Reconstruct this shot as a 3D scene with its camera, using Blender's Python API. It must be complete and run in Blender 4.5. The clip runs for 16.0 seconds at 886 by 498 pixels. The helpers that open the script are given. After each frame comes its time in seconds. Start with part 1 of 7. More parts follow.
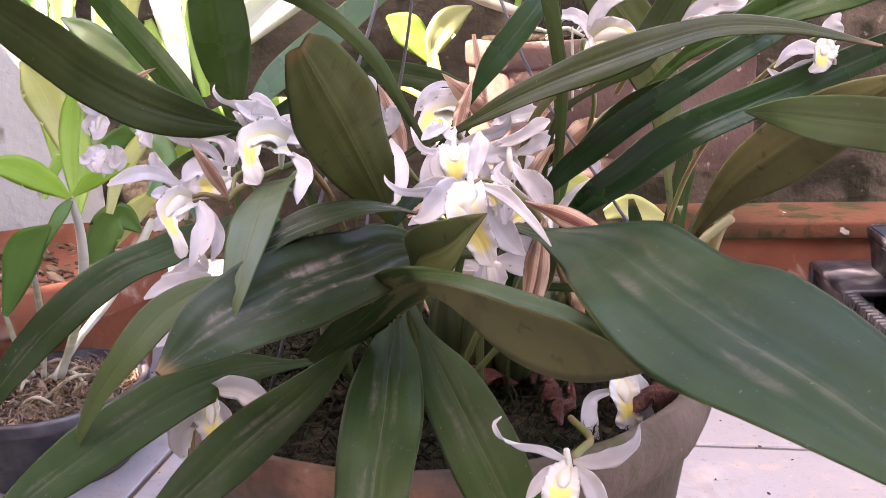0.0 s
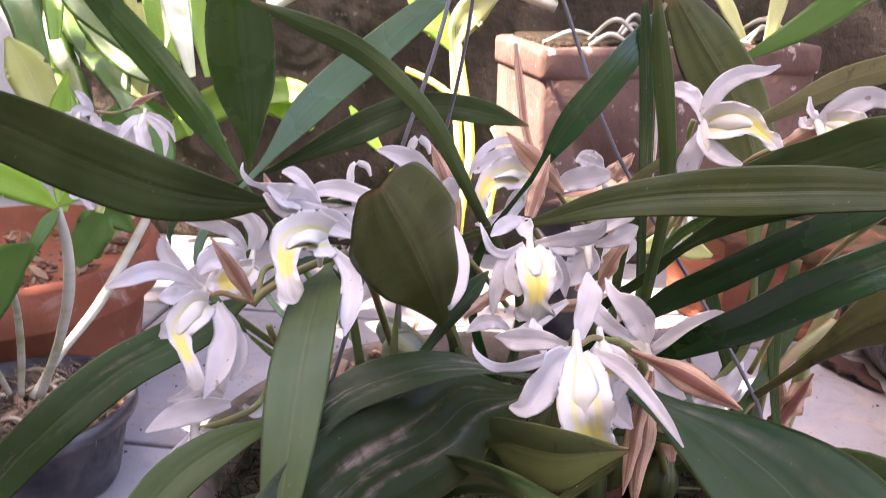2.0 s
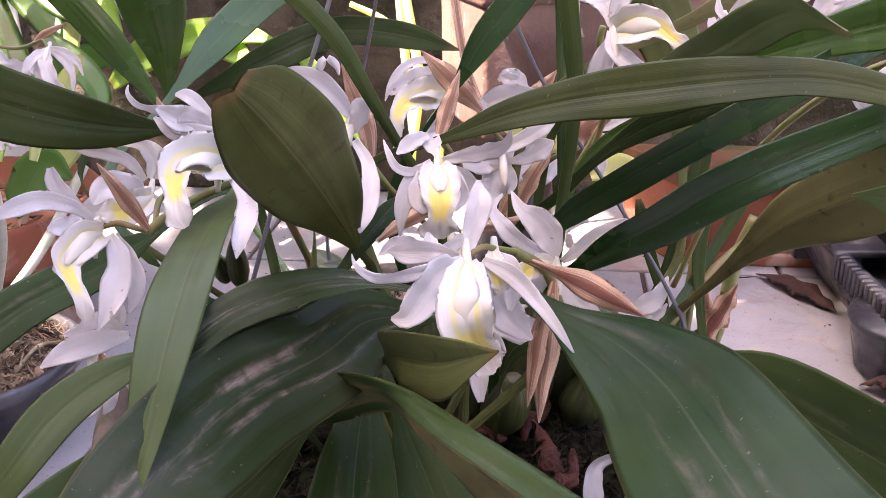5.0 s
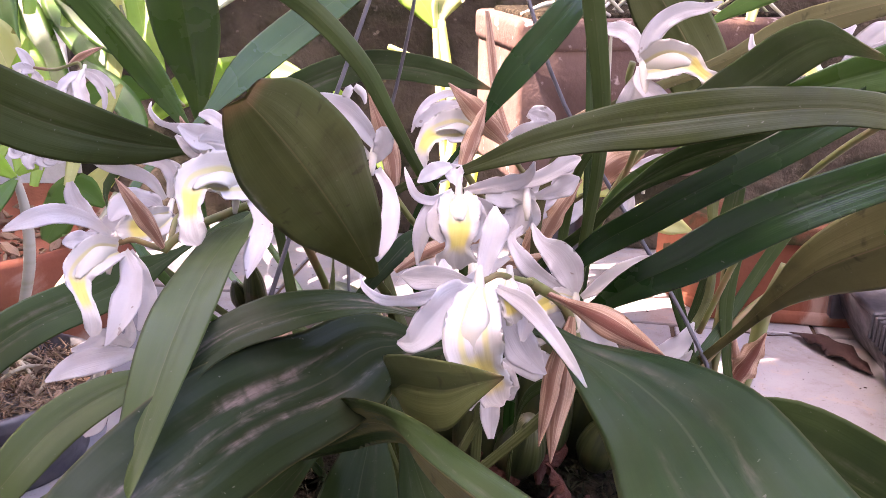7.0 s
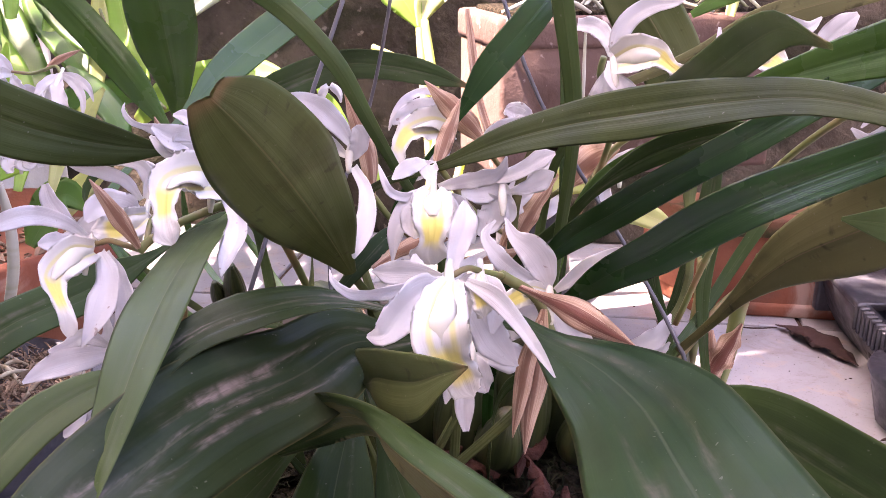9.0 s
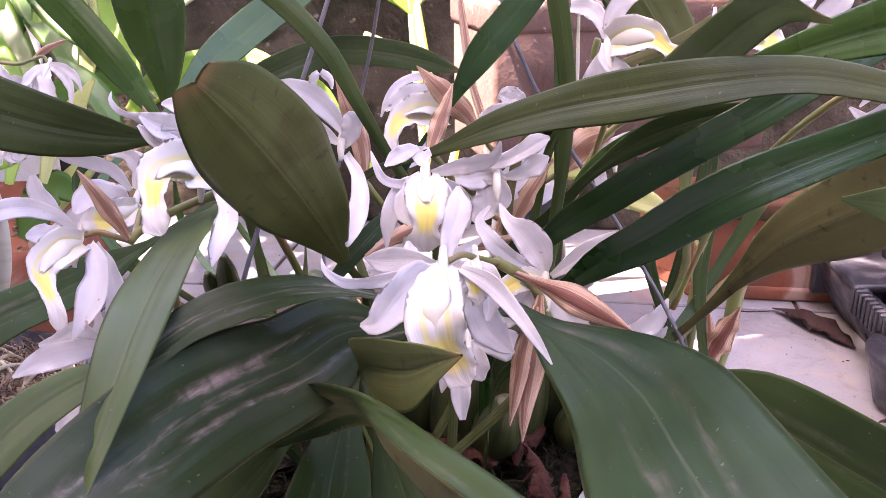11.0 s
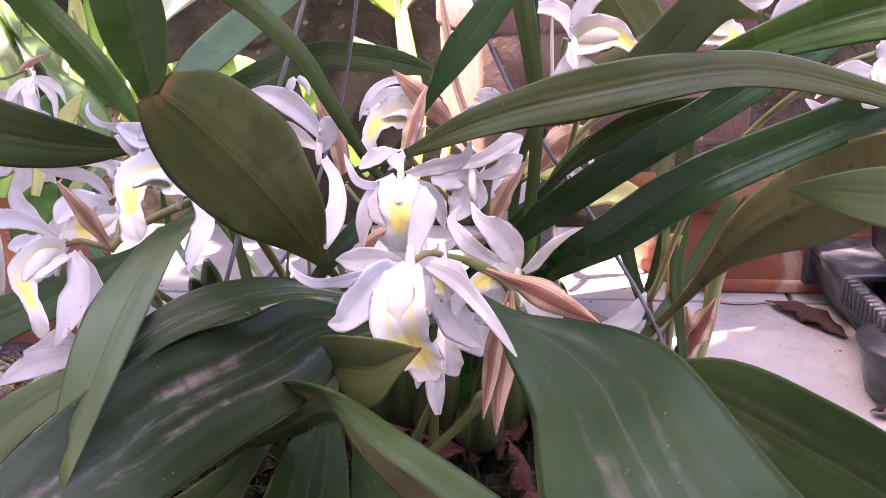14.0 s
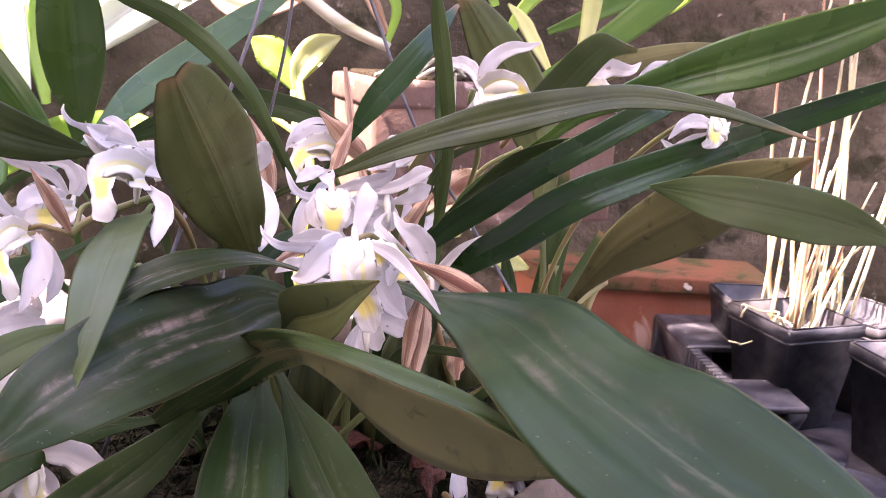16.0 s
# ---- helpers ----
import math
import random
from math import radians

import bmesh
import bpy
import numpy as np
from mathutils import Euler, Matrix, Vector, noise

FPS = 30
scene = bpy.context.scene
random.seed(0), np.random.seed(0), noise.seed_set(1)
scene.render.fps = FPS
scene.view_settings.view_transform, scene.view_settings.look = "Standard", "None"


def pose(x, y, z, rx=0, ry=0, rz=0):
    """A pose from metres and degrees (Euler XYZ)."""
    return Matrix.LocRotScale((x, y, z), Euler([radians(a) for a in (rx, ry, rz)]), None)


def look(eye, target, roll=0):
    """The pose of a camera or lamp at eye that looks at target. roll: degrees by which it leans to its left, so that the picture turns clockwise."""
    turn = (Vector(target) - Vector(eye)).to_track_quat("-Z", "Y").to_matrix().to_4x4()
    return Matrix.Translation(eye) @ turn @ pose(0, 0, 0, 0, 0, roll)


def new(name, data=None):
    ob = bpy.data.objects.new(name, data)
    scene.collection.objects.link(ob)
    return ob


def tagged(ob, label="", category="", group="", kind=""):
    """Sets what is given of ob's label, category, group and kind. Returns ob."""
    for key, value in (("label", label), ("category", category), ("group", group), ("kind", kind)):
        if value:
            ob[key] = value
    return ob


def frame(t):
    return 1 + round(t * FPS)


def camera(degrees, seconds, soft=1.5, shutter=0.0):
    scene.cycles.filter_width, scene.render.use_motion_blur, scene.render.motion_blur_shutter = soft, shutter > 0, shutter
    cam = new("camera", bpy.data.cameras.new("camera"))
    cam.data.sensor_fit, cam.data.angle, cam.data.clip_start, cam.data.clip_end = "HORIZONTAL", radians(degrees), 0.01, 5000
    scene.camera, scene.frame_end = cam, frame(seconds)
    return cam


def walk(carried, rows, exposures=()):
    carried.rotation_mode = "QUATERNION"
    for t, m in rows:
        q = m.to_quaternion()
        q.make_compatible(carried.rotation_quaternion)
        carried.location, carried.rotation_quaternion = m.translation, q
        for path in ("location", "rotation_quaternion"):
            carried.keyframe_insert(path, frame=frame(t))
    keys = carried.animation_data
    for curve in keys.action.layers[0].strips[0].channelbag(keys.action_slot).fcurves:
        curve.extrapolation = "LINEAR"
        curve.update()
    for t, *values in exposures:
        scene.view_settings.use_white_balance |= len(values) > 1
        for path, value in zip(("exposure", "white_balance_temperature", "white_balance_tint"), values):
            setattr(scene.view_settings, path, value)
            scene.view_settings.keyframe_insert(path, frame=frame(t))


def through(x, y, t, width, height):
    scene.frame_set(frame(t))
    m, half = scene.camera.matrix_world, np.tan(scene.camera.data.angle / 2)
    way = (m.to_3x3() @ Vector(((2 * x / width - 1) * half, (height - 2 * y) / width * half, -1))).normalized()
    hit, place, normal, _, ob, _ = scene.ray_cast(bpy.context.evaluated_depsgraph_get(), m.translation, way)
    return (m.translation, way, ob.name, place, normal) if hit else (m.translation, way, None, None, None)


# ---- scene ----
cam = camera(53.43, 16.0, soft=.85, shutter=.3)
PATH = [
    (0, (0.0714, 0.0591, 0.3883), (0.0309, 1.0210, 0.1178), -2.77),
    (0.5, (0.0695, 0.0831, 0.3876), (0.0327, 1.0529, 0.1464), -3.00),
    (1, (0.0610, 0.1061, 0.3952), (0.0482, 1.0876, 0.2039), -0.12),
    (1.5, (0.0553, 0.1226, 0.4053), (0.0475, 1.0936, 0.1666), -1.38),
    (2, (0.0377, 0.1443, 0.4298), (0.0134, 1.0897, 0.1049), 0.72),
    (2.5, (0.0210, 0.1366, 0.4441), (0.0464, 1.0356, 0.0070), 3.12),
    (3, (0.0105, 0.1414, 0.4606), (0.0631, 1.0374, 0.0198), 2.24),
    (3.5, (0.0247, 0.1405, 0.4586), (0.1224, 1.0479, 0.0497), 1.35),
    (4, (0.0444, 0.1429, 0.4417), (0.0999, 1.0549, 0.0353), -0.71),
    (6.5, (0.0675, 0.1552, 0.4101), (0.0316, 1.0970, 0.0756), 0.46),
    (7, (0.0676, 0.1541, 0.4092), (0.0331, 1.0973, 0.0789), 0.63),
    (7.5, (0.0712, 0.1510, 0.4093), (0.0312, 1.0961, 0.0848), 0.57),
    (8, (0.0689, 0.1533, 0.4074), (0.0317, 1.0989, 0.0843), 0.46),
    (8.5, (0.0732, 0.1511, 0.4088), (0.0439, 1.0959, 0.0826), 0.13),
    (11, (0.0741, 0.1549, 0.4070), (0.0531, 1.0939, 0.0639), -0.81),
    (11.5, (0.0858, 0.1449, 0.4096), (0.0740, 1.0830, 0.0633), -1.82),
    (12, (0.0824, 0.1415, 0.4093), (0.0622, 1.0787, 0.0612), -1.66),
    (12.5, (0.0861, 0.1390, 0.4123), (0.0607, 1.0755, 0.0626), -2.04),
    (13, (0.0972, 0.1361, 0.4169), (0.0710, 1.0760, 0.0763), -3.67),
    (13.5, (0.0963, 0.1466, 0.4170), (0.0710, 1.0872, 0.0786), -4.04),
    (14, (0.0833, 0.1490, 0.4077), (0.0611, 1.0890, 0.0674), -2.35),
    (14.5, (0.0943, 0.1411, 0.4177), (0.0689, 1.0822, 0.0805), -3.41),
    (15, (0.1033, 0.1062, 0.4118), (0.0599, 1.0491, 0.0816), -0.05),
    (15.5, (0.0882, 0.0972, 0.4024), (0.1286, 1.0500, 0.1014), 1.25),
    (16, (0.0594, 0.0870, 0.3925), (0.1937, 1.0487, 0.1537), 3.18),
]
EXPOSURES = [(0, 3.50, 7750, 33), (2, 3.33, 7300, 33), (3.5, 3.25, 7450, 30), (4.2, 3.23, 7450, 31), (6.5, 3.46, 7350, 39), (8.7, 3.49, 7250, 40), (11, 3.51, 7050, 42), (14.5, 3.53, 7100, 42), (16, 3.59, 7350, 40)]
walk(cam, [(t, look(eye, target, roll)) for t, eye, target, roll in PATH], EXPOSURES)

# ---- world, sun, exposure ----
SUN_TO = Vector((-.55, -.15, .80)).normalized()
world = bpy.data.worlds.new("sky")
world.use_nodes = True
scene.world = world
sky = world.node_tree.nodes.new("ShaderNodeTexSky")
sky.sky_type, sky.sun_disc = "NISHITA", False
sky.dust_density, sky.ozone_density = 4, .6
sky.sun_elevation, sky.sun_rotation = math.asin(SUN_TO.z), math.atan2(SUN_TO.x, SUN_TO.y)
world.node_tree.links.new(sky.outputs[0], world.node_tree.nodes["Background"].inputs[0])
world.node_tree.nodes["Background"].inputs[1].default_value = .15
lamp = bpy.data.lights.new("sun", "SUN")
lamp.energy, lamp.angle, lamp.color = 5, radians(.5), (1, .95, .86)
new("sun", lamp).matrix_basis = look(SUN_TO * 6, (0, 0, 0))
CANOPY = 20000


# ---- materials ----
class Mat:
    """A node material with short ways to noise, ramps and mixes."""

    def __init__(self, name, rough=.5, spec=.5, metal=0.0):
        self.m = bpy.data.materials.new(name)
        self.m.use_nodes = True
        self.t = self.m.node_tree
        self.b = self.t.nodes["Principled BSDF"]
        self.b.inputs["Roughness"].default_value = rough
        self.b.inputs["Specular IOR Level"].default_value = spec
        self.b.inputs["Metallic"].default_value = metal
        self.co = self.t.nodes.new("ShaderNodeTexCoord")

    def put(self, value, socket):
        if isinstance(value, bpy.types.NodeSocket):
            self.t.links.new(value, socket)
        elif isinstance(value, (tuple, list)):
            socket.default_value = (*value, 1) if len(socket.default_value) == 4 else value
        else:
            socket.default_value = value

    def where(self, kind="Object", scale=(1, 1, 1), turn=(0, 0, 0)):
        n = self.t.nodes.new("ShaderNodeMapping")
        n.inputs["Scale"].default_value, n.inputs["Rotation"].default_value = scale, turn
        self.put(self.co.outputs[kind], n.inputs["Vector"])
        return n.outputs[0]

    def noise(self, scale, at=None, detail=4, rough=.55, warp=0.0):
        n = self.t.nodes.new("ShaderNodeTexNoise")
        n.inputs["Scale"].default_value, n.inputs["Detail"].default_value = scale, detail
        n.inputs["Roughness"].default_value, n.inputs["Distortion"].default_value = rough, warp
        self.put(at or self.co.outputs["Object"], n.inputs["Vector"])
        return n.outputs[0]

    def ramp(self, value, a, b, low=0.0, high=1.0):
        n = self.t.nodes.new("ShaderNodeMapRange")
        n.interpolation_type = "SMOOTHSTEP"
        for k, v in zip(("Value", "From Min", "From Max", "To Min", "To Max"), (value, a, b, low, high)):
            self.put(v, n.inputs[k])
        return n.outputs[0]

    def maths(self, op, a, b=0.0):
        n = self.t.nodes.new("ShaderNodeMath")
        n.operation = op
        self.put(a, n.inputs[0]), self.put(b, n.inputs[1])
        return n.outputs[0]

    def mix(self, f, a, b, how="MIX"):
        n = self.t.nodes.new("ShaderNodeMix")
        n.data_type, n.blend_type = "RGBA", how
        self.put(f, n.inputs[0]), self.put(a, n.inputs[6]), self.put(b, n.inputs[7])
        return n.outputs[2]

    def split(self, kind="UV"):
        n = self.t.nodes.new("ShaderNodeSeparateXYZ")
        self.put(self.co.outputs[kind], n.inputs[0])
        return n.outputs

    def chance(self):
        return self.t.nodes.new("ShaderNodeObjectInfo").outputs["Random"]

    def colour(self, c):
        self.put(c, self.b.inputs["Base Color"])
        return self

    def bump(self, height, strength=.3, distance=.002):
        n = self.t.nodes.new("ShaderNodeBump")
        n.inputs["Strength"].default_value, n.inputs["Distance"].default_value = strength, distance
        self.put(height, n.inputs["Height"])
        self.put(n.outputs[0], self.b.inputs["Normal"])
        return self

    def translucent(self, colour, share):
        """Lets light through from the far side."""
        n, mx = self.t.nodes.new("ShaderNodeBsdfTranslucent"), self.t.nodes.new("ShaderNodeMixShader")
        self.put(colour, n.inputs[0])
        mx.inputs[0].default_value = share
        self.put(self.b.outputs[0], mx.inputs[1]), self.put(n.outputs[0], mx.inputs[2])
        self.put(mx.outputs[0], self.t.nodes["Material Output"].inputs[0])
        return self


def leaf_material(name, dark, light, rough, scar=0.0, through=(.12, .25, .03), share=.04, spec=.3, mottle=.1):
    m = Mat(name, rough, spec)
    u, v = m.split()[:2]
    across = m.maths("ABSOLUTE", m.maths("SUBTRACT", u, .5))
    veins = m.noise(1, m.where("UV", (40, .9, 1)), 2, warp=.15)
    c = m.mix(m.ramp(m.noise(13, detail=3, warp=.2), .3, .7), dark, light)
    c = m.mix(m.maths("MULTIPLY", m.ramp(veins, .42, .72), .16), c, light)
    c = m.mix(m.maths("MULTIPLY", m.ramp(m.noise(1, m.where("UV", (150, 3, 1)), 2), .5, .75), .09), c, dark)
    smudge = m.noise(42, detail=5, warp=.5)
    c = m.mix(m.maths("MULTIPLY", m.ramp(smudge, .52, .74), mottle * .6), c, (.030, .022, .010))
    c = m.mix(m.maths("MULTIPLY", m.ramp(m.noise(150, detail=3, warp=.4), .60, .74), mottle * .8), c, (.022, .016, .008))
    if scar:
        lane = m.maths("ADD", m.ramp(m.maths("ABSOLUTE", m.maths("SUBTRACT", across, .155)), .01, .09, 1, 0), m.ramp(across, .015, .06, .8, 0))
        dashes = m.ramp(m.noise(1, m.where("UV", (5, 7, 1)), 5, .65, warp=.6), .47, .66)
        wrinkle = m.ramp(m.noise(1, m.where("UV", (4, 46, 1)), 4, warp=.4), .36, .62, .25, 1)
        c = m.mix(m.maths("MULTIPLY", m.maths("MULTIPLY", dashes, lane), m.maths("MULTIPLY", wrinkle, .9 * scar)), c, (.20, .155, .13))
        dust = m.ramp(m.noise(26, detail=5, warp=.3), .46, .74, 0, .22 * scar)
        c = m.mix(dust, c, (.13, .125, .11))
    rib = m.ramp(across, .004, .013, 1, 0)
    c = m.mix(m.maths("MULTIPLY", rib, .42), c, (light[0] * 1.8 + .03, light[1] * 1.3 + .025, light[2] * 1.8 + .02))
    c = m.mix(m.maths("MULTIPLY", m.ramp(m.noise(700, detail=1), .74, .80), .35), c, (.22, .21, .17))
    c = m.mix(m.maths("MULTIPLY", m.ramp(across, .482, .5), .4), c, (.18, .17, .07))
    c = m.mix(m.maths("MULTIPLY", m.ramp(m.maths("ADD", v, m.maths("MULTIPLY", smudge, .05)), .985, 1.03), .8), c, (.20, .12, .06))
    m.colour(c)
    m.put(m.ramp(m.noise(22, detail=5), .34, .72, rough * .8, rough * 1.3), m.b.inputs["Roughness"])
    height = m.maths("ADD", m.maths("MULTIPLY", veins, .8), m.maths("MULTIPLY", rib, -1.1))
    m.bump(m.maths("ADD", height, m.maths("MULTIPLY", m.noise(60, detail=3), .5)), .13, .0009)
    return m.translucent(through, share).m


GREEN = leaf_material("leaf_green", (.013, .027, .008), (.033, .058, .017), .38, .35, spec=.08)
GLOSSY = leaf_material("leaf_glossy_green", (.006, .031, .005), (.014, .052, .008), .24, 0, mottle=.05, spec=.38)
SCARRED = leaf_material("leaf_scarred_green", (.012, .021, .008), (.026, .040, .015), .42, 1.0, mottle=.15, spec=.07)
SCUFFED = leaf_material("leaf_scuffed_green", (.010, .024, .008), (.022, .043, .014), .40, .38, mottle=.2, spec=.09)
OLIVE = leaf_material("leaf_olive_green", (.019, .030, .007), (.037, .050, .012), .4, .1, mottle=.3, spec=.1)
PALE = leaf_material("leaf_soft_green", (.030, .052, .014), (.056, .086, .026), .38, .1, (.22, .36, .08), .14, mottle=.1, spec=.15)
UNDER = leaf_material("leaf_underside", (.054, .070, .020), (.092, .110, .038), .45, .1, mottle=.7, spec=.16)
FRESH = leaf_material("leaf_fresh_green", (.030, .075, .014), (.062, .125, .030), .28, 0, (.24, .42, .07), .22, mottle=.1, spec=.5)
DRYISH = leaf_material("leaf_browned", (.078, .076, .028), (.125, .118, .050), .5, 0, mottle=.8, spec=.1)
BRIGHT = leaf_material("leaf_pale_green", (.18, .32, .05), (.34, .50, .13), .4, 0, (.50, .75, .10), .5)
# near-white base colour stands in for sun glare on two back leaves
SUN_WHITE = leaf_material("leaf_sun_white", (.52, .58, .42), (.66, .70, .56), .3, 0, (.7, .8, .4), .3)
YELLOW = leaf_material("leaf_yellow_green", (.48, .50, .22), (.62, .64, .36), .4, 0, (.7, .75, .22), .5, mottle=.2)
DEEP = leaf_material("leaf_mid_green", (.045, .11, .025), (.10, .19, .045), .35, 0, (.25, .5, .05), .35)

m = Mat("petal_white", .45, .3)
veins = m.noise(1, m.where("UV", (26, 1.5, 1)), 2)
tint = m.mix(m.ramp(m.noise(60, detail=3), .35, .7), (.70, .675, .665), (.64, .615, .61))
base_tint = m.ramp(m.split()[1], 0, .22, .35, 0)
tint = m.mix(m.maths("MULTIPLY", m.ramp(m.noise(190, detail=2), .705, .735), .85), tint, (.20, .10, .06))
m.colour(m.mix(base_tint, tint, (.70, .69, .54)))
m.bump(m.maths("ADD", veins, m.maths("MULTIPLY", m.noise(1, m.where("UV", (5, 2, 1)), 2), 1.4)), .3, .0009)
PETAL = m.translucent((.80, .76, .75), .36).m

m = Mat("lip_white_yellow", .45, .3)
u, v = m.split()[:2]
across = m.maths("ABSOLUTE", m.maths("SUBTRACT", u, .5))
ragged = m.noise(220, detail=2)
band = m.maths("MULTIPLY", m.ramp(m.maths("ADD", v, m.maths("MULTIPLY", ragged, .10)), .56, .64), m.ramp(m.maths("ADD", v, m.maths("MULTIPLY", ragged, .10)), .80, .90, 1, 0))
band = m.maths("MULTIPLY", band, m.ramp(across, .22, .36, 1, 0))
keel = m.maths("MULTIPLY", m.ramp(m.maths("ABSOLUTE", m.maths("SUBTRACT", across, .2)), .02, .08, .8, 0), m.ramp(v, .5, .64, 1, 0))
c = m.mix(keel, (.66, .63, .60), (.68, .62, .22))
m.colour(m.mix(band, c, (.78, .66, .16)))
m.bump(m.noise(1, m.where("UV", (14, 3, 1)), 2), .25, .0008)
LIP = m.translucent((.85, .80, .66), .25).m

m = Mat("column_cream", .45, .3)
COLUMN = m.colour(m.mix(m.noise(90), (.68, .65, .62), (.64, .61, .46))).translucent((.8, .75, .6), .2).m

m = Mat("dry_bract", .6, .3)
streak = m.noise(1, m.where("UV", (52, 1.1, 1)), 3)
c = m.mix(m.ramp(streak, .40, .62), (.50, .31, .20), (.68, .49, .35))
middle = m.ramp(m.maths("ABSOLUTE", m.maths("SUBTRACT", m.split()[0], .55)), .06, .30, .16, 0)
c = m.mix(m.ramp(m.maths("ADD", m.noise(1, m.where("UV", (9, 1.6, 1)), 4, warp=.5), middle), .50, .66, 0, .8), c, (.20, .075, .045))
BRACT = m.colour(c).bump(streak, .4, .0008).translucent((.62, .40, .26), .25).m

m = Mat("red_bract", .55, .3)
u = m.split()[0]
streak = m.noise(1, m.where("UV", (46, 1.0, 1)), 3)
c = m.mix(m.ramp(streak, .40, .62), (.42, .24, .15), (.62, .43, .30))
core = m.ramp(m.maths("ADD", m.maths("ABSOLUTE", m.maths("SUBTRACT", u, .5)), m.maths("MULTIPLY", m.maths("SUBTRACT", streak, .5), .5)), .13, .28, .92, 0)
RED_BRACT = m.colour(m.mix(core, c, (.16, .045, .030))).bump(streak, .5, .0008).translucent((.5, .25, .16), .15).m

m = Mat("stem_green_brown", .5)
STEM = m.colour(m.mix(m.ramp(m.noise(60), .4, .65), (.13, .15, .04), (.20, .12, .05))).m

m = Mat("pseudobulb", .42)
rib = m.noise(1, m.where("UV", (14, .6, 1)), 2)
c = m.mix(m.ramp(rib, .35, .7), (.022, .032, .010), (.060, .075, .022))
BULB = m.colour(m.mix(m.ramp(m.noise(45), .58, .72), c, (.10, .065, .03))).bump(rib, .6, .002).m

m = Mat("cane_white", .7, .2)
ring = m.ramp(m.noise(1, m.where("Object", (6, 6, 42)), 3), .45, .62)
CANE = m.colour(m.mix(ring, (.40, .385, .31), (.26, .27, .14))).bump(m.noise(140), .4, .001).m

m = Mat("old_root", .8, .15)
OLD_ROOT = m.colour(m.mix(m.ramp(m.noise(90, detail=4), .4, .65), (.20, .15, .095), (.42, .37, .27))).bump(m.noise(200), .5, .001).m

m = Mat("terracotta", .85, .15)
c = m.mix(m.ramp(m.noise(9, detail=6), .35, .7), (.20, .064, .037), (.29, .108, .062))
c = m.mix(m.ramp(m.noise(26, detail=6), .55, .72), c, (.20, .09, .06))
c = m.mix(m.maths("MULTIPLY", m.ramp(m.noise(14, detail=6, warp=.6), .58, .7), .6), c, (.50, .38, .32))
TERRACOTTA = m.colour(c).bump(m.noise(190, detail=5), .5, .0012).m

m = Mat("mossy_clay", .9, .15)
c = m.mix(m.ramp(m.noise(15, detail=6), .35, .62), (.075, .060, .043), (.150, .110, .088))
c = m.mix(m.ramp(m.noise(30, detail=6), .52, .68), c, (.055, .060, .022))
c = m.mix(m.ramp(m.noise(9, detail=5, warp=.5), .60, .72), c, (.27, .13, .085))
c = m.mix(m.ramp(m.noise(90, detail=4), .64, .74, 0, .6), c, (.30, .25, .22))
MOSSY = m.colour(c).bump(m.noise(150, detail=6), .8, .002).m

m = Mat("mossy_terracotta", .9, .15)
c = m.mix(m.ramp(m.noise(13, detail=6), .35, .65), (.150, .060, .035), (.095, .062, .030))
c = m.mix(m.ramp(m.noise(28, detail=6, warp=.4), .50, .66), c, (.045, .045, .018))
c = m.mix(m.ramp(m.noise(34, detail=3), .70, .73), c, (.55, .50, .46))
RIM_MOSS = m.colour(c).bump(m.noise(120, detail=6), .8, .002).m

m = Mat("clay_block", .9, .15)
c = m.mix(m.ramp(m.noise(10, detail=6), .35, .65), (.095, .056, .045), (.155, .098, .080))
c = m.mix(m.ramp(m.noise(60, detail=4), .62, .7), c, (.36, .28, .25))
c = m.mix(m.ramp(m.noise(16, detail=6, warp=.4), .55, .7), c, (.13, .085, .06))
BLOCK = m.colour(c).bump(m.noise(130, detail=6), .7, .002).m

m = Mat("black_plastic", .38, .5)
c = m.mix(m.ramp(m.noise(30, detail=5), .42, .7), (.018, .018, .024), (.075, .072, .078))
m.put(m.ramp(m.noise(55, detail=5), .35, .7, .28, .55), m.b.inputs["Roughness"])
BLACK = m.colour(c).bump(m.noise(240), .25, .0006).m

m = Mat("tile_white", .38, .45)
c = m.mix(m.ramp(m.noise(5, detail=5), .35, .7), (.275, .262, .268), (.335, .325, .338))
c = m.mix(m.maths("MULTIPLY", m.ramp(m.noise(34, detail=6, warp=.5), .54, .68), .6), c, (.40, .31, .25))
c = m.mix(m.maths("MULTIPLY", m.ramp(m.noise(12, detail=8, rough=.7, warp=1.2), .52, .66), .55), c, (.22, .175, .145))
c = m.mix(m.maths("MULTIPLY", m.ramp(m.noise(150, detail=4), .62, .70), .5), c, (.13, .09, .07))
c = m.mix(m.maths("MULTIPLY", m.ramp(m.noise(420, detail=3), .62, .70), .4), c, (.10, .07, .055))
m.put(m.ramp(m.noise(18, detail=5), .35, .7, .3, .6), m.b.inputs["Roughness"])
TILE = m.colour(c).bump(m.noise(120), .12, .0006).m

m = Mat("grout", .95, .1)
GROUT = m.colour(m.mix(m.noise(60), (.06, .038, .026), (.12, .08, .055))).bump(m.noise(300), .6, .001).m

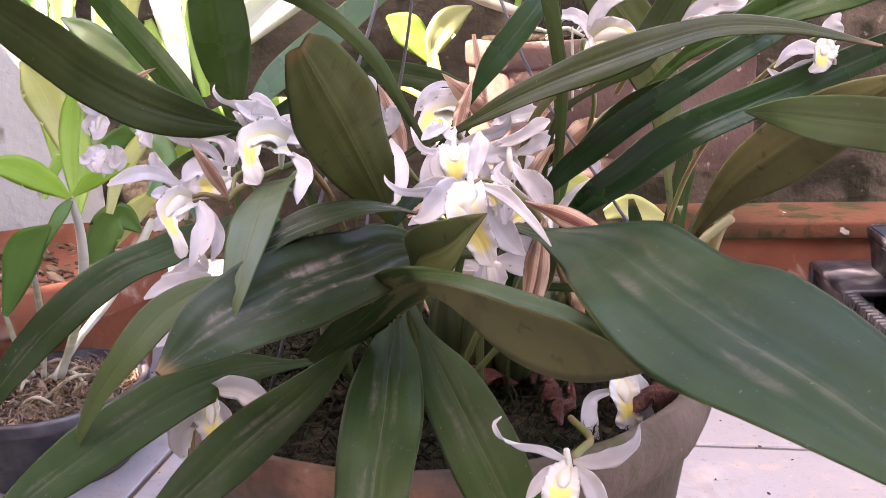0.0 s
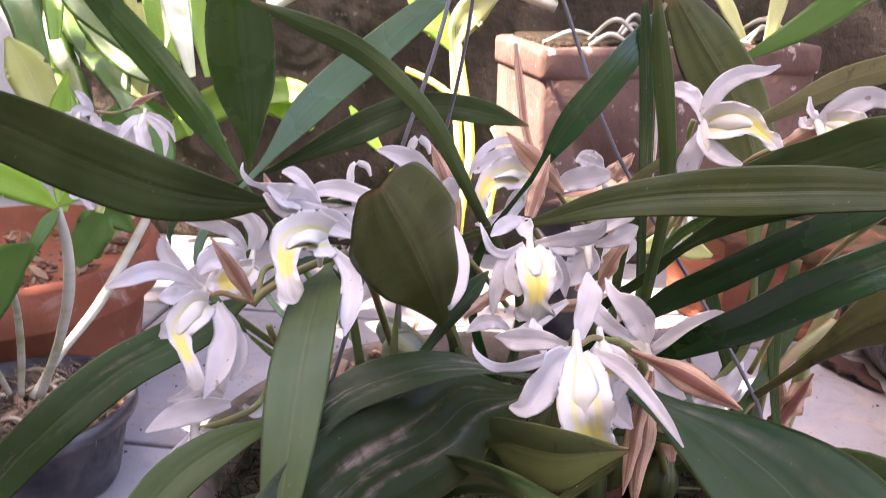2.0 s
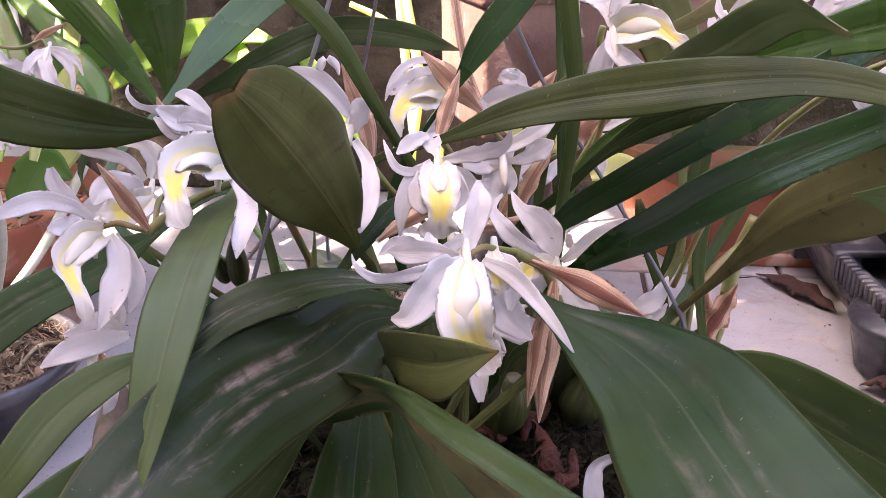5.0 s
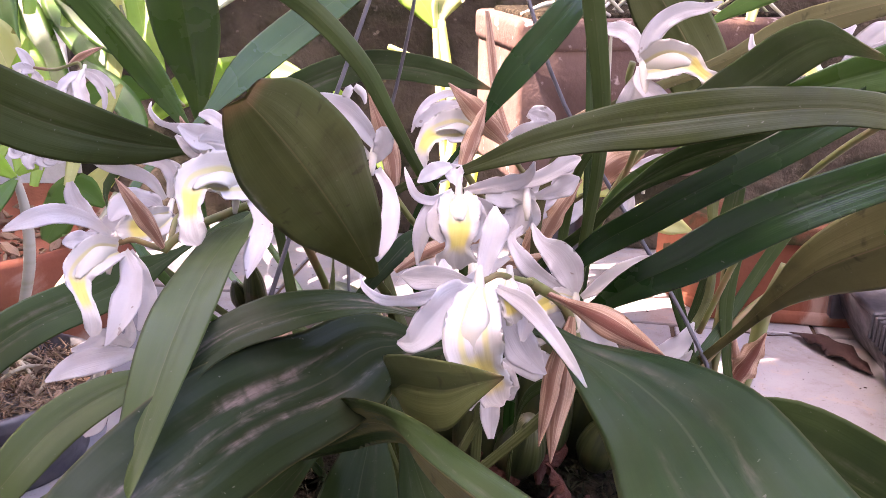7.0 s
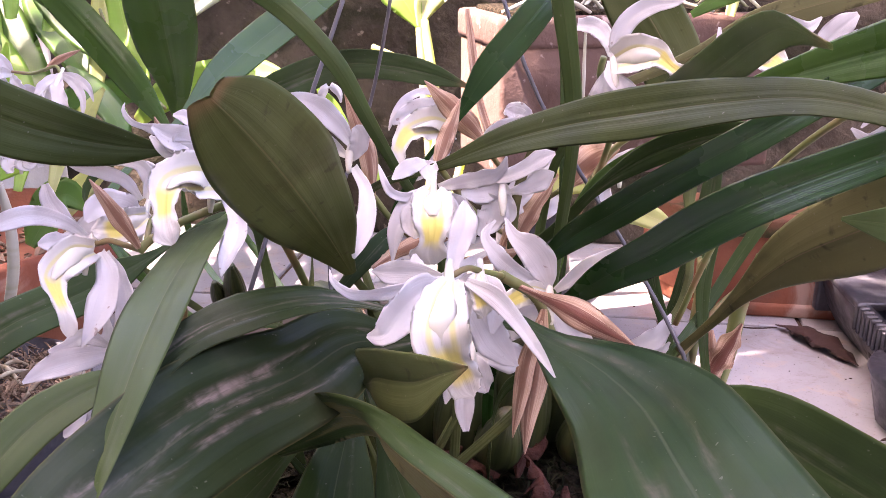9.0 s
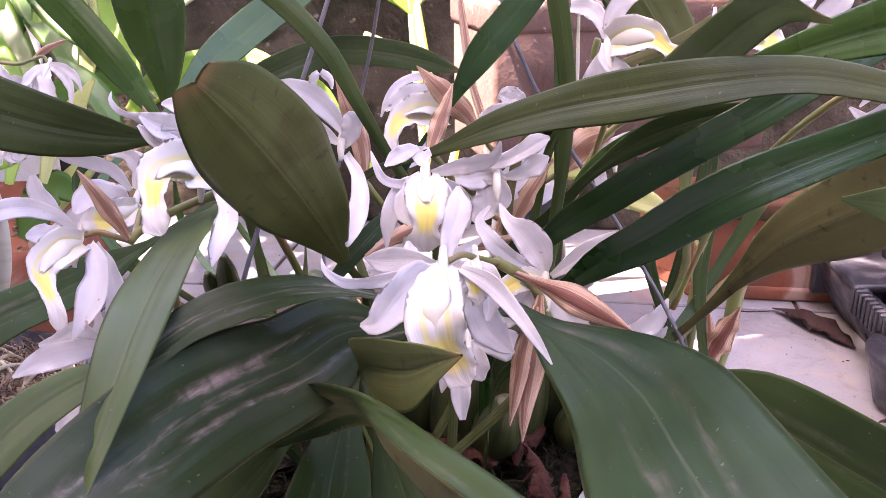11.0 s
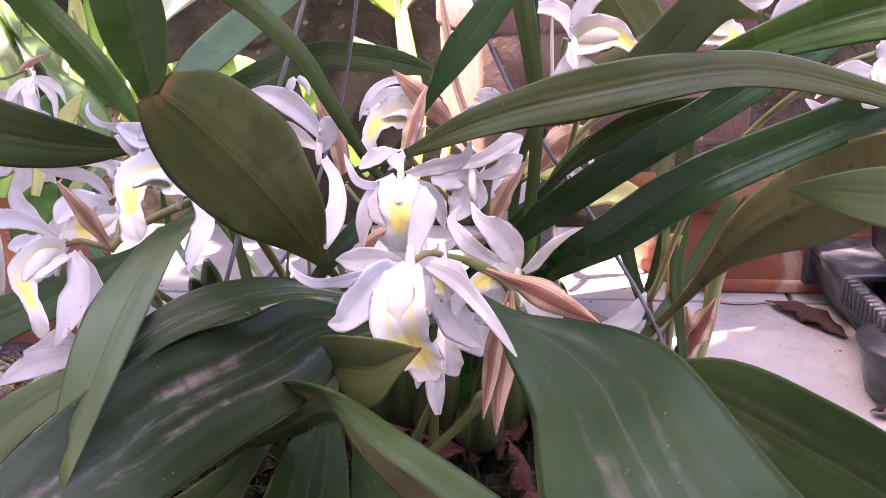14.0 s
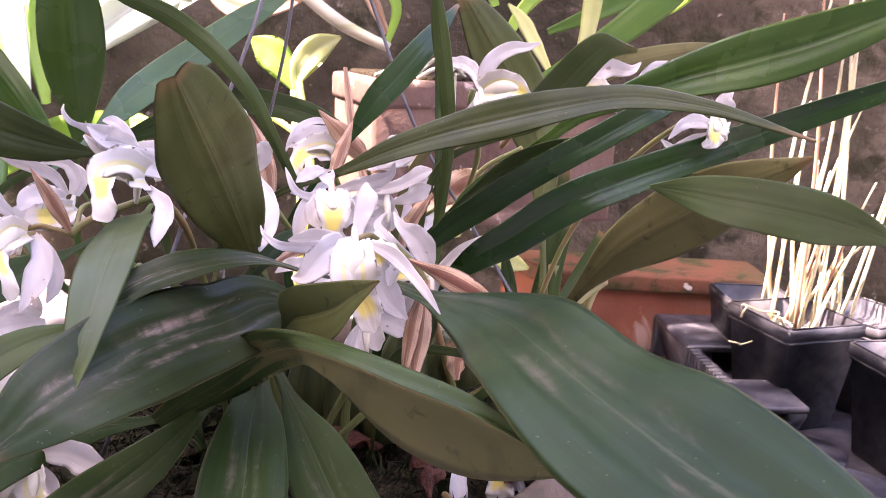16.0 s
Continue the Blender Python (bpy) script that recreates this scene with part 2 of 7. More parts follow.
m = Mat("wall_stained", .95, .1)
c = m.mix(m.ramp(m.noise(5, detail=7), .35, .68), (.048, .038, .028), (.120, .098, .074))
c = m.mix(m.ramp(m.noise(14, detail=7, warp=.6), .48, .62), c, (.034, .032, .02))
c = m.mix(m.ramp(m.noise(60, detail=4), .63, .72), c, (.20, .165, .14))
c = m.mix(m.maths("MULTIPLY", m.ramp(m.noise(1, m.where("Object", (9, 9, 1.2)), 5), .52, .66), .6), c, (.04, .034, .026))
WALL = m.colour(c).bump(m.noise(45, detail=8), .9, .012).m

m = Mat("wall_limewash", .95, .1)
c = m.mix(m.ramp(m.noise(4, detail=7), .35, .68), (.58, .56, .50), (.70, .68, .63))
LIME = m.colour(m.mix(m.ramp(m.noise(16, detail=6), .58, .72), c, (.30, .27, .22))).bump(m.noise(50, detail=6), .5, .006).m

m = Mat("soil_dark", 1.0, .1)
SOIL = m.colour(m.mix(m.ramp(m.noise(180, detail=6), .35, .68), (.010, .008, .005), (.055, .042, .026))).bump(m.noise(220, detail=6), 1, .006).m
m = Mat("bark_chips", .95, .1)
CHIP = m.colour(m.mix(m.chance(), (.10, .055, .035), (.34, .23, .155))).bump(m.noise(300), .6, .001).m
m = Mat("bark_bits", .95, .1)
geo = m.t.nodes.new("ShaderNodeNewGeometry")
BITS = m.colour(m.mix(geo.outputs["Random Per Island"], (.05, .03, .018), (.30, .21, .14))).m
m = Mat("moss_threads", 1.0, .1)
geo = m.t.nodes.new("ShaderNodeNewGeometry")
MOSS = m.colour(m.mix(geo.outputs["Random Per Island"], (.004, .005, .002), (.035, .037, .018))).m
m = Mat("dead_leaf", .75, .2)
c = m.mix(m.ramp(m.noise(60, detail=5), .35, .65), (.05, .016, .010), (.115, .040, .026))
DEAD = m.colour(m.mix(m.ramp(m.noise(25, detail=3), .5, .7), c, (.22, .085, .05))).bump(m.noise(170, detail=6), 1, .004).m
m = Mat("dark_dead_leaf", .75, .2)
DARKDEAD = m.colour(m.mix(m.noise(60), (.026, .014, .012), (.060, .030, .024))).bump(m.noise(120, detail=5), .6, .002).m
m = Mat("galvanised_wire", .5, .5, .3)
WIRE = m.colour(m.mix(m.noise(80), (.055, .052, .06), (.12, .115, .125))).m
m = Mat("straw", .8, .2)
STRAW = m.colour(m.mix(m.ramp(m.noise(30), .4, .65), (.50, .46, .28), (.68, .63, .46))).translucent((.5, .45, .2), .2).m
m = Mat("unseen_board", .9, .1)
UNSEEN_BOARD = m.colour(m.mix(m.noise(3), (.25, .23, .21), (.36, .33, .30))).m


# ---- mesh helpers ----
def part(name, bm, material, parent=None, label="", smooth=True):
    """Links a bmesh as one mesh object under a thing or a part."""
    me = bpy.data.meshes.new(name)
    bm.to_mesh(me)
    bm.free()
    for one in material if isinstance(material, (list, tuple)) else [material]:
        me.materials.append(one)
    if smooth:
        me.shade_smooth()
    ob = new(name, me)
    ob.parent = parent
    return tagged(ob, label)


def thing(name, at, label, category, group="", kind="", turn=0.0):
    ob = new(name)
    ob.empty_display_size = .02
    ob.matrix_basis = pose(*at, 0, 0, turn)
    return tagged(ob, label, category, group, kind)


def spline(points, n):
    """n + 1 places along a Catmull-Rom curve through the points, evenly by chord, and the chord share of each."""
    p = np.array(points, float)
    d = np.r_[0, np.cumsum(np.linalg.norm(np.diff(p[:, :3], axis=0), axis=1))]
    d /= d[-1]
    g = np.gradient(p, d, axis=0) if len(p) > 2 else np.repeat([(p[1] - p[0])], 2, 0)
    s = np.linspace(0, 1, n + 1)
    k = np.clip(np.searchsorted(d, s, side="right") - 1, 0, len(p) - 2)
    h = (d[k + 1] - d[k])[:, None]
    t = ((s - d[k]) / h[:, 0])[:, None]
    return (2 * t**3 - 3 * t**2 + 1) * p[k] + (t**3 - 2 * t**2 + t) * h * g[k] + (3 * t**2 - 2 * t**3) * p[k + 1] + (t**3 - t**2) * h * g[k + 1], s


def blade(points, half, side0, side1, n=26, across=8, thick=.0005, cup=0.0, cup_end=None, fold=0.0, wave=0.0, frill=0.0, pleat=0.0, blunt=False, seed=0):
    """A thin leaf or petal: a curved strip with two faces, along the points, as wide as half says, lying along the side vectors."""
    rows, s = spline([(*p, w) for p, w in zip(points, half)], n)
    centre, w = rows[:, :3], np.maximum(rows[:, 3], .00015)
    if blunt:
        w = w * np.sqrt(np.clip(1 - (np.clip((s - .93) / .07, 0, 1)) ** 2 * .35, 0, 1))
    tangent = np.gradient(centre, axis=0)
    tangent /= np.linalg.norm(tangent, axis=1)[:, None]
    side = np.outer(1 - s, side0) + np.outer(s, side1)
    side -= (side * tangent).sum(1)[:, None] * tangent
    side /= np.linalg.norm(side, axis=1)[:, None]
    up = np.cross(side, tangent)
    bm = bmesh.new()
    uv = bm.loops.layers.uv.new("UVMap")
    rnd = random.Random(seed)
    ph, f1 = rnd.uniform(0, 6), rnd.uniform(2, 4)
    u = np.linspace(-1, 1, across + 1)
    grids = []
    for face in (1, -1):
        grid = []
        for i in range(n + 1):
            ripple = wave * w[i] * np.sin(f1 * 6.28 * s[i] + ph + 1.6 * np.sign(u)) * np.abs(u) ** 2
            fringe = frill * w[i] * np.sin(41 * s[i] + 5 * u + ph) * np.abs(u) ** 3 * s[i]
            bow = cup if cup_end is None else cup + (cup_end - cup) * s[i] ** .8
            lift = w[i] * (bow * u**2 + fold * np.abs(u)) + ripple + fringe + face * thick / 2 * np.sqrt(np.clip(1 - u**2, 0, 1))
            lift -= .05 * w[i] * np.exp(-((u / .05) ** 2)) if fold or wave else 0
            lift += pleat * w[i] * np.cos(u * 11) * (1 - u**2) if pleat else 0
            reach = u * w[i] * math.sqrt(1 / (1 + .5 * (bow + fold) ** 2))
            notch = blunt * .5 * w[i] * (np.abs(u) ** .8 - .3) * max(0, (s[i] - .8) / .2) ** 2 * (1 - .6 * np.abs(u) ** 3)
            grid.append([bm.verts.new(centre[i] + side[i] * a + up[i] * b + tangent[i] * c) for a, b, c in zip(reach, lift, notch)])
        grids.append(grid)
    for k, grid in enumerate(grids):
        for i in range(n):
            for j in range(across):
                quad = [grid[i][j], grid[i][j + 1], grid[i + 1][j + 1], grid[i + 1][j]]
                q = bm.faces.new(quad if k == 0 else quad[::-1])
                q.material_index = k
                spots = [(j, i), (j + 1, i), (j + 1, i + 1), (j, i + 1)]
                for loop, (a, b) in zip(q.loops, spots if k == 0 else spots[::-1]):
                    loop[uv].uv = (a / across, b / n)
    bmesh.ops.remove_doubles(bm, verts=[v for grid in grids for row in grid for v in (row[0], row[-1])], dist=1e-5)
    return bm


def tube(points, radii, n=18, sides=8, ribs=0.0):
    """A tapered round stem through the points."""
    rows, s = spline([(*p, r) for p, r in zip(points, radii)], n)
    c, r = rows[:, :3], np.maximum(rows[:, 3], .0001)
    t = np.gradient(c, axis=0)
    t /= np.linalg.norm(t, axis=1)[:, None]
    ref = np.array((0, 0, 1.0)) if abs(t[:, 2]).mean() < .8 else np.array((1.0, 0, 0))
    bm = bmesh.new()
    uv = bm.loops.layers.uv.new("UVMap")
    rings = []
    for i in range(n + 1):
        a = np.cross(t[i], ref)
        a /= np.linalg.norm(a)
        b = np.cross(t[i], a)
        ang = [2 * math.pi * k / sides for k in range(sides)]
        rings.append([bm.verts.new(c[i] + r[i] * (1 + ribs * math.sin(k * math.pi)) * (math.cos(x) * a + math.sin(x) * b)) for k, x in enumerate(ang)])
    for i in range(n):
        for k in range(sides):
            q = bm.faces.new((rings[i][k], rings[i][(k + 1) % sides], rings[i + 1][(k + 1) % sides], rings[i + 1][k]))
            for loop, (a, b) in zip(q.loops, ((k, i), (k + 1, i), (k + 1, i + 1), (k, i + 1))):
                loop[uv].uv = (a / sides, b / n)
    bm.faces.new(rings[0][::-1]), bm.faces.new(rings[-1])
    bmesh.ops.recalc_face_normals(bm, faces=bm.faces)
    return bm


def lathe(profile, sides=48, wobble=0.0, seed=0):
    """A turned shell from (radius, height) pairs, closed where the radius is 0."""
    bm = bmesh.new()
    rings = []
    for j, (r, z) in enumerate(profile):
        if r < 1e-6:
            rings.append([bm.verts.new((0, 0, z))])
            continue
        ring = []
        for k in range(sides):
            a = 2 * math.pi * k / sides
            rr = r * (1 + wobble * noise.noise(Vector((math.cos(a) * 3, math.sin(a) * 3, z * 12 + seed))))
            ring.append(bm.verts.new((rr * math.cos(a), rr * math.sin(a), z)))
        rings.append(ring)
    for a, b in zip(rings, rings[1:]):
        for k in range(sides):
            q = [a[k % len(a)], a[(k + 1) % len(a)], b[(k + 1) % len(b)], b[k % len(b)]]
            q = list(dict.fromkeys(q))
            if len(q) > 2:
                bm.faces.new(q)
    bmesh.ops.recalc_face_normals(bm, faces=bm.faces)
    return bm


def box(lo, hi, bevel=0.0, segments=2):
    bm = bmesh.new()
    bmesh.ops.create_cube(bm, size=1)
    for v in bm.verts:
        v.co = [a + (b - a) * (c + .5) for a, b, c in zip(lo, hi, v.co)]
    if bevel:
        bmesh.ops.bevel(bm, geom=bm.edges[:], offset=bevel, segments=segments, profile=.6, affect="EDGES")
    return bm
# ---- the setting ----
TILT_FLOOR = -7.4
TILE_SIDE = .315
wall = part("wall_back", box((-3.2, 0, 0), (3.2, .14, .85), .006), WALL, None)
wall.matrix_basis = pose(0, 1.38, 0, 0, 0, TILT_FLOOR)
tagged(wall, "dark brown weather-stained rough masonry wall", "wall", kind="structure")
pale = part("wall_end", box((-2.4, -.006, 0), (-.54, -.001, .86), .002), LIME, None)
pale.matrix_basis = pose(0, 1.38, 0, 0, 0, TILT_FLOOR)
tagged(pale, "pale limewashed end of the masonry wall", "wall", kind="structure")
side_wall = part("wall_side", box((-.14, -2.5, 0), (0, 2.6, .95), .006), LIME, None)
side_wall.matrix_basis = pose(-1.25, 0, 0, 0, 0, TILT_FLOOR)
tagged(side_wall, "pale limewashed side wall of the yard", "wall", kind="structure")
bm = bmesh.new()
bmesh.ops.create_grid(bm, x_segments=2, y_segments=2, size=40)
ground = tagged(part("ground", bm, GROUT, None), "brown gritty ground under the floor tiles", "ground", kind="structure")
ground.location.z = -.004
# out-of-view roof slab, added only to shade the flowers from the sun
roof = part("ceiling", box((-4, -4.5, 2.3), (-.72, .16, 2.36)), UNSEEN_BOARD, None, smooth=False)
tagged(roof, "unseen roof slab added to keep the sun off the flowers", "roof", kind="structure")

# out-of-view wall, added to close the yard and darken reflections in the leaves
house = part("wall_house", box((-4, -.14, 0), (4, 0, 2.5), .006), UNSEEN_BOARD, None)
house.matrix_basis = pose(0, -1.5, 0, 0, 0, TILT_FLOOR)
tagged(house, "unseen plain grey wall added to close the yard and darken reflections", "wall", kind="structure")
# unseen leafy branches, added to dapple the light at the back of the yard
# gaps left on purpose to put sun on these places: x, y, z, width
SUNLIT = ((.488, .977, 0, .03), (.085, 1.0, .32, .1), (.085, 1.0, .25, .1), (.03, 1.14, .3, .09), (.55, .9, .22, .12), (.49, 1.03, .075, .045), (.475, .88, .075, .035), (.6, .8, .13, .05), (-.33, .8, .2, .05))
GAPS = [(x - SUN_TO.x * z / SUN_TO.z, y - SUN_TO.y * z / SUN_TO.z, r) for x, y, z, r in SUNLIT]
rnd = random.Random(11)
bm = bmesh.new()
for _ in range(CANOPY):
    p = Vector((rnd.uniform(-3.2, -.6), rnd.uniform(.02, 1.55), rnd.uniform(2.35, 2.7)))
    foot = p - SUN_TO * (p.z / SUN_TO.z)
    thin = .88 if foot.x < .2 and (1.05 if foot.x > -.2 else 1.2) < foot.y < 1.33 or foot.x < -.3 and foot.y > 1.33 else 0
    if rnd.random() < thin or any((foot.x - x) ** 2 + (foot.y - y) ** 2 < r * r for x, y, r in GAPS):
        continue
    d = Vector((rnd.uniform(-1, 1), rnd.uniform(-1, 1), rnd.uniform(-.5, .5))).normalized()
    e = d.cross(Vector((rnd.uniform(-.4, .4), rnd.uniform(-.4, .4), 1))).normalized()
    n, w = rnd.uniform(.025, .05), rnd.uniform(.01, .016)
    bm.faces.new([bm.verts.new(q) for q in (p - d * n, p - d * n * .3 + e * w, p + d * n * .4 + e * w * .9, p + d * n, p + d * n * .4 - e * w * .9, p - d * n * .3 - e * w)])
canopy = part("unseen_foliage", bm, DEEP, None, smooth=False)
tagged(canopy, "unseen dense green foliage added to dapple the sun on the back of the yard", "foliage", kind="stuff")

floor = thing("floor", (-.214, .83, 0), "white glazed ceramic floor tiles with dirt specks", "floor", kind="structure", turn=TILT_FLOOR)
bm = box((.0028, .0028, -.006), (TILE_SIDE - .0028, TILE_SIDE - .0028, 0), .0012, 1)
tile_mesh = bpy.data.meshes.new("tile")
bm.to_mesh(tile_mesh)
bm.free()
tile_mesh.materials.append(TILE)
for i in range(-6, 8):
    for j in range(-6, 2):
        tile = new("tile", tile_mesh)
        tile.parent = floor
        tile.location = ((i + .5 * (j % 2 == 0)) * TILE_SIDE, j * TILE_SIDE, random.Random(i * 31 + j).uniform(-.0006, .0002))

# ---- the hanging clay pot ----
CENTRE = Vector((.05, .488, 0))
RIM = .215
pot = thing("flower_pot", CENTRE, "mossy old clay pot standing on white tiles", "flower pot")
part("pot_wall", lathe([(0, 0), (.093, 0), (.097, .012), (.112, .09), (.121, .15), (.127, .184), (.133, .190), (.136, .198), (.136, .208), (.132, RIM), (.126, RIM - .001), (.121, .2), (.116, .17), (0, .168)], 72, .03), MOSSY, pot)
bm = bmesh.new()
bmesh.ops.create_circle(bm, cap_ends=True, radius=.121, segments=40)
bmesh.ops.subdivide_edges(bm, edges=bm.edges[:], cuts=3, use_grid_fill=True)
bmesh.ops.triangulate(bm, faces=bm.faces[:])
bmesh.ops.subdivide_edges(bm, edges=bm.edges[:], cuts=2)
for v in bm.verts:
    v.co.z = (RIM - .02) + .007 * noise.noise(v.co * 40) + .014 * (1 - v.co.xy.length / .121)
part("potting_soil", bm, SOIL, pot, "black fibrous potting soil")
rnd = random.Random(5)
bm = bmesh.new()
for _ in range(4200):
    a, r = rnd.uniform(0, 6.28), 0.118 * math.sqrt(rnd.random())
    p = Vector((r * math.cos(a), r * math.sin(a), RIM - .017 + .014 * (1 - r / .121)))
    d = Vector((rnd.uniform(-1, 1), rnd.uniform(-1, 1), rnd.uniform(-.1, .7))).normalized() * rnd.uniform(.005, .014)
    e = Vector((rnd.uniform(-1, 1), rnd.uniform(-1, 1), 0)).normalized() * .0004
    bend = Vector((rnd.uniform(-1, 1), rnd.uniform(-1, 1), rnd.uniform(0, 1))) * .003
    vs = [bm.verts.new(q) for q in (p - e, p + e, p + d * .5 + bend + e, p + d + e * .3, p + d * .5 + bend - e)]
    bm.faces.new(vs)
moss = part("moss", bm, MOSS, pot, "dark wiry moss threads", smooth=False)
moss["kind"] = "stuff"

hanger = thing("wire_hanger", (.045, .6, .5), "three grey wires of a pot hanger", "wire hanger")
HOOK = Vector((.045, .6, .5))


def wire(*pts):
    return part("wire", tube([Vector(p) - HOOK for p in pts], [.00095] * len(pts), 20, 8), WIRE, hanger)


wire(HOOK, (.023, .523, .386), (.009, .506, .345), (-.008, .465, .285), (-.036, .452, .2))
wire(HOOK, (.036, .6, .382), (.026, .6, .336), (.004, .575, .26), (.012, .55, .2))
wire(HOOK, (.09, .565, .384), (.1, .548, .355), (.150, .503, .272), (.164, .478, .246), (.170, .458, .2))
part("hook", tube([Vector((0, 0, 0)), Vector((0, 0, .03)), Vector((.01, 0, .05)), Vector((.02, 0, .03))], [.0014] * 4, 16, 8), WIRE, hanger)

# ---- the flowering orchid ----
orchid = thing("orchid_plant", CENTRE + Vector((0, 0, RIM - .015)), "flowering orchid with long dark leaves in a clay pot", "orchid")
ORIGIN = orchid.location.copy()
count = 0


def leaf(points, half, side0, side1, blunt=False, fold=.12, gloss=False, scar=False, dry=False, pale=False, olive=False, under=False, scuff=False, fresh=False, root=True):
    """One long leaf, its stalk rising from the pot."""
    global count
    count += 1
    rnd = random.Random(count)
    pts = [Vector(p) - ORIGIN for p in points]
    half = list(half)
    if root:
        foot = pts[0].copy()
        foot.z = 0
        foot = foot.normalized() * min(foot.length, .07) * .7
        mid = pts[0] - (pts[1] - pts[0]).normalized() * .38 * (pts[0] - foot).length
        mid.z = max(mid.z, .004)
        pts, half = [foot, mid] + pts, [.0022, .0022] + [max(half[0], .0022)] + half[1:]
    upper = FRESH if fresh else GLOSSY if gloss else SCARRED if scar else DRYISH if dry else PALE if pale else OLIVE if olive else UNDER if under else SCUFFED if scuff else GREEN
    bm = blade(pts, half, side0, side1, 48, 20, .0007, fold=fold, wave=.12, pleat=.05 if scar or scuff else .014, seed=count, blunt=blunt)
    return part("leaf", bm, [upper, DRYISH if dry else PALE if pale else FRESH if fresh else UNDER], orchid, "browned, ageing leaf" if dry else "")


def folded_leaf(points, near, far, near_dirs, far_dirs, turn):
    """A leaf creased along its rib: past the crest its near half hangs down and shows the browned side."""
    rows, s = spline([(*(Vector(p) - ORIGIN), a, b) for p, a, b in zip(points, near, far)], 44)
    bm = bmesh.new()
    uv = bm.loops.layers.uv.new("UVMap")
    lay = np.clip((s - turn + .12) / .24, 0, 1)
    lay = (lay * lay * (3 - 2 * lay))[:, None]
    d_near = (1 - lay) * np.array(near_dirs[0]) + lay * np.array(near_dirs[1])
    d_far = (1 - lay) * np.array(far_dirs[0]) + lay * np.array(far_dirs[1])
    sheets = []
    for face in (0, 1):
        grid = []
        for i in range(45):
            line = []
            for k in range(-8, 9):
                a = abs(k) / 8
                d, w, o = (d_near[i], rows[i, 3], d_far[i]) if k > 0 else (d_far[i], rows[i, 4], d_near[i])
                p = rows[i, :3] + d * max(w, .0003) * a + o * max(w, .0003) * .18 * a * (1 - a)
                p = p + np.array((0, 0, .0008 * math.sin(9 * s[i] + k) * a)) - np.array((0, -.0004, .0005)) * face * (1 - a)
                line.append(bm.verts.new(p))
            grid.append(line)
        sheets.append(grid)
    for face, grid in enumerate(sheets):
        for i in range(44):
            for k in range(16):
                spots = [(k, i), (k + 1, i), (k + 1, i + 1), (k, i + 1)]
                spots = spots[::-1] if face else spots
                q = bm.faces.new([grid[b][a] for a, b in spots])
                q.material_index = 1 if (k >= 8 and s[i] > turn) or face else 0
                for loop, (a, b) in zip(q.loops, spots):
                    loop[uv].uv = (a / 16, b / 44)
    bmesh.ops.remove_doubles(bm, verts=[v for g in sheets for r in g for v in (r[0], r[-1])], dist=1e-5)
    return part("leaf", bm, [GREEN, DRYISH], orchid, "creased leaf, browned on its underside")


def flower(at, plant=None):
    """The column of a flower, which carries its petals and lip."""
    global count
    count += 1
    plant = plant or orchid
    p = Vector(at) - plant.location
    bm = tube([p + Vector((0, .004, .003)), p, p + Vector((0, -.006, -.004)), p + Vector((0, -.009, -.009))], [.0009, .0014, .0016, .0008], 10, 8)
    return part("flower", bm, COLUMN, plant, "white orchid flower with a yellow-marked lip")


def petal(f, points, half, side0, side1, plant=None, name="petal", cup=.25):
    global count
    count += 1
    pts = [Vector(p) - (plant or orchid).location for p in points]
    return part(name, blade(pts, half, side0, side1, 24, 10, .0005, cup, fold=.12, wave=.2, frill=.05, seed=count), PETAL, f)


def sepal(f, points, half, side0, side1, plant=None):
    return petal(f, points, half, side0, side1, plant, "sepal", .32)


def lip(f, points, half, side0, side1):
    """An open trough with a flared tip, and the hooded column lying in it."""
    global count
    count += 1
    pts = [Vector(p) - ORIGIN for p in points]
    hood, s = spline([(*p, w) for p, w in zip(pts, half)], 20)
    out = np.cross((np.array(side0) + np.array(side1)) / 2, hood[10, :3] - hood[0, :3])
    out /= np.linalg.norm(out)
    k = [0, 3, 6, 9, 11]
    rows = [Vector(hood[i, :3] + out * hood[i, 3] * a) for i, a in zip(k, (.06, .20, .28, .26, .16))]
    part("column_hood", blade(rows, [max(hood[i, 3], .002) * a for i, a in zip(k, (.50, .52, .56, .50, .20))], side0, side1, 14, 8, .0006, -.45), COLUMN, f)
    bm = blade(pts, half, side0, side1, 34, 16, .0006, .62, .05, .10, .05, .30, seed=count)
    return part("lip", bm, LIP, f, "white lip with a yellow patch")


def bract(points, half, side0, side1, material=None):
    global count
    count += 1
    pts = [Vector(p) - ORIGIN for p in points]
    return part("bract", blade(pts, half, side0, side1, 22, 10, .0005, -.12, fold=-.34, wave=.45, seed=count), material or BRACT, orchid, "dry papery brown bract")


def stalk(*pts, r=.0016, material=None):
    return part("flower_stalk", tube([Vector(p) - ORIGIN for p in pts], [r] * len(pts), 22, 8), material or STEM, orchid)


def pseudobulb(foot, top, r):
    foot, top = Vector(foot) - ORIGIN, Vector(top) - ORIGIN
    pts = [foot.lerp(top, x) for x in (0, .2, .45, .7, 1)]
    return part("pseudobulb", tube(pts, [r * .7, r * .98, r, r * .8, r * .3], 16, 14, .12), BULB, orchid, "ribbed green pseudobulb")


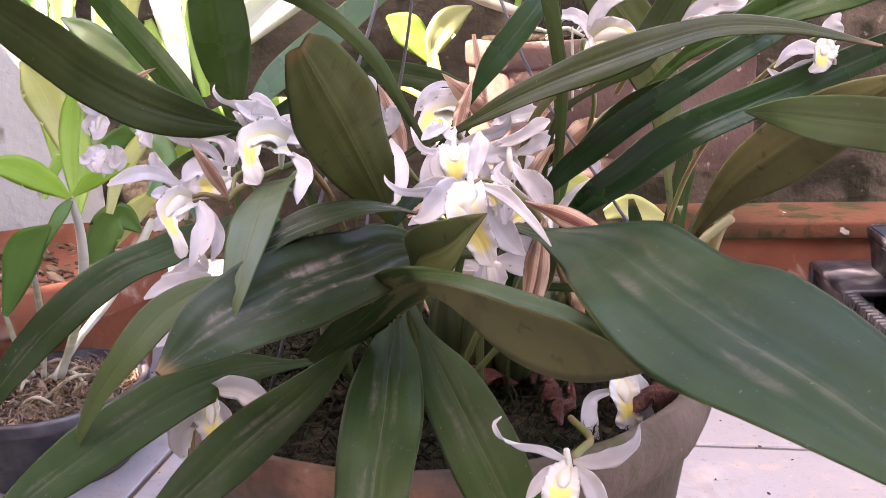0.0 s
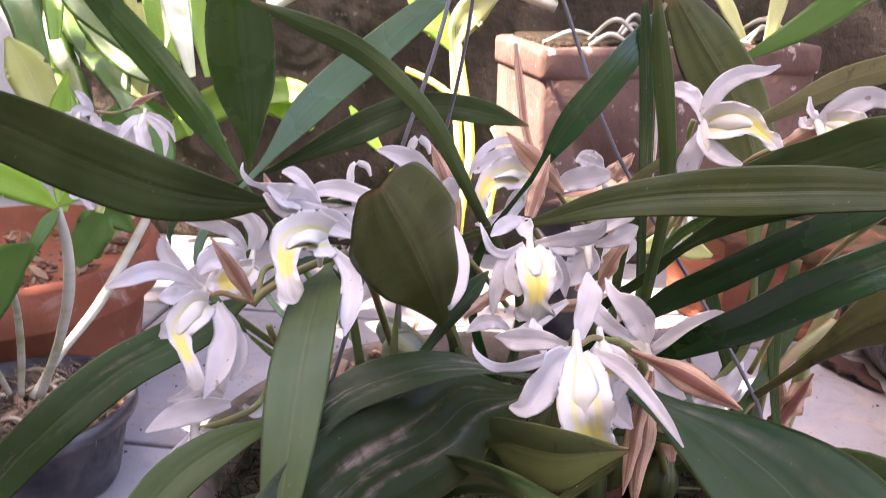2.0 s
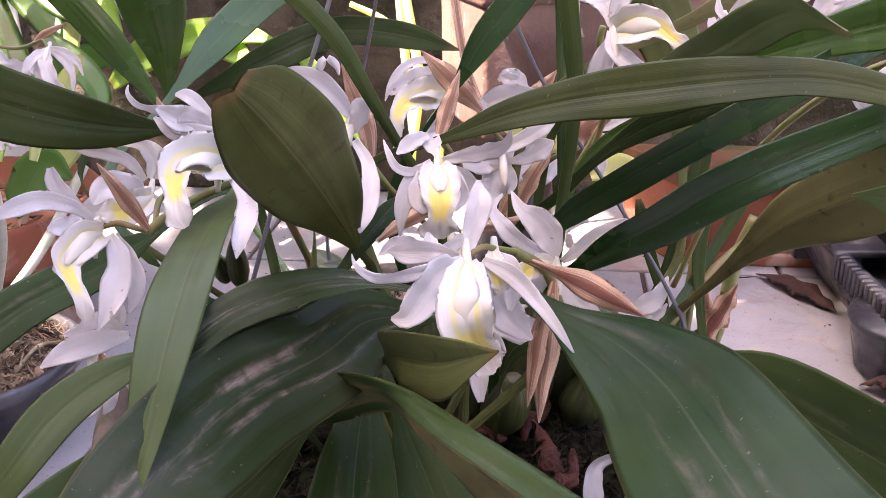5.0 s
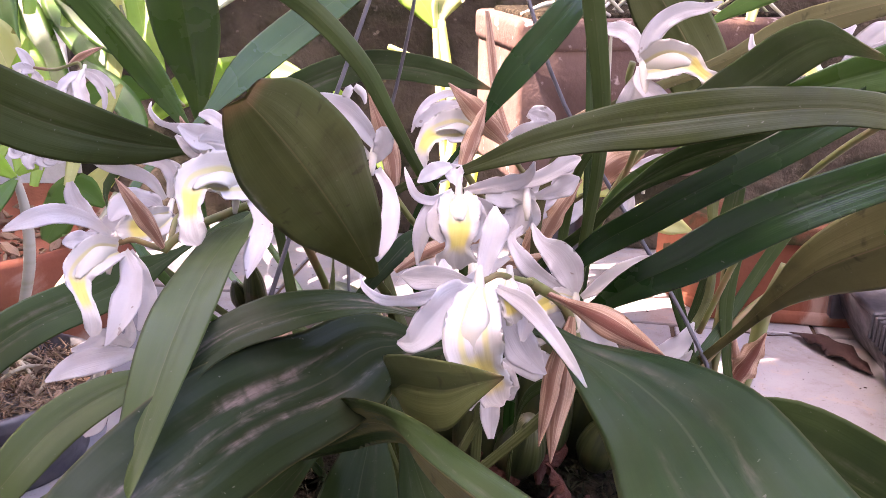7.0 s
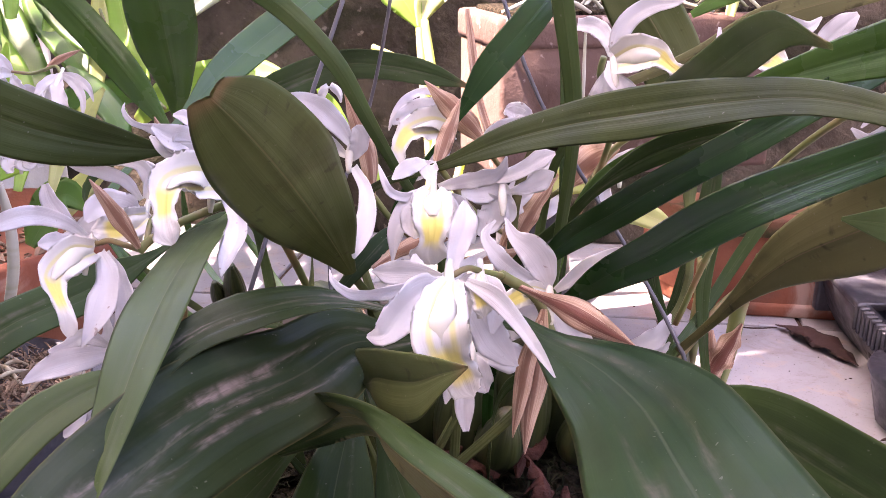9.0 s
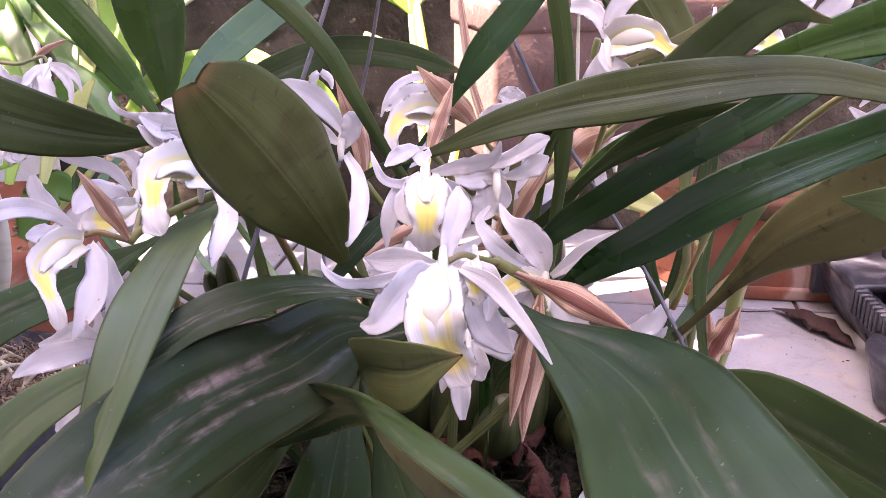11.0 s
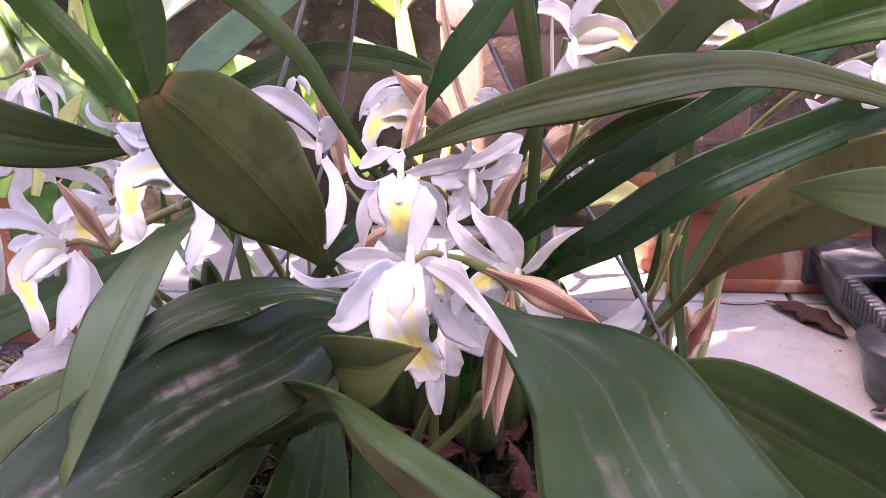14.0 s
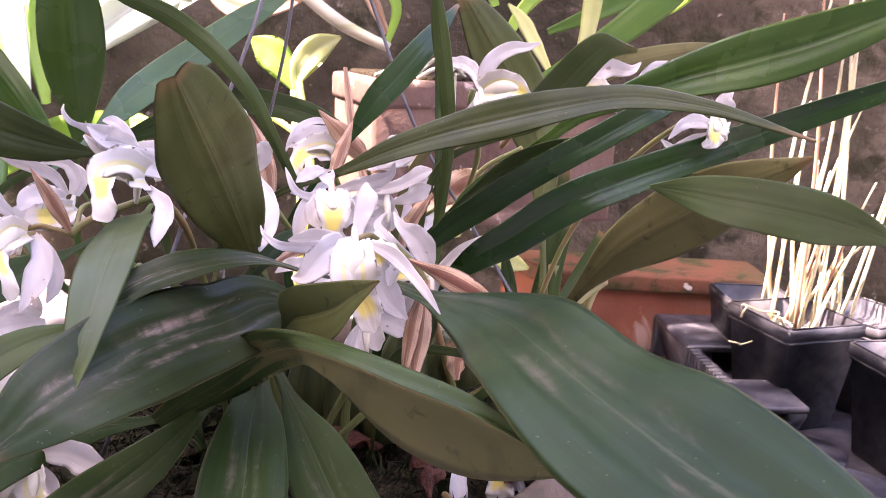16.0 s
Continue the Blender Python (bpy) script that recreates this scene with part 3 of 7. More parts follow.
# the long leaves of the flowering orchid
leaf([(0.0305, 0.4654, 0.2879), (0.0255, 0.4331, 0.3173), (0.0207, 0.3954, 0.3463), (0.0179, 0.365, 0.3657), (0.0174, 0.3424, 0.3769)], (0.0017, 0.0136, 0.0179, 0.0135, 0.0068), (-0.87, -0.25, -0.43), (-0.72, -0.3, -0.63), blunt=True, fold=.1)
leaf([(0.0664, 0.4612, 0.3327), (0.0843, 0.4446, 0.344), (0.1046, 0.4176, 0.3557), (0.1214, 0.3895, 0.3645), (0.1359, 0.3658, 0.3716), (0.1470, 0.3440, 0.3764), (0.1570, 0.3130, 0.3772), (0.1652, 0.2671, 0.3738)], (0.0008, 0.0056, 0.0074, 0.0076, 0.0064, 0.0046, 0.0024, 0.0003), (0.19, -0.4, -0.89), (-0.49, -0.34, -0.8), olive=True)
leaf([(0.1080, 0.4230, 0.2960), (0.1200, 0.4100, 0.3110), (0.1300, 0.4040, 0.3190), (0.1400, 0.3985, 0.3285), (0.1500, 0.3960, 0.3355), (0.1700, 0.3980, 0.3435), (0.1900, 0.4000, 0.3505), (0.2100, 0.4020, 0.3575), (0.2350, 0.4000, 0.3680), (0.2600, 0.3900, 0.3800), (0.2950, 0.3700, 0.3990)], (0.0025, 0.0060, 0.0072, 0.0076, 0.0074, 0.0068, 0.0064, 0.0060, 0.0052, 0.0040, 0.0005), (0.72, -0.20, -0.66), (0.42, -0.16, -0.89), gloss=True, fold=.24)
leaf([(0.1000, 0.4340, 0.3060), (0.1100, 0.4240, 0.3190), (0.1200, 0.4160, 0.3285), (0.1300, 0.4090, 0.3380), (0.1400, 0.4040, 0.3460), (0.1550, 0.4030, 0.3550), (0.1700, 0.4050, 0.3635), (0.1880, 0.4090, 0.3725), (0.2050, 0.4130, 0.3815), (0.2300, 0.4200, 0.3930)], (0.0025, 0.0048, 0.0054, 0.0055, 0.0054, 0.0052, 0.0050, 0.0046, 0.0038, 0.0006), (0.60, -0.10, -0.80), (0.50, -0.10, -0.86), gloss=True, fold=.26)
leaf([(0.1119, 0.4752, 0.3074), (0.123, 0.4653, 0.3234), (0.1358, 0.4545, 0.3366), (0.1513, 0.4378, 0.3478), (0.1692, 0.4201, 0.356)], (0.0011, 0.0021, 0.0044, 0.0044, 0.0007), (0.8, -0.06, -0.59), (0.24, -0.2, -0.95))
leaf([(0.1296, 0.4539, 0.3506), (0.138, 0.4264, 0.3622), (0.1398, 0.387, 0.3770), (0.1402, 0.3620, 0.3865), (0.1399, 0.3442, 0.3912), (0.1387, 0.3141, 0.3908)], (0.0023, 0.0062, 0.0064, 0.0058, 0.0044, 0.0010), (0.38, -0.26, -0.89), (0.52, -0.26, -0.81), pale=True)
leaf([(0.1500, 0.4480, 0.3500), (0.1610, 0.4300, 0.3640), (0.1752, 0.41, 0.3744), (0.1878, 0.389, 0.3830), (0.2008, 0.375, 0.3890), (0.2128, 0.362, 0.3950), (0.2269, 0.345, 0.4040), (0.2385, 0.33, 0.4120)], (0.0015, 0.0030, 0.0056, 0.0080, 0.0098, 0.0092, 0.0060, 0.0006), (0.4, -0.27, -0.88), (0.3, -0.3, -0.9), fresh=True, fold=.18)
leaf([(0.156, 0.4938, 0.2348), (0.1692, 0.4686, 0.2673), (0.1745, 0.4471, 0.2901), (0.1827, 0.4287, 0.3096), (0.1917, 0.4125, 0.3228), (0.2034, 0.3846, 0.3417), (0.2163, 0.3541, 0.3594)], (0.0017, 0.002, 0.0042, 0.0105, 0.0135, 0.0110, 0.0006), (-0.82, 0.24, 0.52), (-0.34, 0.36, 0.87), dry=True)
leaf([(0.1208, 0.4034, 0.2717), (0.1377, 0.3894, 0.2758), (0.1573, 0.3759, 0.2753), (0.1747, 0.3663, 0.2679), (0.1935, 0.358, 0.2585), (0.2113, 0.3491, 0.2471), (0.2256, 0.3386, 0.2316)], (0.0017, 0.0051, 0.0137, 0.0166, 0.0162, 0.0113, 0.0008), (0.09, -0.18, -0.98), (-0.69, 0.11, -0.71))
leaf([(0.0536, 0.3769, 0.3113), (0.038, 0.3709, 0.3168), (0.0211, 0.364, 0.3173), (0.0064, 0.3569, 0.3137), (-0.0017, 0.3448, 0.3103), (-0.0048, 0.332, 0.3042), (-0.0059, 0.3231, 0.294)], (0.002, 0.0068, 0.0073, 0.0065, 0.0053, 0.0037, 0.0006), (0, 0.67, 0.74), (-0.98, 0.18, -0.05), scar=True)
leaf([(-0.0143, 0.4567, 0.313), (-0.0120, 0.4250, 0.3170), (-0.0090, 0.3850, 0.3190), (-0.0060, 0.3500, 0.3160), (-0.0040, 0.3250, 0.3100), (-0.0030, 0.3060, 0.3030), (-0.0040, 0.2920, 0.2950)], (0.0020, 0.0084, 0.0094, 0.0082, 0.0060, 0.0034, 0.0004), (-0.95, 0.02, -0.2), (-0.98, 0.05, -0.15), pale=True)
leaf([(-0.0219, 0.3861, 0.2878), (-0.0337, 0.3728, 0.2876), (-0.0449, 0.3608, 0.2830), (-0.0540, 0.3460, 0.2735), (-0.0630, 0.3390, 0.2620), (-0.0690, 0.3350, 0.2510), (-0.0740, 0.3300, 0.2390)], (0.0021, 0.0057, 0.0068, 0.0060, 0.0044, 0.0026, 0.0004), (-0.53, 0.46, 0.71), (-0.75, 0.35, 0.45), pale=True)
leaf([(-0.0565, 0.4881, 0.286), (-0.0685, 0.4754, 0.2814), (-0.0797, 0.4583, 0.279), (-0.0909, 0.4363, 0.278), (-0.1050, 0.4180, 0.2690), (-0.1200, 0.4050, 0.2550), (-0.1310, 0.3920, 0.2410), (-0.1420, 0.3800, 0.2210)], (0.0025, 0.008, 0.0093, 0.0095, 0.0090, 0.0078, 0.0055, 0.0006), (-0.65, 0.38, 0.66), (-0.71, 0.3, 0.64))
leaf([(-0.0385, 0.4641, 0.3368), (-0.0481, 0.4543, 0.34), (-0.0585, 0.442, 0.3453), (-0.0694, 0.4264, 0.3535), (-0.0787, 0.4068, 0.3652), (-0.0804, 0.3767, 0.3792), (-0.0821, 0.3492, 0.3918), (-0.0815, 0.3215, 0.4032)], (0.0022, 0.0062, 0.0092, 0.0112, 0.0112, 0.0096, 0.0070, 0.0006), (-0.08, 0.38, 0.92), (0.37, 0.36, 0.86), olive=True)
leaf([(-0.1166, 0.7013, 0.2958), (-0.1344, 0.7004, 0.3252), (-0.147, 0.6878, 0.3512), (-0.1595, 0.6656, 0.38), (-0.1716, 0.6337, 0.4113), (-0.1843, 0.6194, 0.4323)], (0.0029, 0.0092, 0.0102, 0.0096, 0.0059, 0.0008), (-0.83, -0.22, -0.51), (-0.72, -0.29, -0.63), fresh=True)
leaf([(-0.0867, 0.6342, 0.313), (-0.0836, 0.626, 0.3346), (-0.08, 0.6086, 0.3603), (-0.0774, 0.5947, 0.3807), (-0.0723, 0.5731, 0.4093), (-0.0696, 0.5608, 0.4346)], (0.0018, 0.0083, 0.0157, 0.0172, 0.0125, 0.001), (0.97, 0.26, -0.04), (0.97, 0.23, 0.01), fresh=True)
leaf([(-0.0589, 0.5568, 0.3312), (-0.0468, 0.584, 0.3471), (-0.0323, 0.6106, 0.3608), (-0.0122, 0.6326, 0.3764), (0.0184, 0.6581, 0.4004), (0.0452, 0.6764, 0.4198)], (0.002, 0.0079, 0.0094, 0.0092, 0.0065, 0.0009), (0.71, 0.09, -0.69), (0.6, -0.04, -0.8), fresh=True)
leaf([(0.0440, 0.4980, 0.3240), (0.0340, 0.4900, 0.3460), (0.0260, 0.4900, 0.3615), (0.0130, 0.4950, 0.3760), (-0.0020, 0.5000, 0.3880), (-0.0080, 0.5000, 0.3920), (-0.0290, 0.5000, 0.4010), (-0.0480, 0.5000, 0.4090)], (0.0014, 0.0030, 0.0036, 0.0042, 0.0045, 0.0045, 0.0038, 0.0005), (-0.81, -0.21, -0.55), (-0.30, -0.2, -0.93), pale=True)
leaf([(-0.0546, 0.576, 0.3249), (-0.0367, 0.5847, 0.3328), (-0.0183, 0.5934, 0.3407), (0.0019, 0.6122, 0.3469), (0.0283, 0.6489, 0.343), (0.0528, 0.6734, 0.3346), (0.0757, 0.6869, 0.3253)], (0.0016, 0.0055, 0.0083, 0.0086, 0.0081, 0.0066, 0.0007), (0.37, 0.07, -0.92), (-0.38, 0, -0.93))
leaf([(0.072, 0.5227, 0.3412), (0.0818, 0.5251, 0.3563), (0.0956, 0.5322, 0.3719), (0.1084, 0.5398, 0.3864), (0.1261, 0.5582, 0.4067)], (0.0024, 0.0063, 0.0072, 0.0062, 0.001), (0.82, 0.13, -0.55), (0.76, -0.01, -0.65), gloss=True)
leaf([(0.1089, 0.4608, 0.312), (0.1108, 0.4579, 0.3338), (0.1109, 0.4575, 0.3539), (0.1082, 0.4557, 0.3732), (0.1052, 0.4567, 0.3914), (0.1006, 0.455, 0.4174)], (0.0016, 0.0024, 0.0031, 0.0034, 0.0037, 0.0011), (-1, 0.03, 0.09), (-0.98, -0.07, -0.18), pale=True)
leaf([(0.1153, 0.5166, 0.3192), (0.1161, 0.5252, 0.3439), (0.1161, 0.5331, 0.3663), (0.1156, 0.5401, 0.3865), (0.1144, 0.5495, 0.4134)], (0.002, 0.003, 0.0032, 0.0031, 0.001), (0.97, 0.21, -0.1), (1, 0.05, 0.03))
leaf([(0.1813, 0.5644, 0.2975), (0.1823, 0.5724, 0.3204), (0.1762, 0.5748, 0.3428), (0.1634, 0.572, 0.3664), (0.1479, 0.5682, 0.3876), (0.1284, 0.5607, 0.4136)], (0.0038, 0.0097, 0.0148, 0.016, 0.015, 0.0048), (-1, -0.02, 0.05), (-0.76, -0.17, -0.62))
leaf([(0.1696, 0.5141, 0.3671), (0.1918, 0.5186, 0.3775), (0.2141, 0.5217, 0.3841), (0.2409, 0.5248, 0.3901), (0.2722, 0.5272, 0.3936)], (0.0032, 0.0059, 0.0058, 0.0044, 0.0007), (-0.42, 0, 0.91), (-0.12, 0.13, 0.98), dry=True)
folded_leaf([(-.0018, .4051, .2435), (.0246, .3824, .2695), (.045, .350, .2935), (.0609, .3100, .3070), (.078, .2870, .3085), (.095, .266, .3090), (.111, .248, .3055)], (.004, .008, .008, .010, .0235, .021, .001), (.004, .009, .009, .008, .0085, .006, .0008), ((.70, .05, -.70), (.05, .40, -.91)), ((-.72, -.04, .69), (.45, .80, .25)), .50)
leaf([(0.0362, 0.4115, 0.2602), (0.0355, 0.3737, 0.2556), (0.0361, 0.341, 0.2501), (0.0355, 0.3133, 0.2438), (0.034, 0.2937, 0.2299), (0.0328, 0.2821, 0.2185)], (0.0034, 0.0114, 0.014, 0.0133, 0.0088, 0.0007), (-0.99, 0, 0.14), (-0.99, 0.1, 0))
leaf([(0.0471, 0.4051, 0.2546), (0.0569, 0.3772, 0.2462), (0.0665, 0.3494, 0.2383), (0.0748, 0.3268, 0.2306), (0.083, 0.3082, 0.2187), (0.0884, 0.2991, 0.2041)], (0.0029, 0.0107, 0.0133, 0.0129, 0.0086, 0.0007), (-0.85, -0.15, -0.5), (-0.93, 0.04, -0.37))
leaf([(0.0168, 0.398, 0.2522), (0.0015, 0.379, 0.2424), (-0.0167, 0.3648, 0.2317), (-0.0332, 0.3459, 0.2225), (-0.0489, 0.3316, 0.2109), (-0.0634, 0.3231, 0.2011)], (0.0024, 0.0079, 0.0108, 0.0104, 0.0063, 0.0008), (-0.77, 0.33, 0.55), (-0.67, 0.43, 0.61))
leaf([(-0.0131, 0.4277, 0.2329), (-0.0308, 0.4033, 0.2413), (-0.0467, 0.3776, 0.2446), (-0.0595, 0.3508, 0.2438), (-0.0712, 0.3236, 0.2411), (-0.082, 0.301, 0.2363), (-0.0891, 0.2887, 0.2306)], (0.0016, 0.0074, 0.0106, 0.0112, 0.0092, 0.0049, 0.0006), (-0.24, 0.47, 0.85), (-0.84, 0.27, 0.47))
leaf([(0.0261, 0.4586, 0.284), (0.0340, 0.4690, 0.2915), (0.0420, 0.4820, 0.2975), (0.0480, 0.4940, 0.3000)], (0.0017, 0.0036, 0.0036, 0.0006), (0.65, 0, -0.76), (0.76, -0.03, -0.65))
leaf([(0.0480, 0.3640, 0.2960), (0.0510, 0.3530, 0.3030), (0.0560, 0.3430, 0.3075), (0.0620, 0.3320, 0.3130), (0.0690, 0.3190, 0.3220), (0.0740, 0.3105, 0.3278)], (0.0030, 0.0085, 0.0100, 0.0088, 0.0040, 0.0004), (0.35, -0.25, -0.90), (0.35, -0.45, -0.80), under=True, fold=.3)
leaf([(0.1747, 0.4938, 0.2481), (0.1743, 0.5001, 0.266), (0.1774, 0.5065, 0.284), (0.1841, 0.5131, 0.302)], (0.0014, 0.0031, 0.0029, 0.0024), (1, 0.04, 0.01), (0.94, -0.08, -0.32))
leaf([(0.1592, 0.4826, 0.2479), (0.177, 0.5032, 0.2595), (0.1926, 0.5157, 0.2784), (0.2044, 0.5218, 0.2947)], (0.0014, 0.0024, 0.0029, 0.0034), (0.73, -0.28, -0.63), (0.83, -0.16, -0.54))
leaf([(0.1643, 0.5477, 0.2515), (0.1613, 0.552, 0.2642), (0.1597, 0.5555, 0.2743)], (0.0032, 0.0038, 0.0016), (0.98, 0.1, 0.2), (0.99, 0.08, 0.13))
leaf([(0.1828, 0.5578, 0.264), (0.1873, 0.5603, 0.2767), (0.1916, 0.5644, 0.2957), (0.1943, 0.5702, 0.3207)], (0.0032, 0.0045, 0.0045, 0.0032), (0.94, -0.2, -0.29), (0.99, -0.15, -0.07))
leaf([(0.052, 0.398, 0.292), (0.041, 0.386, 0.297), (0.029, 0.362, 0.2985), (0.014, 0.346, 0.2975), (0.004, 0.32, 0.2995), (-0.004, 0.288, 0.302), (-0.009, 0.258, 0.303)], (0.005, 0.0115, 0.0150, 0.0162, 0.0156, 0.0112, 0.001), (-0.30, 0.49, 0.80), (-0.81, 0.15, 0.57), scar=True)
leaf([(0.0965, 0.3720, 0.3045), (0.1045, 0.3520, 0.3085), (0.1115, 0.326, 0.312), (0.1133, 0.29, 0.317), (0.1150, 0.255, 0.321), (0.1185, 0.22, 0.3245), (0.125, 0.185, 0.327), (0.131, 0.148, 0.327)], (0.0055, 0.0120, 0.0160, 0.0184, 0.0192, 0.0180, 0.0140, 0.001), (-0.94, 0, -0.33), (-0.94, 0, -0.33), scuff=True, fold=.06)
leaf([(0.156, 0.338, 0.351), (0.166, 0.338, 0.35), (0.18, 0.341, 0.3475), (0.2, 0.347, 0.344), (0.225, 0.352, 0.339), (0.255, 0.356, 0.331)], (0.0005, 0.0042, 0.0073, 0.0088, 0.0081, 0.001), (-0.1, 0.02, -0.99), (-0.26, 0.02, -0.97), pale=True, root=False)

# its flowers
f = flower((0.062, 0.4554, 0.3256))
sepal(f, [(0.062, 0.4558, 0.3268), (0.0605, 0.4629, 0.329), (0.0591, 0.4678, 0.3311), (0.0585, 0.4682, 0.3323)], (0.001, 0.0037, 0.0021, 0.0004), (0.96, 0.11, 0.27), (0.88, 0.18, 0.43))
petal(f, [(0.064, 0.4555, 0.3257), (0.0734, 0.4507, 0.3292), (0.0819, 0.4459, 0.3327), (0.0861, 0.4429, 0.3359), (0.0873, 0.4423, 0.34)], (0.0012, 0.0029, 0.0033, 0.0019, 0.0004), (0.24, -0.23, -0.94), (0.95, 0, -0.3))
petal(f, [(0.0596, 0.4553, 0.3256), (0.0529, 0.4481, 0.3238), (0.0473, 0.4447, 0.3269), (0.0446, 0.4465, 0.3323), (0.0432, 0.4496, 0.3353)], (0.001, 0.0018, 0.0016, 0.001, 0.0002), (-0.54, 0.3, 0.78), (0.95, 0.2, 0.24))
sepal(f, [(0.0592, 0.455, 0.3248), (0.0531, 0.4459, 0.3206), (0.0496, 0.44, 0.3132), (0.0484, 0.4376, 0.3037)], (0.0012, 0.0038, 0.003, 0.0004), (-0.8, 0.28, 0.54), (-0.98, 0.2, 0.08))
sepal(f, [(0.0648, 0.457, 0.3238), (0.0722, 0.4593, 0.3176), (0.0753, 0.4594, 0.3116), (0.0767, 0.4587, 0.3032)], (0.0012, 0.0033, 0.0031, 0.0004), (-0.62, -0.11, -0.78), (-0.98, 0.1, -0.18))
petal(f, [(0.0587, 0.465, 0.3324), (0.0538, 0.4604, 0.3318), (0.0499, 0.4574, 0.33), (0.0475, 0.4547, 0.3286)], (0.0012, 0.0031, 0.0026, 0.0006), (-0.41, 0.32, 0.85), (-0.69, 0.27, 0.68))
sepal(f, [(0.0597, 0.4479, 0.3261), (0.0562, 0.4391, 0.3226), (0.0554, 0.4343, 0.3181), (0.0577, 0.4311, 0.3147)], (0.0016, 0.0033, 0.0037, 0.0012), (-0.91, 0.23, 0.33), (-0.82, 0.03, -0.57))
sepal(f, [(0.0642, 0.4481, 0.3261), (0.0682, 0.4396, 0.3227), (0.0694, 0.4358, 0.3179), (0.0674, 0.4324, 0.3145)], (0.0016, 0.0033, 0.0037, 0.0012), (-0.74, -0.08, -0.67), (-0.92, 0.31, 0.22))
lip(f, [(0.0621, 0.4509, 0.3248), (0.0625, 0.4335, 0.3236), (0.0628, 0.4267, 0.3195), (0.0625, 0.4253, 0.3153), (0.0622, 0.4258, 0.3108), (0.0622, 0.4275, 0.3066)], (0.0032, 0.0075, 0.0063, 0.0041, 0.0074, 0.0015), (-1, -0.02, -0.01), (-1, -0.04, -0.02))
f = flower((0.0693, 0.3667, 0.3258))
sepal(f, [(0.0696, 0.3685, 0.3251), (0.0713, 0.3729, 0.3314), (0.0732, 0.3771, 0.3371), (0.0732, 0.3829, 0.3415)], (0.0012, 0.003, 0.0036, 0.0005), (0.96, 0.04, -0.27), (1, 0.06, -0.08))
petal(f, [(0.0679, 0.3664, 0.3251), (0.0597, 0.3597, 0.3252), (0.0509, 0.3534, 0.3261), (0.0444, 0.3496, 0.3282), (0.0412, 0.3504, 0.3307), (0.0403, 0.3531, 0.3324)], (0.0009, 0.0017, 0.0019, 0.0012, 0.0007, 0.0001), (-0.25, 0.33, 0.91), (0.96, 0.16, 0.24))
sepal(f, [(0.0679, 0.3652, 0.3248), (0.0613, 0.3535, 0.3255), (0.0569, 0.346, 0.3227), (0.0535, 0.3426, 0.3193), (0.0501, 0.3444, 0.3187)], (0.0012, 0.0048, 0.0047, 0.0027, 0.0005), (-0.58, 0.37, 0.73), (0.13, 0.55, 0.83))
petal(f, [(0.074, 0.3664, 0.3245), (0.0805, 0.3626, 0.3222), (0.0875, 0.3557, 0.3169), (0.0921, 0.35, 0.3121), (0.0964, 0.346, 0.3063)], (0.0012, 0.0026, 0.002, 0.0014, 0.0001), (-0.46, -0.31, -0.83), (-0.85, -0.2, -0.49))
sepal(f, [(0.0727, 0.3698, 0.3223), (0.0776, 0.3728, 0.3121), (0.0826, 0.3738, 0.3025), (0.0884, 0.3748, 0.2957)], (0.0012, 0.0046, 0.0047, 0.0005), (-0.9, -0.03, -0.44), (-0.75, -0.07, -0.66))
petal(f, [(0.0674, 0.3703, 0.3243), (0.0606, 0.3742, 0.3239), (0.0535, 0.3776, 0.3224), (0.0474, 0.3822, 0.3211)], (0.0009, 0.003, 0.0034, 0.0003), (0.14, 0.34, 0.93), (0.07, 0.35, 0.94))
petal(f, [(0.0616, 0.3772, 0.3181), (0.0601, 0.383, 0.3197), (0.0594, 0.3887, 0.3209), (0.0588, 0.3915, 0.3229)], (0.0009, 0.0022, 0.0021, 0.0005), (0.95, 0.17, 0.25), (0.98, 0.14, 0.1))
lip(f, [(0.0696, 0.3624, 0.3256), (0.0685, 0.3435, 0.3263), (0.0682, 0.3356, 0.3221), (0.0698, 0.3369, 0.3165), (0.0724, 0.3404, 0.311), (0.0743, 0.3454, 0.304), (0.0759, 0.3494, 0.3)], (0.0023, 0.0061, 0.0072, 0.0052, 0.0048, 0.0036, 0.0006), (-0.99, 0.06, 0.14), (-0.77, -0.28, -0.58))
f = flower((0.0776, 0.3771, 0.3221))
sepal(f, [(0.078, 0.3759, 0.3218), (0.0811, 0.3703, 0.3204), (0.0819, 0.3657, 0.3165), (0.0808, 0.3627, 0.3112)], (0.0012, 0.0033, 0.0034, 0.0007), (-0.65, -0.18, -0.74), (-0.98, 0.2, 0.09))
petal(f, [(0.0765, 0.3768, 0.3214), (0.0745, 0.3697, 0.3194), (0.0735, 0.366, 0.3153), (0.0739, 0.3646, 0.3111)], (0.0009, 0.0021, 0.0021, 0.0004), (-0.94, 0.2, 0.27), (-0.98, 0.12, -0.13))
lip(f, [(0.077, 0.3734, 0.3236), (0.0771, 0.3666, 0.3224), (0.0776, 0.3636, 0.32), (0.0783, 0.363, 0.3181), (0.0786, 0.3633, 0.316)], (0.0015, 0.0029, 0.0022, 0.0026, 0.0007), (-0.99, 0, -0.12), (-0.98, 0, -0.18))
f = flower((0.088, 0.4891, 0.3164))
petal(f, [(0.0813, 0.49, 0.3197), (0.0899, 0.4878, 0.3214), (0.0984, 0.4875, 0.3257), (0.1038, 0.4888, 0.3288), (0.1084, 0.4895, 0.3303)], (0.0018, 0.0029, 0.0033, 0.0037, 0.0007), (0.1, -0.32, -0.94), (0.34, -0.3, -0.89))
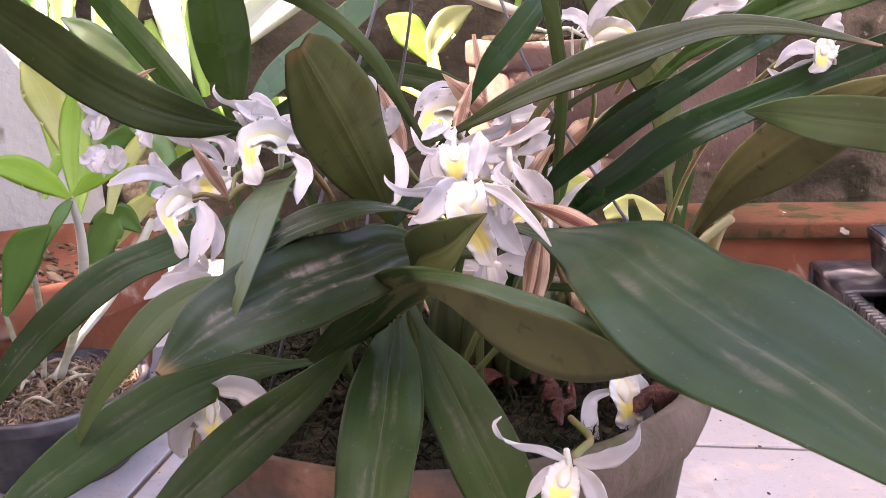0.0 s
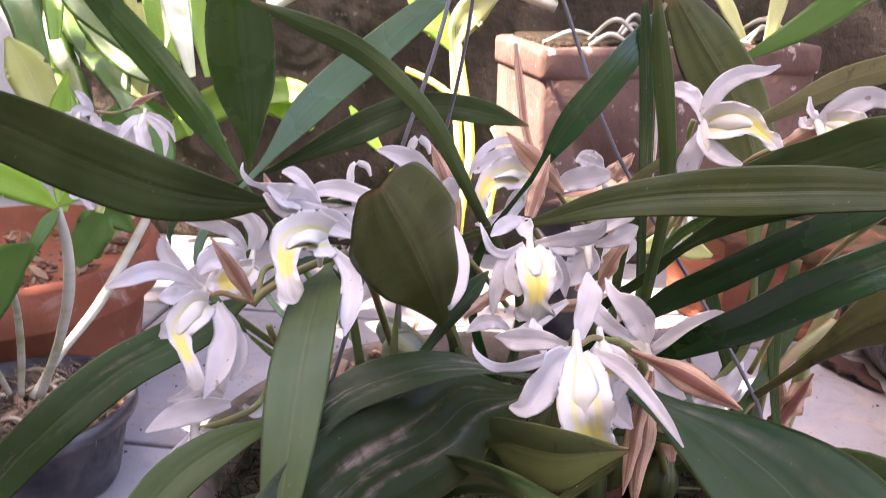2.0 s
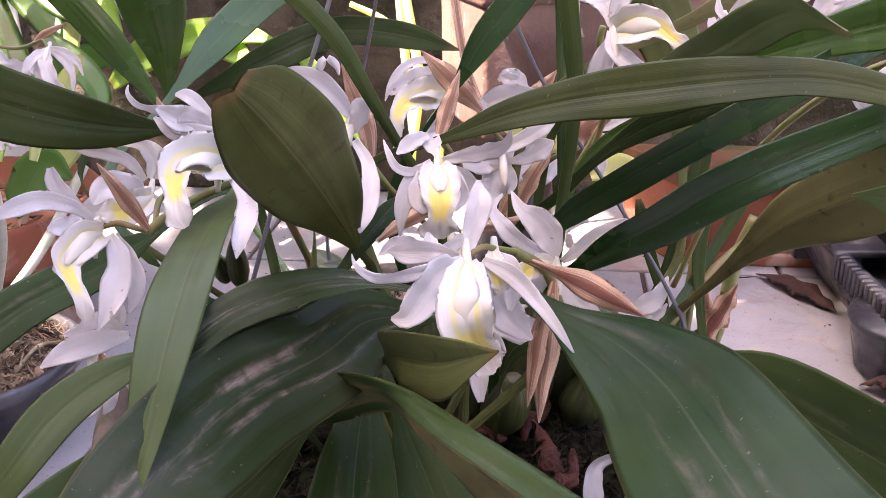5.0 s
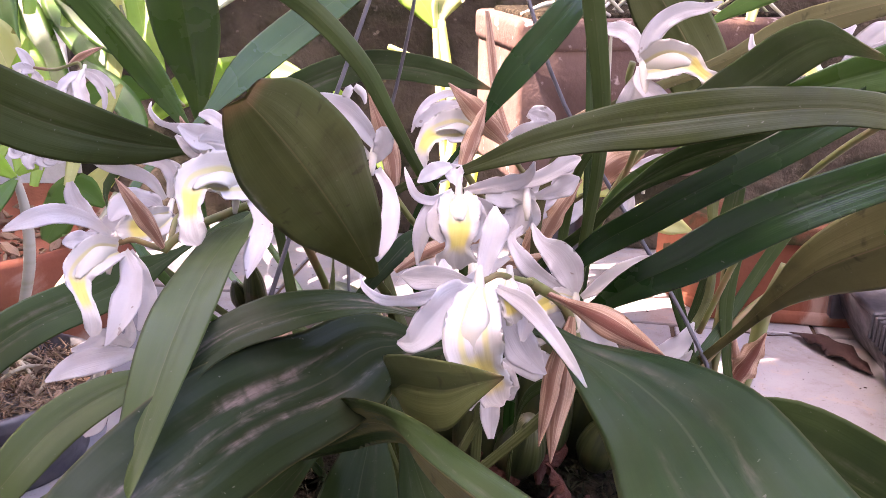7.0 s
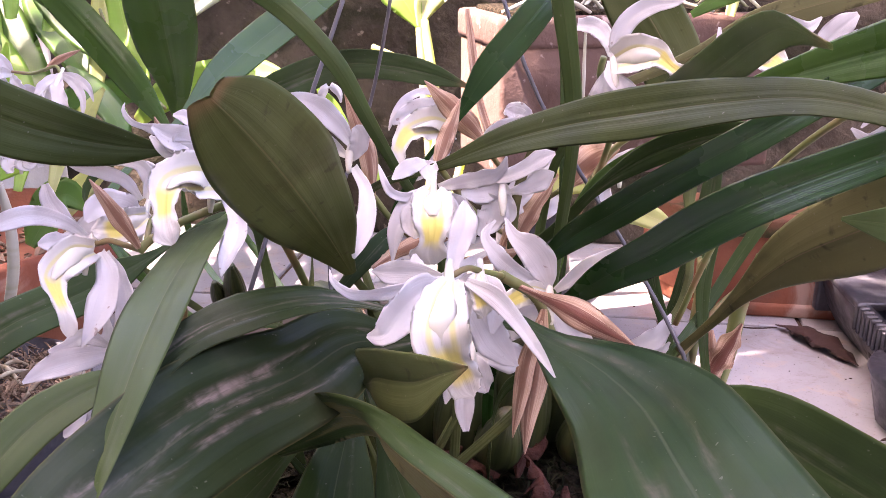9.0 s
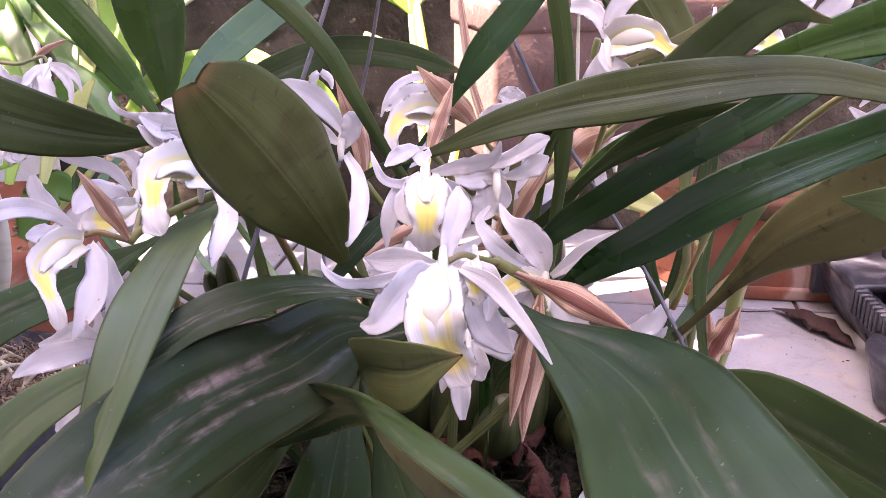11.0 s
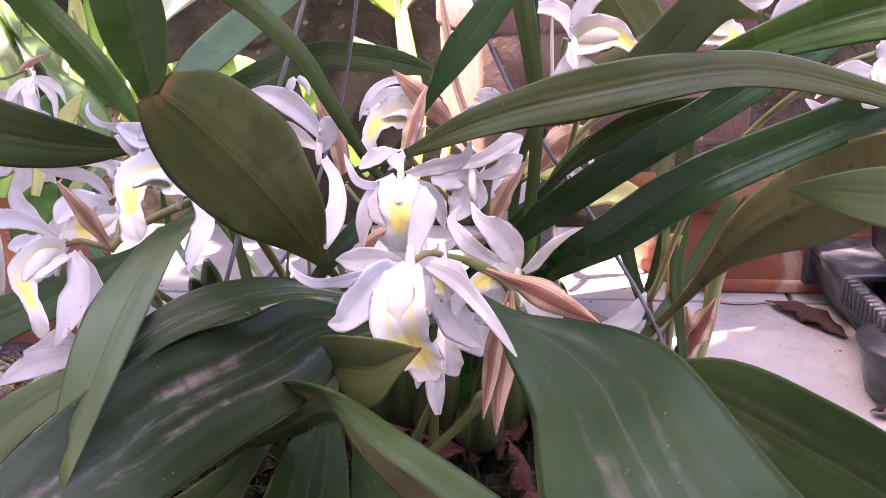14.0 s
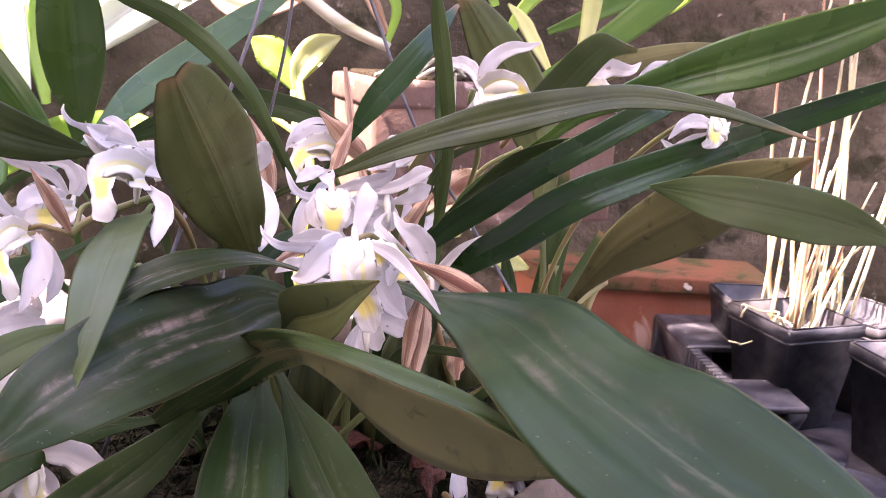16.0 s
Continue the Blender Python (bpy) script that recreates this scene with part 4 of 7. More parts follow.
sepal(f, [(0.0914, 0.4887, 0.3148), (0.0989, 0.4878, 0.3175), (0.1042, 0.4881, 0.3209), (0.1083, 0.489, 0.3228)], (0.0013, 0.0034, 0.0043, 0.0004), (0.32, -0.12, -0.94), (0.43, -0.09, -0.9))
sepal(f, [(0.0719, 0.485, 0.3157), (0.0781, 0.4882, 0.3149), (0.0859, 0.4898, 0.3157), (0.0915, 0.4907, 0.3144)], (0.0022, 0.0053, 0.0044, 0.0009), (0, -0.25, -0.97), (-0.18, -0.24, -0.95))
sepal(f, [(0.0815, 0.4888, 0.3132), (0.0845, 0.4872, 0.3084), (0.0828, 0.4851, 0.3027), (0.0789, 0.4833, 0.2981)], (0.0018, 0.0062, 0.0053, 0.0009), (-0.86, -0.11, -0.5), (-0.79, 0.27, 0.55))
petal(f, [(0.0883, 0.4934, 0.3136), (0.0907, 0.4918, 0.3087), (0.0915, 0.4902, 0.3041), (0.0906, 0.489, 0.3009)], (0.0013, 0.0029, 0.0025, 0.0004), (-0.91, -0.08, -0.41), (-0.97, 0.14, 0.2))
f = flower((0.1015, 0.4243, 0.2992))
sepal(f, [(0.1015, 0.4245, 0.2999), (0.0993, 0.4245, 0.3063), (0.0947, 0.4247, 0.3132), (0.0896, 0.4258, 0.3169), (0.0868, 0.4316, 0.3216)], (0.0011, 0.0049, 0.0052, 0.0026, 0.0004), (0.92, 0.23, 0.32), (0.93, 0.2, 0.32))
petal(f, [(0.1037, 0.4242, 0.2989), (0.1111, 0.4207, 0.3061), (0.1184, 0.4186, 0.3117), (0.1243, 0.4174, 0.3135), (0.1267, 0.4162, 0.3098)], (0.0011, 0.0029, 0.0031, 0.0021, 0.0005), (0.6, -0.28, -0.75), (-0.85, -0.2, -0.49))
petal(f, [(0.1, 0.4245, 0.2999), (0.0911, 0.421, 0.306), (0.0835, 0.42, 0.313), (0.0798, 0.4238, 0.3183), (0.0834, 0.4274, 0.3221)], (0.0011, 0.0026, 0.0031, 0.0015, 0.0004), (0.46, 0.3, 0.84), (0.78, -0.18, -0.59))
sepal(f, [(0.1019, 0.4238, 0.2978), (0.1064, 0.4262, 0.2892), (0.1115, 0.4288, 0.2808), (0.1182, 0.4321, 0.2745)], (0.0011, 0.0045, 0.005, 0.0016), (-0.88, -0.01, -0.47), (-0.65, -0.13, -0.75))
sepal(f, [(0.1006, 0.4257, 0.2974), (0.0963, 0.4292, 0.2896), (0.0902, 0.4325, 0.2816), (0.0837, 0.434, 0.2743)], (0.0011, 0.0042, 0.0046, 0.0006), (-0.74, 0.36, 0.57), (-0.65, 0.4, 0.65))
lip(f, [(0.0995, 0.4193, 0.3004), (0.094, 0.4106, 0.3035), (0.0892, 0.4043, 0.3041), (0.0848, 0.4014, 0.3022), (0.0824, 0.4026, 0.2999)], (0.0015, 0.0039, 0.0035, 0.0024, 0.0009), (-0.07, 0.37, 0.93), (-0.58, 0.28, 0.76))
f = flower((0.0757, 0.398, 0.2876))
sepal(f, [(0.0757, 0.398, 0.2876), (0.0738, 0.3915, 0.2813), (0.0736, 0.3872, 0.2751), (0.0741, 0.3849, 0.2685)], (0.001, 0.0027, 0.0031, 0.001), (-0.97, 0.07, 0.24), (-1, -0.06, -0.06))
petal(f, [(0.075, 0.398, 0.2876), (0.0707, 0.3938, 0.2819), (0.0687, 0.3914, 0.2784), (0.0678, 0.3901, 0.2748)], (0.0009, 0.0021, 0.0019, 0.0003), (-0.84, 0.16, 0.53), (-0.97, 0.05, 0.24))
petal(f, [(0.0764, 0.3981, 0.2876), (0.0785, 0.3946, 0.2837), (0.0793, 0.3933, 0.2796), (0.0804, 0.3926, 0.2775)], (0.0009, 0.0034, 0.0031, 0.0007), (-0.92, -0.16, -0.36), (-0.9, -0.17, -0.41))
sepal(f, [(0.0768, 0.3999, 0.2867), (0.0848, 0.4038, 0.285), (0.0913, 0.4071, 0.2816), (0.0952, 0.4085, 0.279)], (0.0009, 0.005, 0.004, 0.0005), (-0.07, -0.28, -0.96), (-0.48, -0.24, -0.84))
f = flower((0.1523, 0.4914, 0.2433))
sepal(f, [(0.1357, 0.4899, 0.2409), (0.1451, 0.492, 0.246), (0.1545, 0.4938, 0.2501), (0.1609, 0.4972, 0.2591)], (0.0012, 0.0039, 0.0049, 0.0005), (0.5, -0.17, -0.85), (0.82, -0.06, -0.56))
sepal(f, [(0.1357, 0.4899, 0.2409), (0.1464, 0.4903, 0.241), (0.1547, 0.4911, 0.2422), (0.1605, 0.4933, 0.2479)], (0.0012, 0.0029, 0.0029, 0.0005), (0.02, -0.23, -0.97), (0.72, -0.11, -0.69))
f = flower((-0.0137, 0.4467, 0.33))
petal(f, [(-0.0198, 0.4499, 0.3396), (-0.0265, 0.445, 0.3476), (-0.0325, 0.4404, 0.3503), (-0.0375, 0.4379, 0.3526), (-0.0396, 0.438, 0.3563), (-0.0395, 0.4398, 0.3582)], (0.0012, 0.0025, 0.0021, 0.0011, 0.0007, 0.0002), (0.63, 0.3, 0.72), (0.99, 0.05, -0.12))
sepal(f, [(-0.0154, 0.4515, 0.3379), (-0.0204, 0.4461, 0.344), (-0.0265, 0.4415, 0.3468), (-0.0312, 0.4395, 0.3505)], (0.0016, 0.0043, 0.0046, 0.0011), (0.49, 0.41, 0.77), (0.42, 0.46, 0.78))
petal(f, [(-0.0157, 0.4534, 0.3401), (-0.0214, 0.4575, 0.3465), (-0.0265, 0.4586, 0.3502), (-0.0301, 0.4586, 0.3506)], (0.001, 0.0024, 0.0024, 0.0006), (0.8, 0.39, 0.45), (0.08, 0.51, 0.86))
sepal(f, [(-0.0093, 0.4405, 0.3268), (-0.0015, 0.4268, 0.3232), (0.0013, 0.4118, 0.3196), (0.0012, 0.3993, 0.317), (0.001, 0.3942, 0.3146)], (0.0014, 0.0033, 0.0038, 0.0027, 0.0003), (-0.76, -0.28, -0.59), (-0.99, -0.03, 0.17))
petal(f, [(-0.0178, 0.4503, 0.3407), (-0.0216, 0.4453, 0.3418), (-0.0268, 0.4419, 0.3448), (-0.0231, 0.4435, 0.3491)], (0.0012, 0.0031, 0.0022, 0.0004), (-0.13, 0.29, 0.95), (0.78, -0.09, -0.63))
sepal(f, [(-0.0027, 0.4492, 0.3299), (-0.0105, 0.4467, 0.3347), (-0.0202, 0.4441, 0.339), (-0.0288, 0.443, 0.3418), (-0.034, 0.4444, 0.3461)], (0.0021, 0.0051, 0.0046, 0.0027, 0.0006), (0.34, 0.5, 0.8), (0.64, 0.43, 0.63))
sepal(f, [(-0.0091, 0.4495, 0.3292), (-0.0027, 0.4506, 0.333), (0.0025, 0.4531, 0.3349), (0.0059, 0.4546, 0.3367)], (0.0021, 0.0046, 0.0044, 0.0008), (0.52, -0.31, -0.8), (0.56, -0.3, -0.77))
lip(f, [(-0.0114, 0.4419, 0.331), (-0.0165, 0.4301, 0.3344), (-0.0213, 0.4216, 0.3347), (-0.0205, 0.4136, 0.33), (-0.0188, 0.4083, 0.3267), (-0.0172, 0.405, 0.3233), (-0.0159, 0.4043, 0.321)], (0.0065, 0.0096, 0.0071, 0.0039, 0.0039, 0.0046, 0.0009), (-0.04, 0.29, 0.95), (-0.88, -0.09, -0.46))
f = flower((0.0072, 0.4909, 0.3269))
sepal(f, [(0.0049, 0.4914, 0.3275), (-0.0078, 0.4931, 0.3331), (-0.0193, 0.4929, 0.3348), (-0.0298, 0.4916, 0.332)], (0.0019, 0.0043, 0.0038, 0.001), (0.41, 0.43, 0.81), (-0.29, 0.51, 0.81))
petal(f, [(0.0084, 0.4917, 0.3291), (-0.0009, 0.4941, 0.3322), (-0.0098, 0.4977, 0.338), (-0.0087, 0.5001, 0.3437), (-0.0035, 0.4994, 0.3434), (-0.0017, 0.4976, 0.3397)], (0.0012, 0.0024, 0.0019, 0.0016, 0.0014, 0.0005), (-0.38, -0.44, -0.82), (0.89, 0, 0.45))
sepal(f, [(0.0083, 0.4919, 0.3247), (-0.0035, 0.4931, 0.327), (-0.0152, 0.4937, 0.328), (-0.0247, 0.4943, 0.3269)], (0.002, 0.0044, 0.0039, 0.001), (0.21, 0.55, 0.8), (-0.06, 0.59, 0.81))
f = flower((-0.0542, 0.4336, 0.3118))
sepal(f, [(-0.0376, 0.4547, 0.3093), (-0.0469, 0.4547, 0.312), (-0.0592, 0.4517, 0.3099), (-0.0732, 0.4492, 0.3058)], (0.0017, 0.0061, 0.0065, 0.0015), (0.24, 0.47, 0.85), (-0.32, 0.5, 0.8))
petal(f, [(-0.0556, 0.43, 0.304), (-0.0609, 0.427, 0.3035), (-0.0656, 0.4242, 0.301), (-0.0685, 0.4235, 0.2988)], (0.0016, 0.0037, 0.0033, 0.0008), (-0.34, 0.48, 0.81), (-0.62, 0.46, 0.63))
petal(f, [(-0.0562, 0.4341, 0.3136), (-0.0614, 0.428, 0.3208), (-0.0684, 0.4216, 0.3246), (-0.075, 0.4157, 0.3236), (-0.0812, 0.4126, 0.3214)], (0.0011, 0.0026, 0.0035, 0.0029, 0.0005), (0.56, 0.38, 0.73), (-0.43, 0.27, 0.86))
sepal(f, [(-0.0581, 0.4345, 0.3149), (-0.064, 0.436, 0.3199), (-0.0686, 0.4378, 0.3253), (-0.0702, 0.4395, 0.3304)], (0.0012, 0.0031, 0.0033, 0.0013), (0.66, 0.27, 0.7), (0.95, 0.13, 0.27))
petal(f, [(-0.0563, 0.4316, 0.3124), (-0.0612, 0.4255, 0.3138), (-0.0641, 0.4216, 0.315), (-0.0664, 0.4205, 0.315)], (0.0012, 0.0034, 0.003, 0.0006), (-0.22, 0.38, 0.9), (-0.25, 0.46, 0.85))
sepal(f, [(-0.0501, 0.4306, 0.3089), (-0.0431, 0.4171, 0.303), (-0.0437, 0.4067, 0.2946), (-0.047, 0.4, 0.288)], (0.0015, 0.0044, 0.0044, 0.0004), (-0.88, -0.29, -0.39), (-0.93, 0.13, 0.34))
sepal(f, [(-0.0493, 0.4325, 0.3082), (-0.0422, 0.4256, 0.2998), (-0.0397, 0.4188, 0.2924), (-0.042, 0.4147, 0.287)], (0.0016, 0.0031, 0.0031, 0.0006), (-0.82, -0.16, -0.56), (-0.95, 0.14, 0.29))
petal(f, [(-0.0492, 0.4252, 0.2873), (-0.0475, 0.4201, 0.2817), (-0.0528, 0.4155, 0.2781), (-0.059, 0.4119, 0.2745)], (0.001, 0.0023, 0.0023, 0.0002), (-0.98, -0.15, -0.16), (-0.59, 0.24, 0.77))
lip(f, [(-0.0521, 0.4279, 0.3104), (-0.0531, 0.4129, 0.3131), (-0.0557, 0.4051, 0.3093), (-0.0515, 0.3992, 0.3043), (-0.0481, 0.3958, 0.3002), (-0.0473, 0.3944, 0.2961), (-0.0479, 0.3938, 0.2943)], (0.0034, 0.0063, 0.0051, 0.0027, 0.0024, 0.0028, 0.0005), (-0.34, 0.19, 0.92), (-0.95, 0.07, 0.31))
f = flower((-0.0431, 0.4566, 0.3158))
petal(f, [(-0.0448, 0.4579, 0.3197), (-0.0493, 0.4553, 0.3279), (-0.0559, 0.4512, 0.3321), (-0.0626, 0.4485, 0.3342), (-0.0673, 0.4481, 0.3365)], (0.001, 0.0024, 0.0026, 0.0014, 0.0002), (0.81, 0.27, 0.53), (0.38, 0.32, 0.87))
petal(f, [(-0.0439, 0.46, 0.3195), (-0.0424, 0.4622, 0.3258), (-0.0458, 0.4639, 0.3308), (-0.0529, 0.464, 0.3319), (-0.0582, 0.4635, 0.3311)], (0.001, 0.0029, 0.0025, 0.0012, 0.0002), (0.97, -0.04, -0.22), (-0.17, 0.32, 0.93))
sepal(f, [(-0.0421, 0.4618, 0.3186), (-0.0408, 0.466, 0.3244), (-0.0452, 0.4695, 0.3286), (-0.0512, 0.4717, 0.3296)], (0.0012, 0.0029, 0.0025, 0.0006), (0.98, -0.01, -0.2), (0.28, 0.33, 0.9))
sepal(f, [(-0.0444, 0.4541, 0.3148), (-0.0496, 0.4472, 0.3199), (-0.0549, 0.4428, 0.3201), (-0.0579, 0.4395, 0.3169)], (0.002, 0.006, 0.0052, 0.0012), (0.31, 0.4, 0.86), (-0.81, 0.21, 0.55))
lip(f, [(-0.0416, 0.4521, 0.3151), (-0.0447, 0.4435, 0.3149), (-0.0487, 0.4379, 0.3146), (-0.0524, 0.4349, 0.3155), (-0.0543, 0.4348, 0.3154)], (0.0032, 0.0059, 0.0055, 0.0035, 0.0008), (-0.51, 0.17, 0.84), (-0.03, 0.42, 0.91))
f = flower((0.1262, 0.4728, 0.3678))
petal(f, [(0.1258, 0.4737, 0.3706), (0.1275, 0.4731, 0.3769), (0.1323, 0.4737, 0.3835), (0.1397, 0.4734, 0.3874), (0.1465, 0.4720, 0.3884), (0.1512, 0.4720, 0.3905)], (0.0012, 0.0033, 0.0035, 0.0030, 0.0017, 0.0004), (0.96, -0.08, -0.27), (0.39, -0.29, -0.87))
petal(f, [(0.1254, 0.4733, 0.3694), (0.1238, 0.4772, 0.3753), (0.1195, 0.4813, 0.3791), (0.1140, 0.4832, 0.3796)], (0.0012, 0.0030, 0.0034, 0.0024), (0.97, 0.09, 0.21), (0.2, 0.3, 0.93))
sepal(f, [(0.1251, 0.4728, 0.3678), (0.1255, 0.4661, 0.3625), (0.1304, 0.4620, 0.3585), (0.1376, 0.4585, 0.3562)], (0.0012, 0.0031, 0.0034, 0.0007), (-0.98, 0.06, -0.16), (-0.39, -0.21, -0.9))
sepal(f, [(0.1256, 0.4748, 0.3656), (0.1236, 0.4741, 0.3582), (0.1216, 0.4738, 0.3521), (0.1201, 0.4735, 0.3459)], (0.0012, 0.0041, 0.0044, 0.0013), (-0.96, 0.16, 0.24), (-0.96, 0.16, 0.24))
lip(f, [(0.1271, 0.4700, 0.3682), (0.1334, 0.4636, 0.3711), (0.1394, 0.4599, 0.3709), (0.1428, 0.4572, 0.3683), (0.1469, 0.4552, 0.3649), (0.1494, 0.4542, 0.3617)], (0.0052, 0.0073, 0.0050, 0.0026, 0.0031, 0.0007), (0.19, -0.24, -0.95), (-0.8, -0.23, -0.56))
f = flower((0.1633, 0.4612, 0.3719))
petal(f, [(0.1633, 0.4613, 0.3725), (0.1607, 0.4622, 0.3751), (0.1602, 0.4641, 0.3805)], (0.0012, 0.0015, 0.0005), (0.74, 0.25, 0.63), (1, 0.06, 0.07))
sepal(f, [(0.1633, 0.4612, 0.3719), (0.1702, 0.4588, 0.3782), (0.1786, 0.4575, 0.3818), (0.1872, 0.4556, 0.3811), (0.1917, 0.4570, 0.3844)], (0.0015, 0.0049, 0.0041, 0.0022, 0.0004), (0.64, -0.17, -0.75), (0.62, -0.14, -0.77))
petal(f, [(0.1633, 0.4609, 0.3712), (0.1591, 0.4625, 0.3709), (0.1586, 0.4642, 0.3730)], (0.0015, 0.0024, 0.0012), (0.09, 0.38, 0.92), (0.98, 0.14, 0.15))
lip(f, [(0.1656, 0.4592, 0.3715), (0.1725, 0.4516, 0.3710), (0.1768, 0.4469, 0.3681), (0.1738, 0.4446, 0.3648)], (0.0044, 0.0061, 0.0038, 0.0011), (-0.22, -0.15, -0.96), (-0.8, 0.27, 0.54))
f = flower((0.2005, 0.4638, 0.3755))
sepal(f, [(0.1911, 0.4615, 0.3700), (0.1959, 0.4620, 0.3764), (0.2007, 0.4620, 0.3813), (0.2059, 0.4625, 0.3850)], (0.0015, 0.0039, 0.0043, 0.0010), (0.8, -0.09, -0.59), (0.59, -0.15, -0.79))
petal(f, [(0.1930, 0.4615, 0.3700), (0.2007, 0.4613, 0.3740), (0.2074, 0.4610, 0.3778), (0.2121, 0.4618, 0.3797)], (0.0015, 0.0038, 0.0026, 0.0005), (0.44, -0.19, -0.88), (0.39, -0.2, -0.9))
lip(f, [(0.1911, 0.4615, 0.3700), (0.1850, 0.4566, 0.3678), (0.1812, 0.4531, 0.3635)], (0.0019, 0.0026, 0.0009), (-0.52, 0.28, 0.81), (-0.8, 0.19, 0.57))
f = flower((0.2077, 0.4101, 0.3677))
sepal(f, [(0.2085, 0.4095, 0.3659), (0.2084, 0.4085, 0.3707), (0.2095, 0.4083, 0.3750), (0.2117, 0.4090, 0.3770)], (0.0016, 0.0047, 0.0024, 0.0006), (1, -0.02, 0.02), (0.71, -0.13, -0.69))
petal(f, [(0.2075, 0.4082, 0.3622), (0.1979, 0.4060, 0.3648), (0.1913, 0.4034, 0.3636), (0.1855, 0.4014, 0.3584)], (0.0016, 0.0031, 0.0023, 0.0003), (0.14, 0.42, 0.9), (-0.69, 0.33, 0.65))
petal(f, [(0.2075, 0.4075, 0.3605), (0.1961, 0.4040, 0.3573), (0.1880, 0.4018, 0.3544), (0.1834, 0.4030, 0.3579)], (0.0012, 0.0027, 0.0024, 0.0004), (-0.36, 0.41, 0.84), (0.6, 0.38, 0.7))
lip(f, [(0.2077, 0.4073, 0.3652), (0.2016, 0.3985, 0.3622), (0.1998, 0.3954, 0.3587), (0.1961, 0.3947, 0.3572)], (0.0033, 0.0047, 0.0030, 0.0009), (-0.75, 0.33, 0.57), (-0.42, 0.31, 0.85))
f = flower((0.0267, 0.5012, 0.3301))
sepal(f, [(0.0273, 0.5013, 0.3301), (0.0218, 0.5009, 0.3386), (0.0134, 0.501, 0.3459), (0.0065, 0.4998, 0.3492), (0.0011, 0.499, 0.3505)], (0.0014, 0.0041, 0.005, 0.0032, 0.0007), (0.79, 0.31, 0.53), (0.17, 0.42, 0.89))
petal(f, [(0.0261, 0.5025, 0.3307), (0.0187, 0.5074, 0.3396), (0.0141, 0.5119, 0.3468), (0.017, 0.5139, 0.352), (0.0209, 0.5133, 0.3499), (0.022, 0.5119, 0.346)], (0.0012, 0.0021, 0.0021, 0.002, 0.0016, 0.0005), (-0.8, -0.39, -0.45), (0.96, -0.08, 0.28))
sepal(f, [(0.025, 0.5008, 0.326), (0.0187, 0.5058, 0.3289), (0.011, 0.5112, 0.3328), (0.0048, 0.5137, 0.3345)], (0.0014, 0.0033, 0.0028, 0.0007), (0.61, 0.35, 0.72), (0.39, 0.4, 0.83))
sepal(f, [(0.0286, 0.4955, 0.3227), (0.0349, 0.4809, 0.3164), (0.0361, 0.4677, 0.3091), (0.0336, 0.4588, 0.3021), (0.0325, 0.4553, 0.2983)], (0.0018, 0.0028, 0.004, 0.0035, 0.0006), (-0.88, -0.2, -0.43), (-0.97, 0.04, 0.25))
petal(f, [(0.0269, 0.4985, 0.3254), (0.0308, 0.497, 0.3327), (0.0304, 0.4965, 0.3374), (0.0291, 0.497, 0.3389)], (0.0018, 0.004, 0.0036, 0.0013), (0.87, -0.11, -0.48), (0.74, 0.25, 0.62))
f = flower((0.0649, 0.5493, 0.3271))
petal(f, [(0.064, 0.5544, 0.3416), (0.0551, 0.5507, 0.3444), (0.0465, 0.5452, 0.3416), (0.0413, 0.5405, 0.3348), (0.039, 0.5384, 0.3289)], (0.001, 0.0018, 0.002, 0.0015, 0.0003), (0.17, 0.31, 0.94), (-0.94, 0.09, 0.34))
sepal(f, [(0.0663, 0.5519, 0.3344), (0.0567, 0.5443, 0.3379), (0.0481, 0.5392, 0.3364), (0.0409, 0.5356, 0.3328)], (0.0026, 0.005, 0.0045, 0.0015), (0.13, 0.27, 0.95), (-0.54, 0.25, 0.8))
sepal(f, [(0.0652, 0.5416, 0.3171), (0.0574, 0.5337, 0.3137), (0.0489, 0.5282, 0.3108), (0.0423, 0.5268, 0.3106)], (0.0015, 0.003, 0.003, 0.0005), (-0.57, 0.23, 0.78), (-0.11, 0.32, 0.94))
petal(f, [(0.066, 0.5481, 0.3235), (0.0621, 0.5438, 0.3178), (0.0572, 0.5396, 0.3122), (0.0547, 0.5377, 0.3101)], (0.0021, 0.0041, 0.0025, 0.0005), (-0.86, 0.14, 0.49), (-0.73, 0.2, 0.65))
lip(f, [(0.0664, 0.5457, 0.3286), (0.0571, 0.5347, 0.3317), (0.0487, 0.5285, 0.3299), (0.0449, 0.5234, 0.3247), (0.0444, 0.5204, 0.3193), (0.0461, 0.5196, 0.317)], (0.0056, 0.0084, 0.0058, 0.0034, 0.0034, 0.001), (0.02, 0.26, 0.97), (-0.81, -0.22, -0.55))
f = flower((0.106, 0.5707, 0.3234))
sepal(f, [(0.0809, 0.5589, 0.3193), (0.0878, 0.5585, 0.3235), (0.099, 0.5587, 0.3258), (0.1095, 0.5606, 0.3271)], (0.0016, 0.0052, 0.0057, 0.001), (0.5, -0.18, -0.85), (0.17, -0.23, -0.96))
sepal(f, [(0.0915, 0.5687, 0.3308), (0.0954, 0.5695, 0.3326), (0.1008, 0.569, 0.3306), (0.1051, 0.5677, 0.3267)], (0.0008, 0.0037, 0.0043, 0.0011), (0.44, -0.29, -0.85), (-0.69, -0.26, -0.67))
sepal(f, [(0.106, 0.5712, 0.3247), (0.1002, 0.5693, 0.329), (0.0947, 0.568, 0.3319), (0.092, 0.5683, 0.3331)], (0.0016, 0.0037, 0.0032, 0.0005), (0.52, 0.27, 0.81), (0.43, 0.31, 0.85))
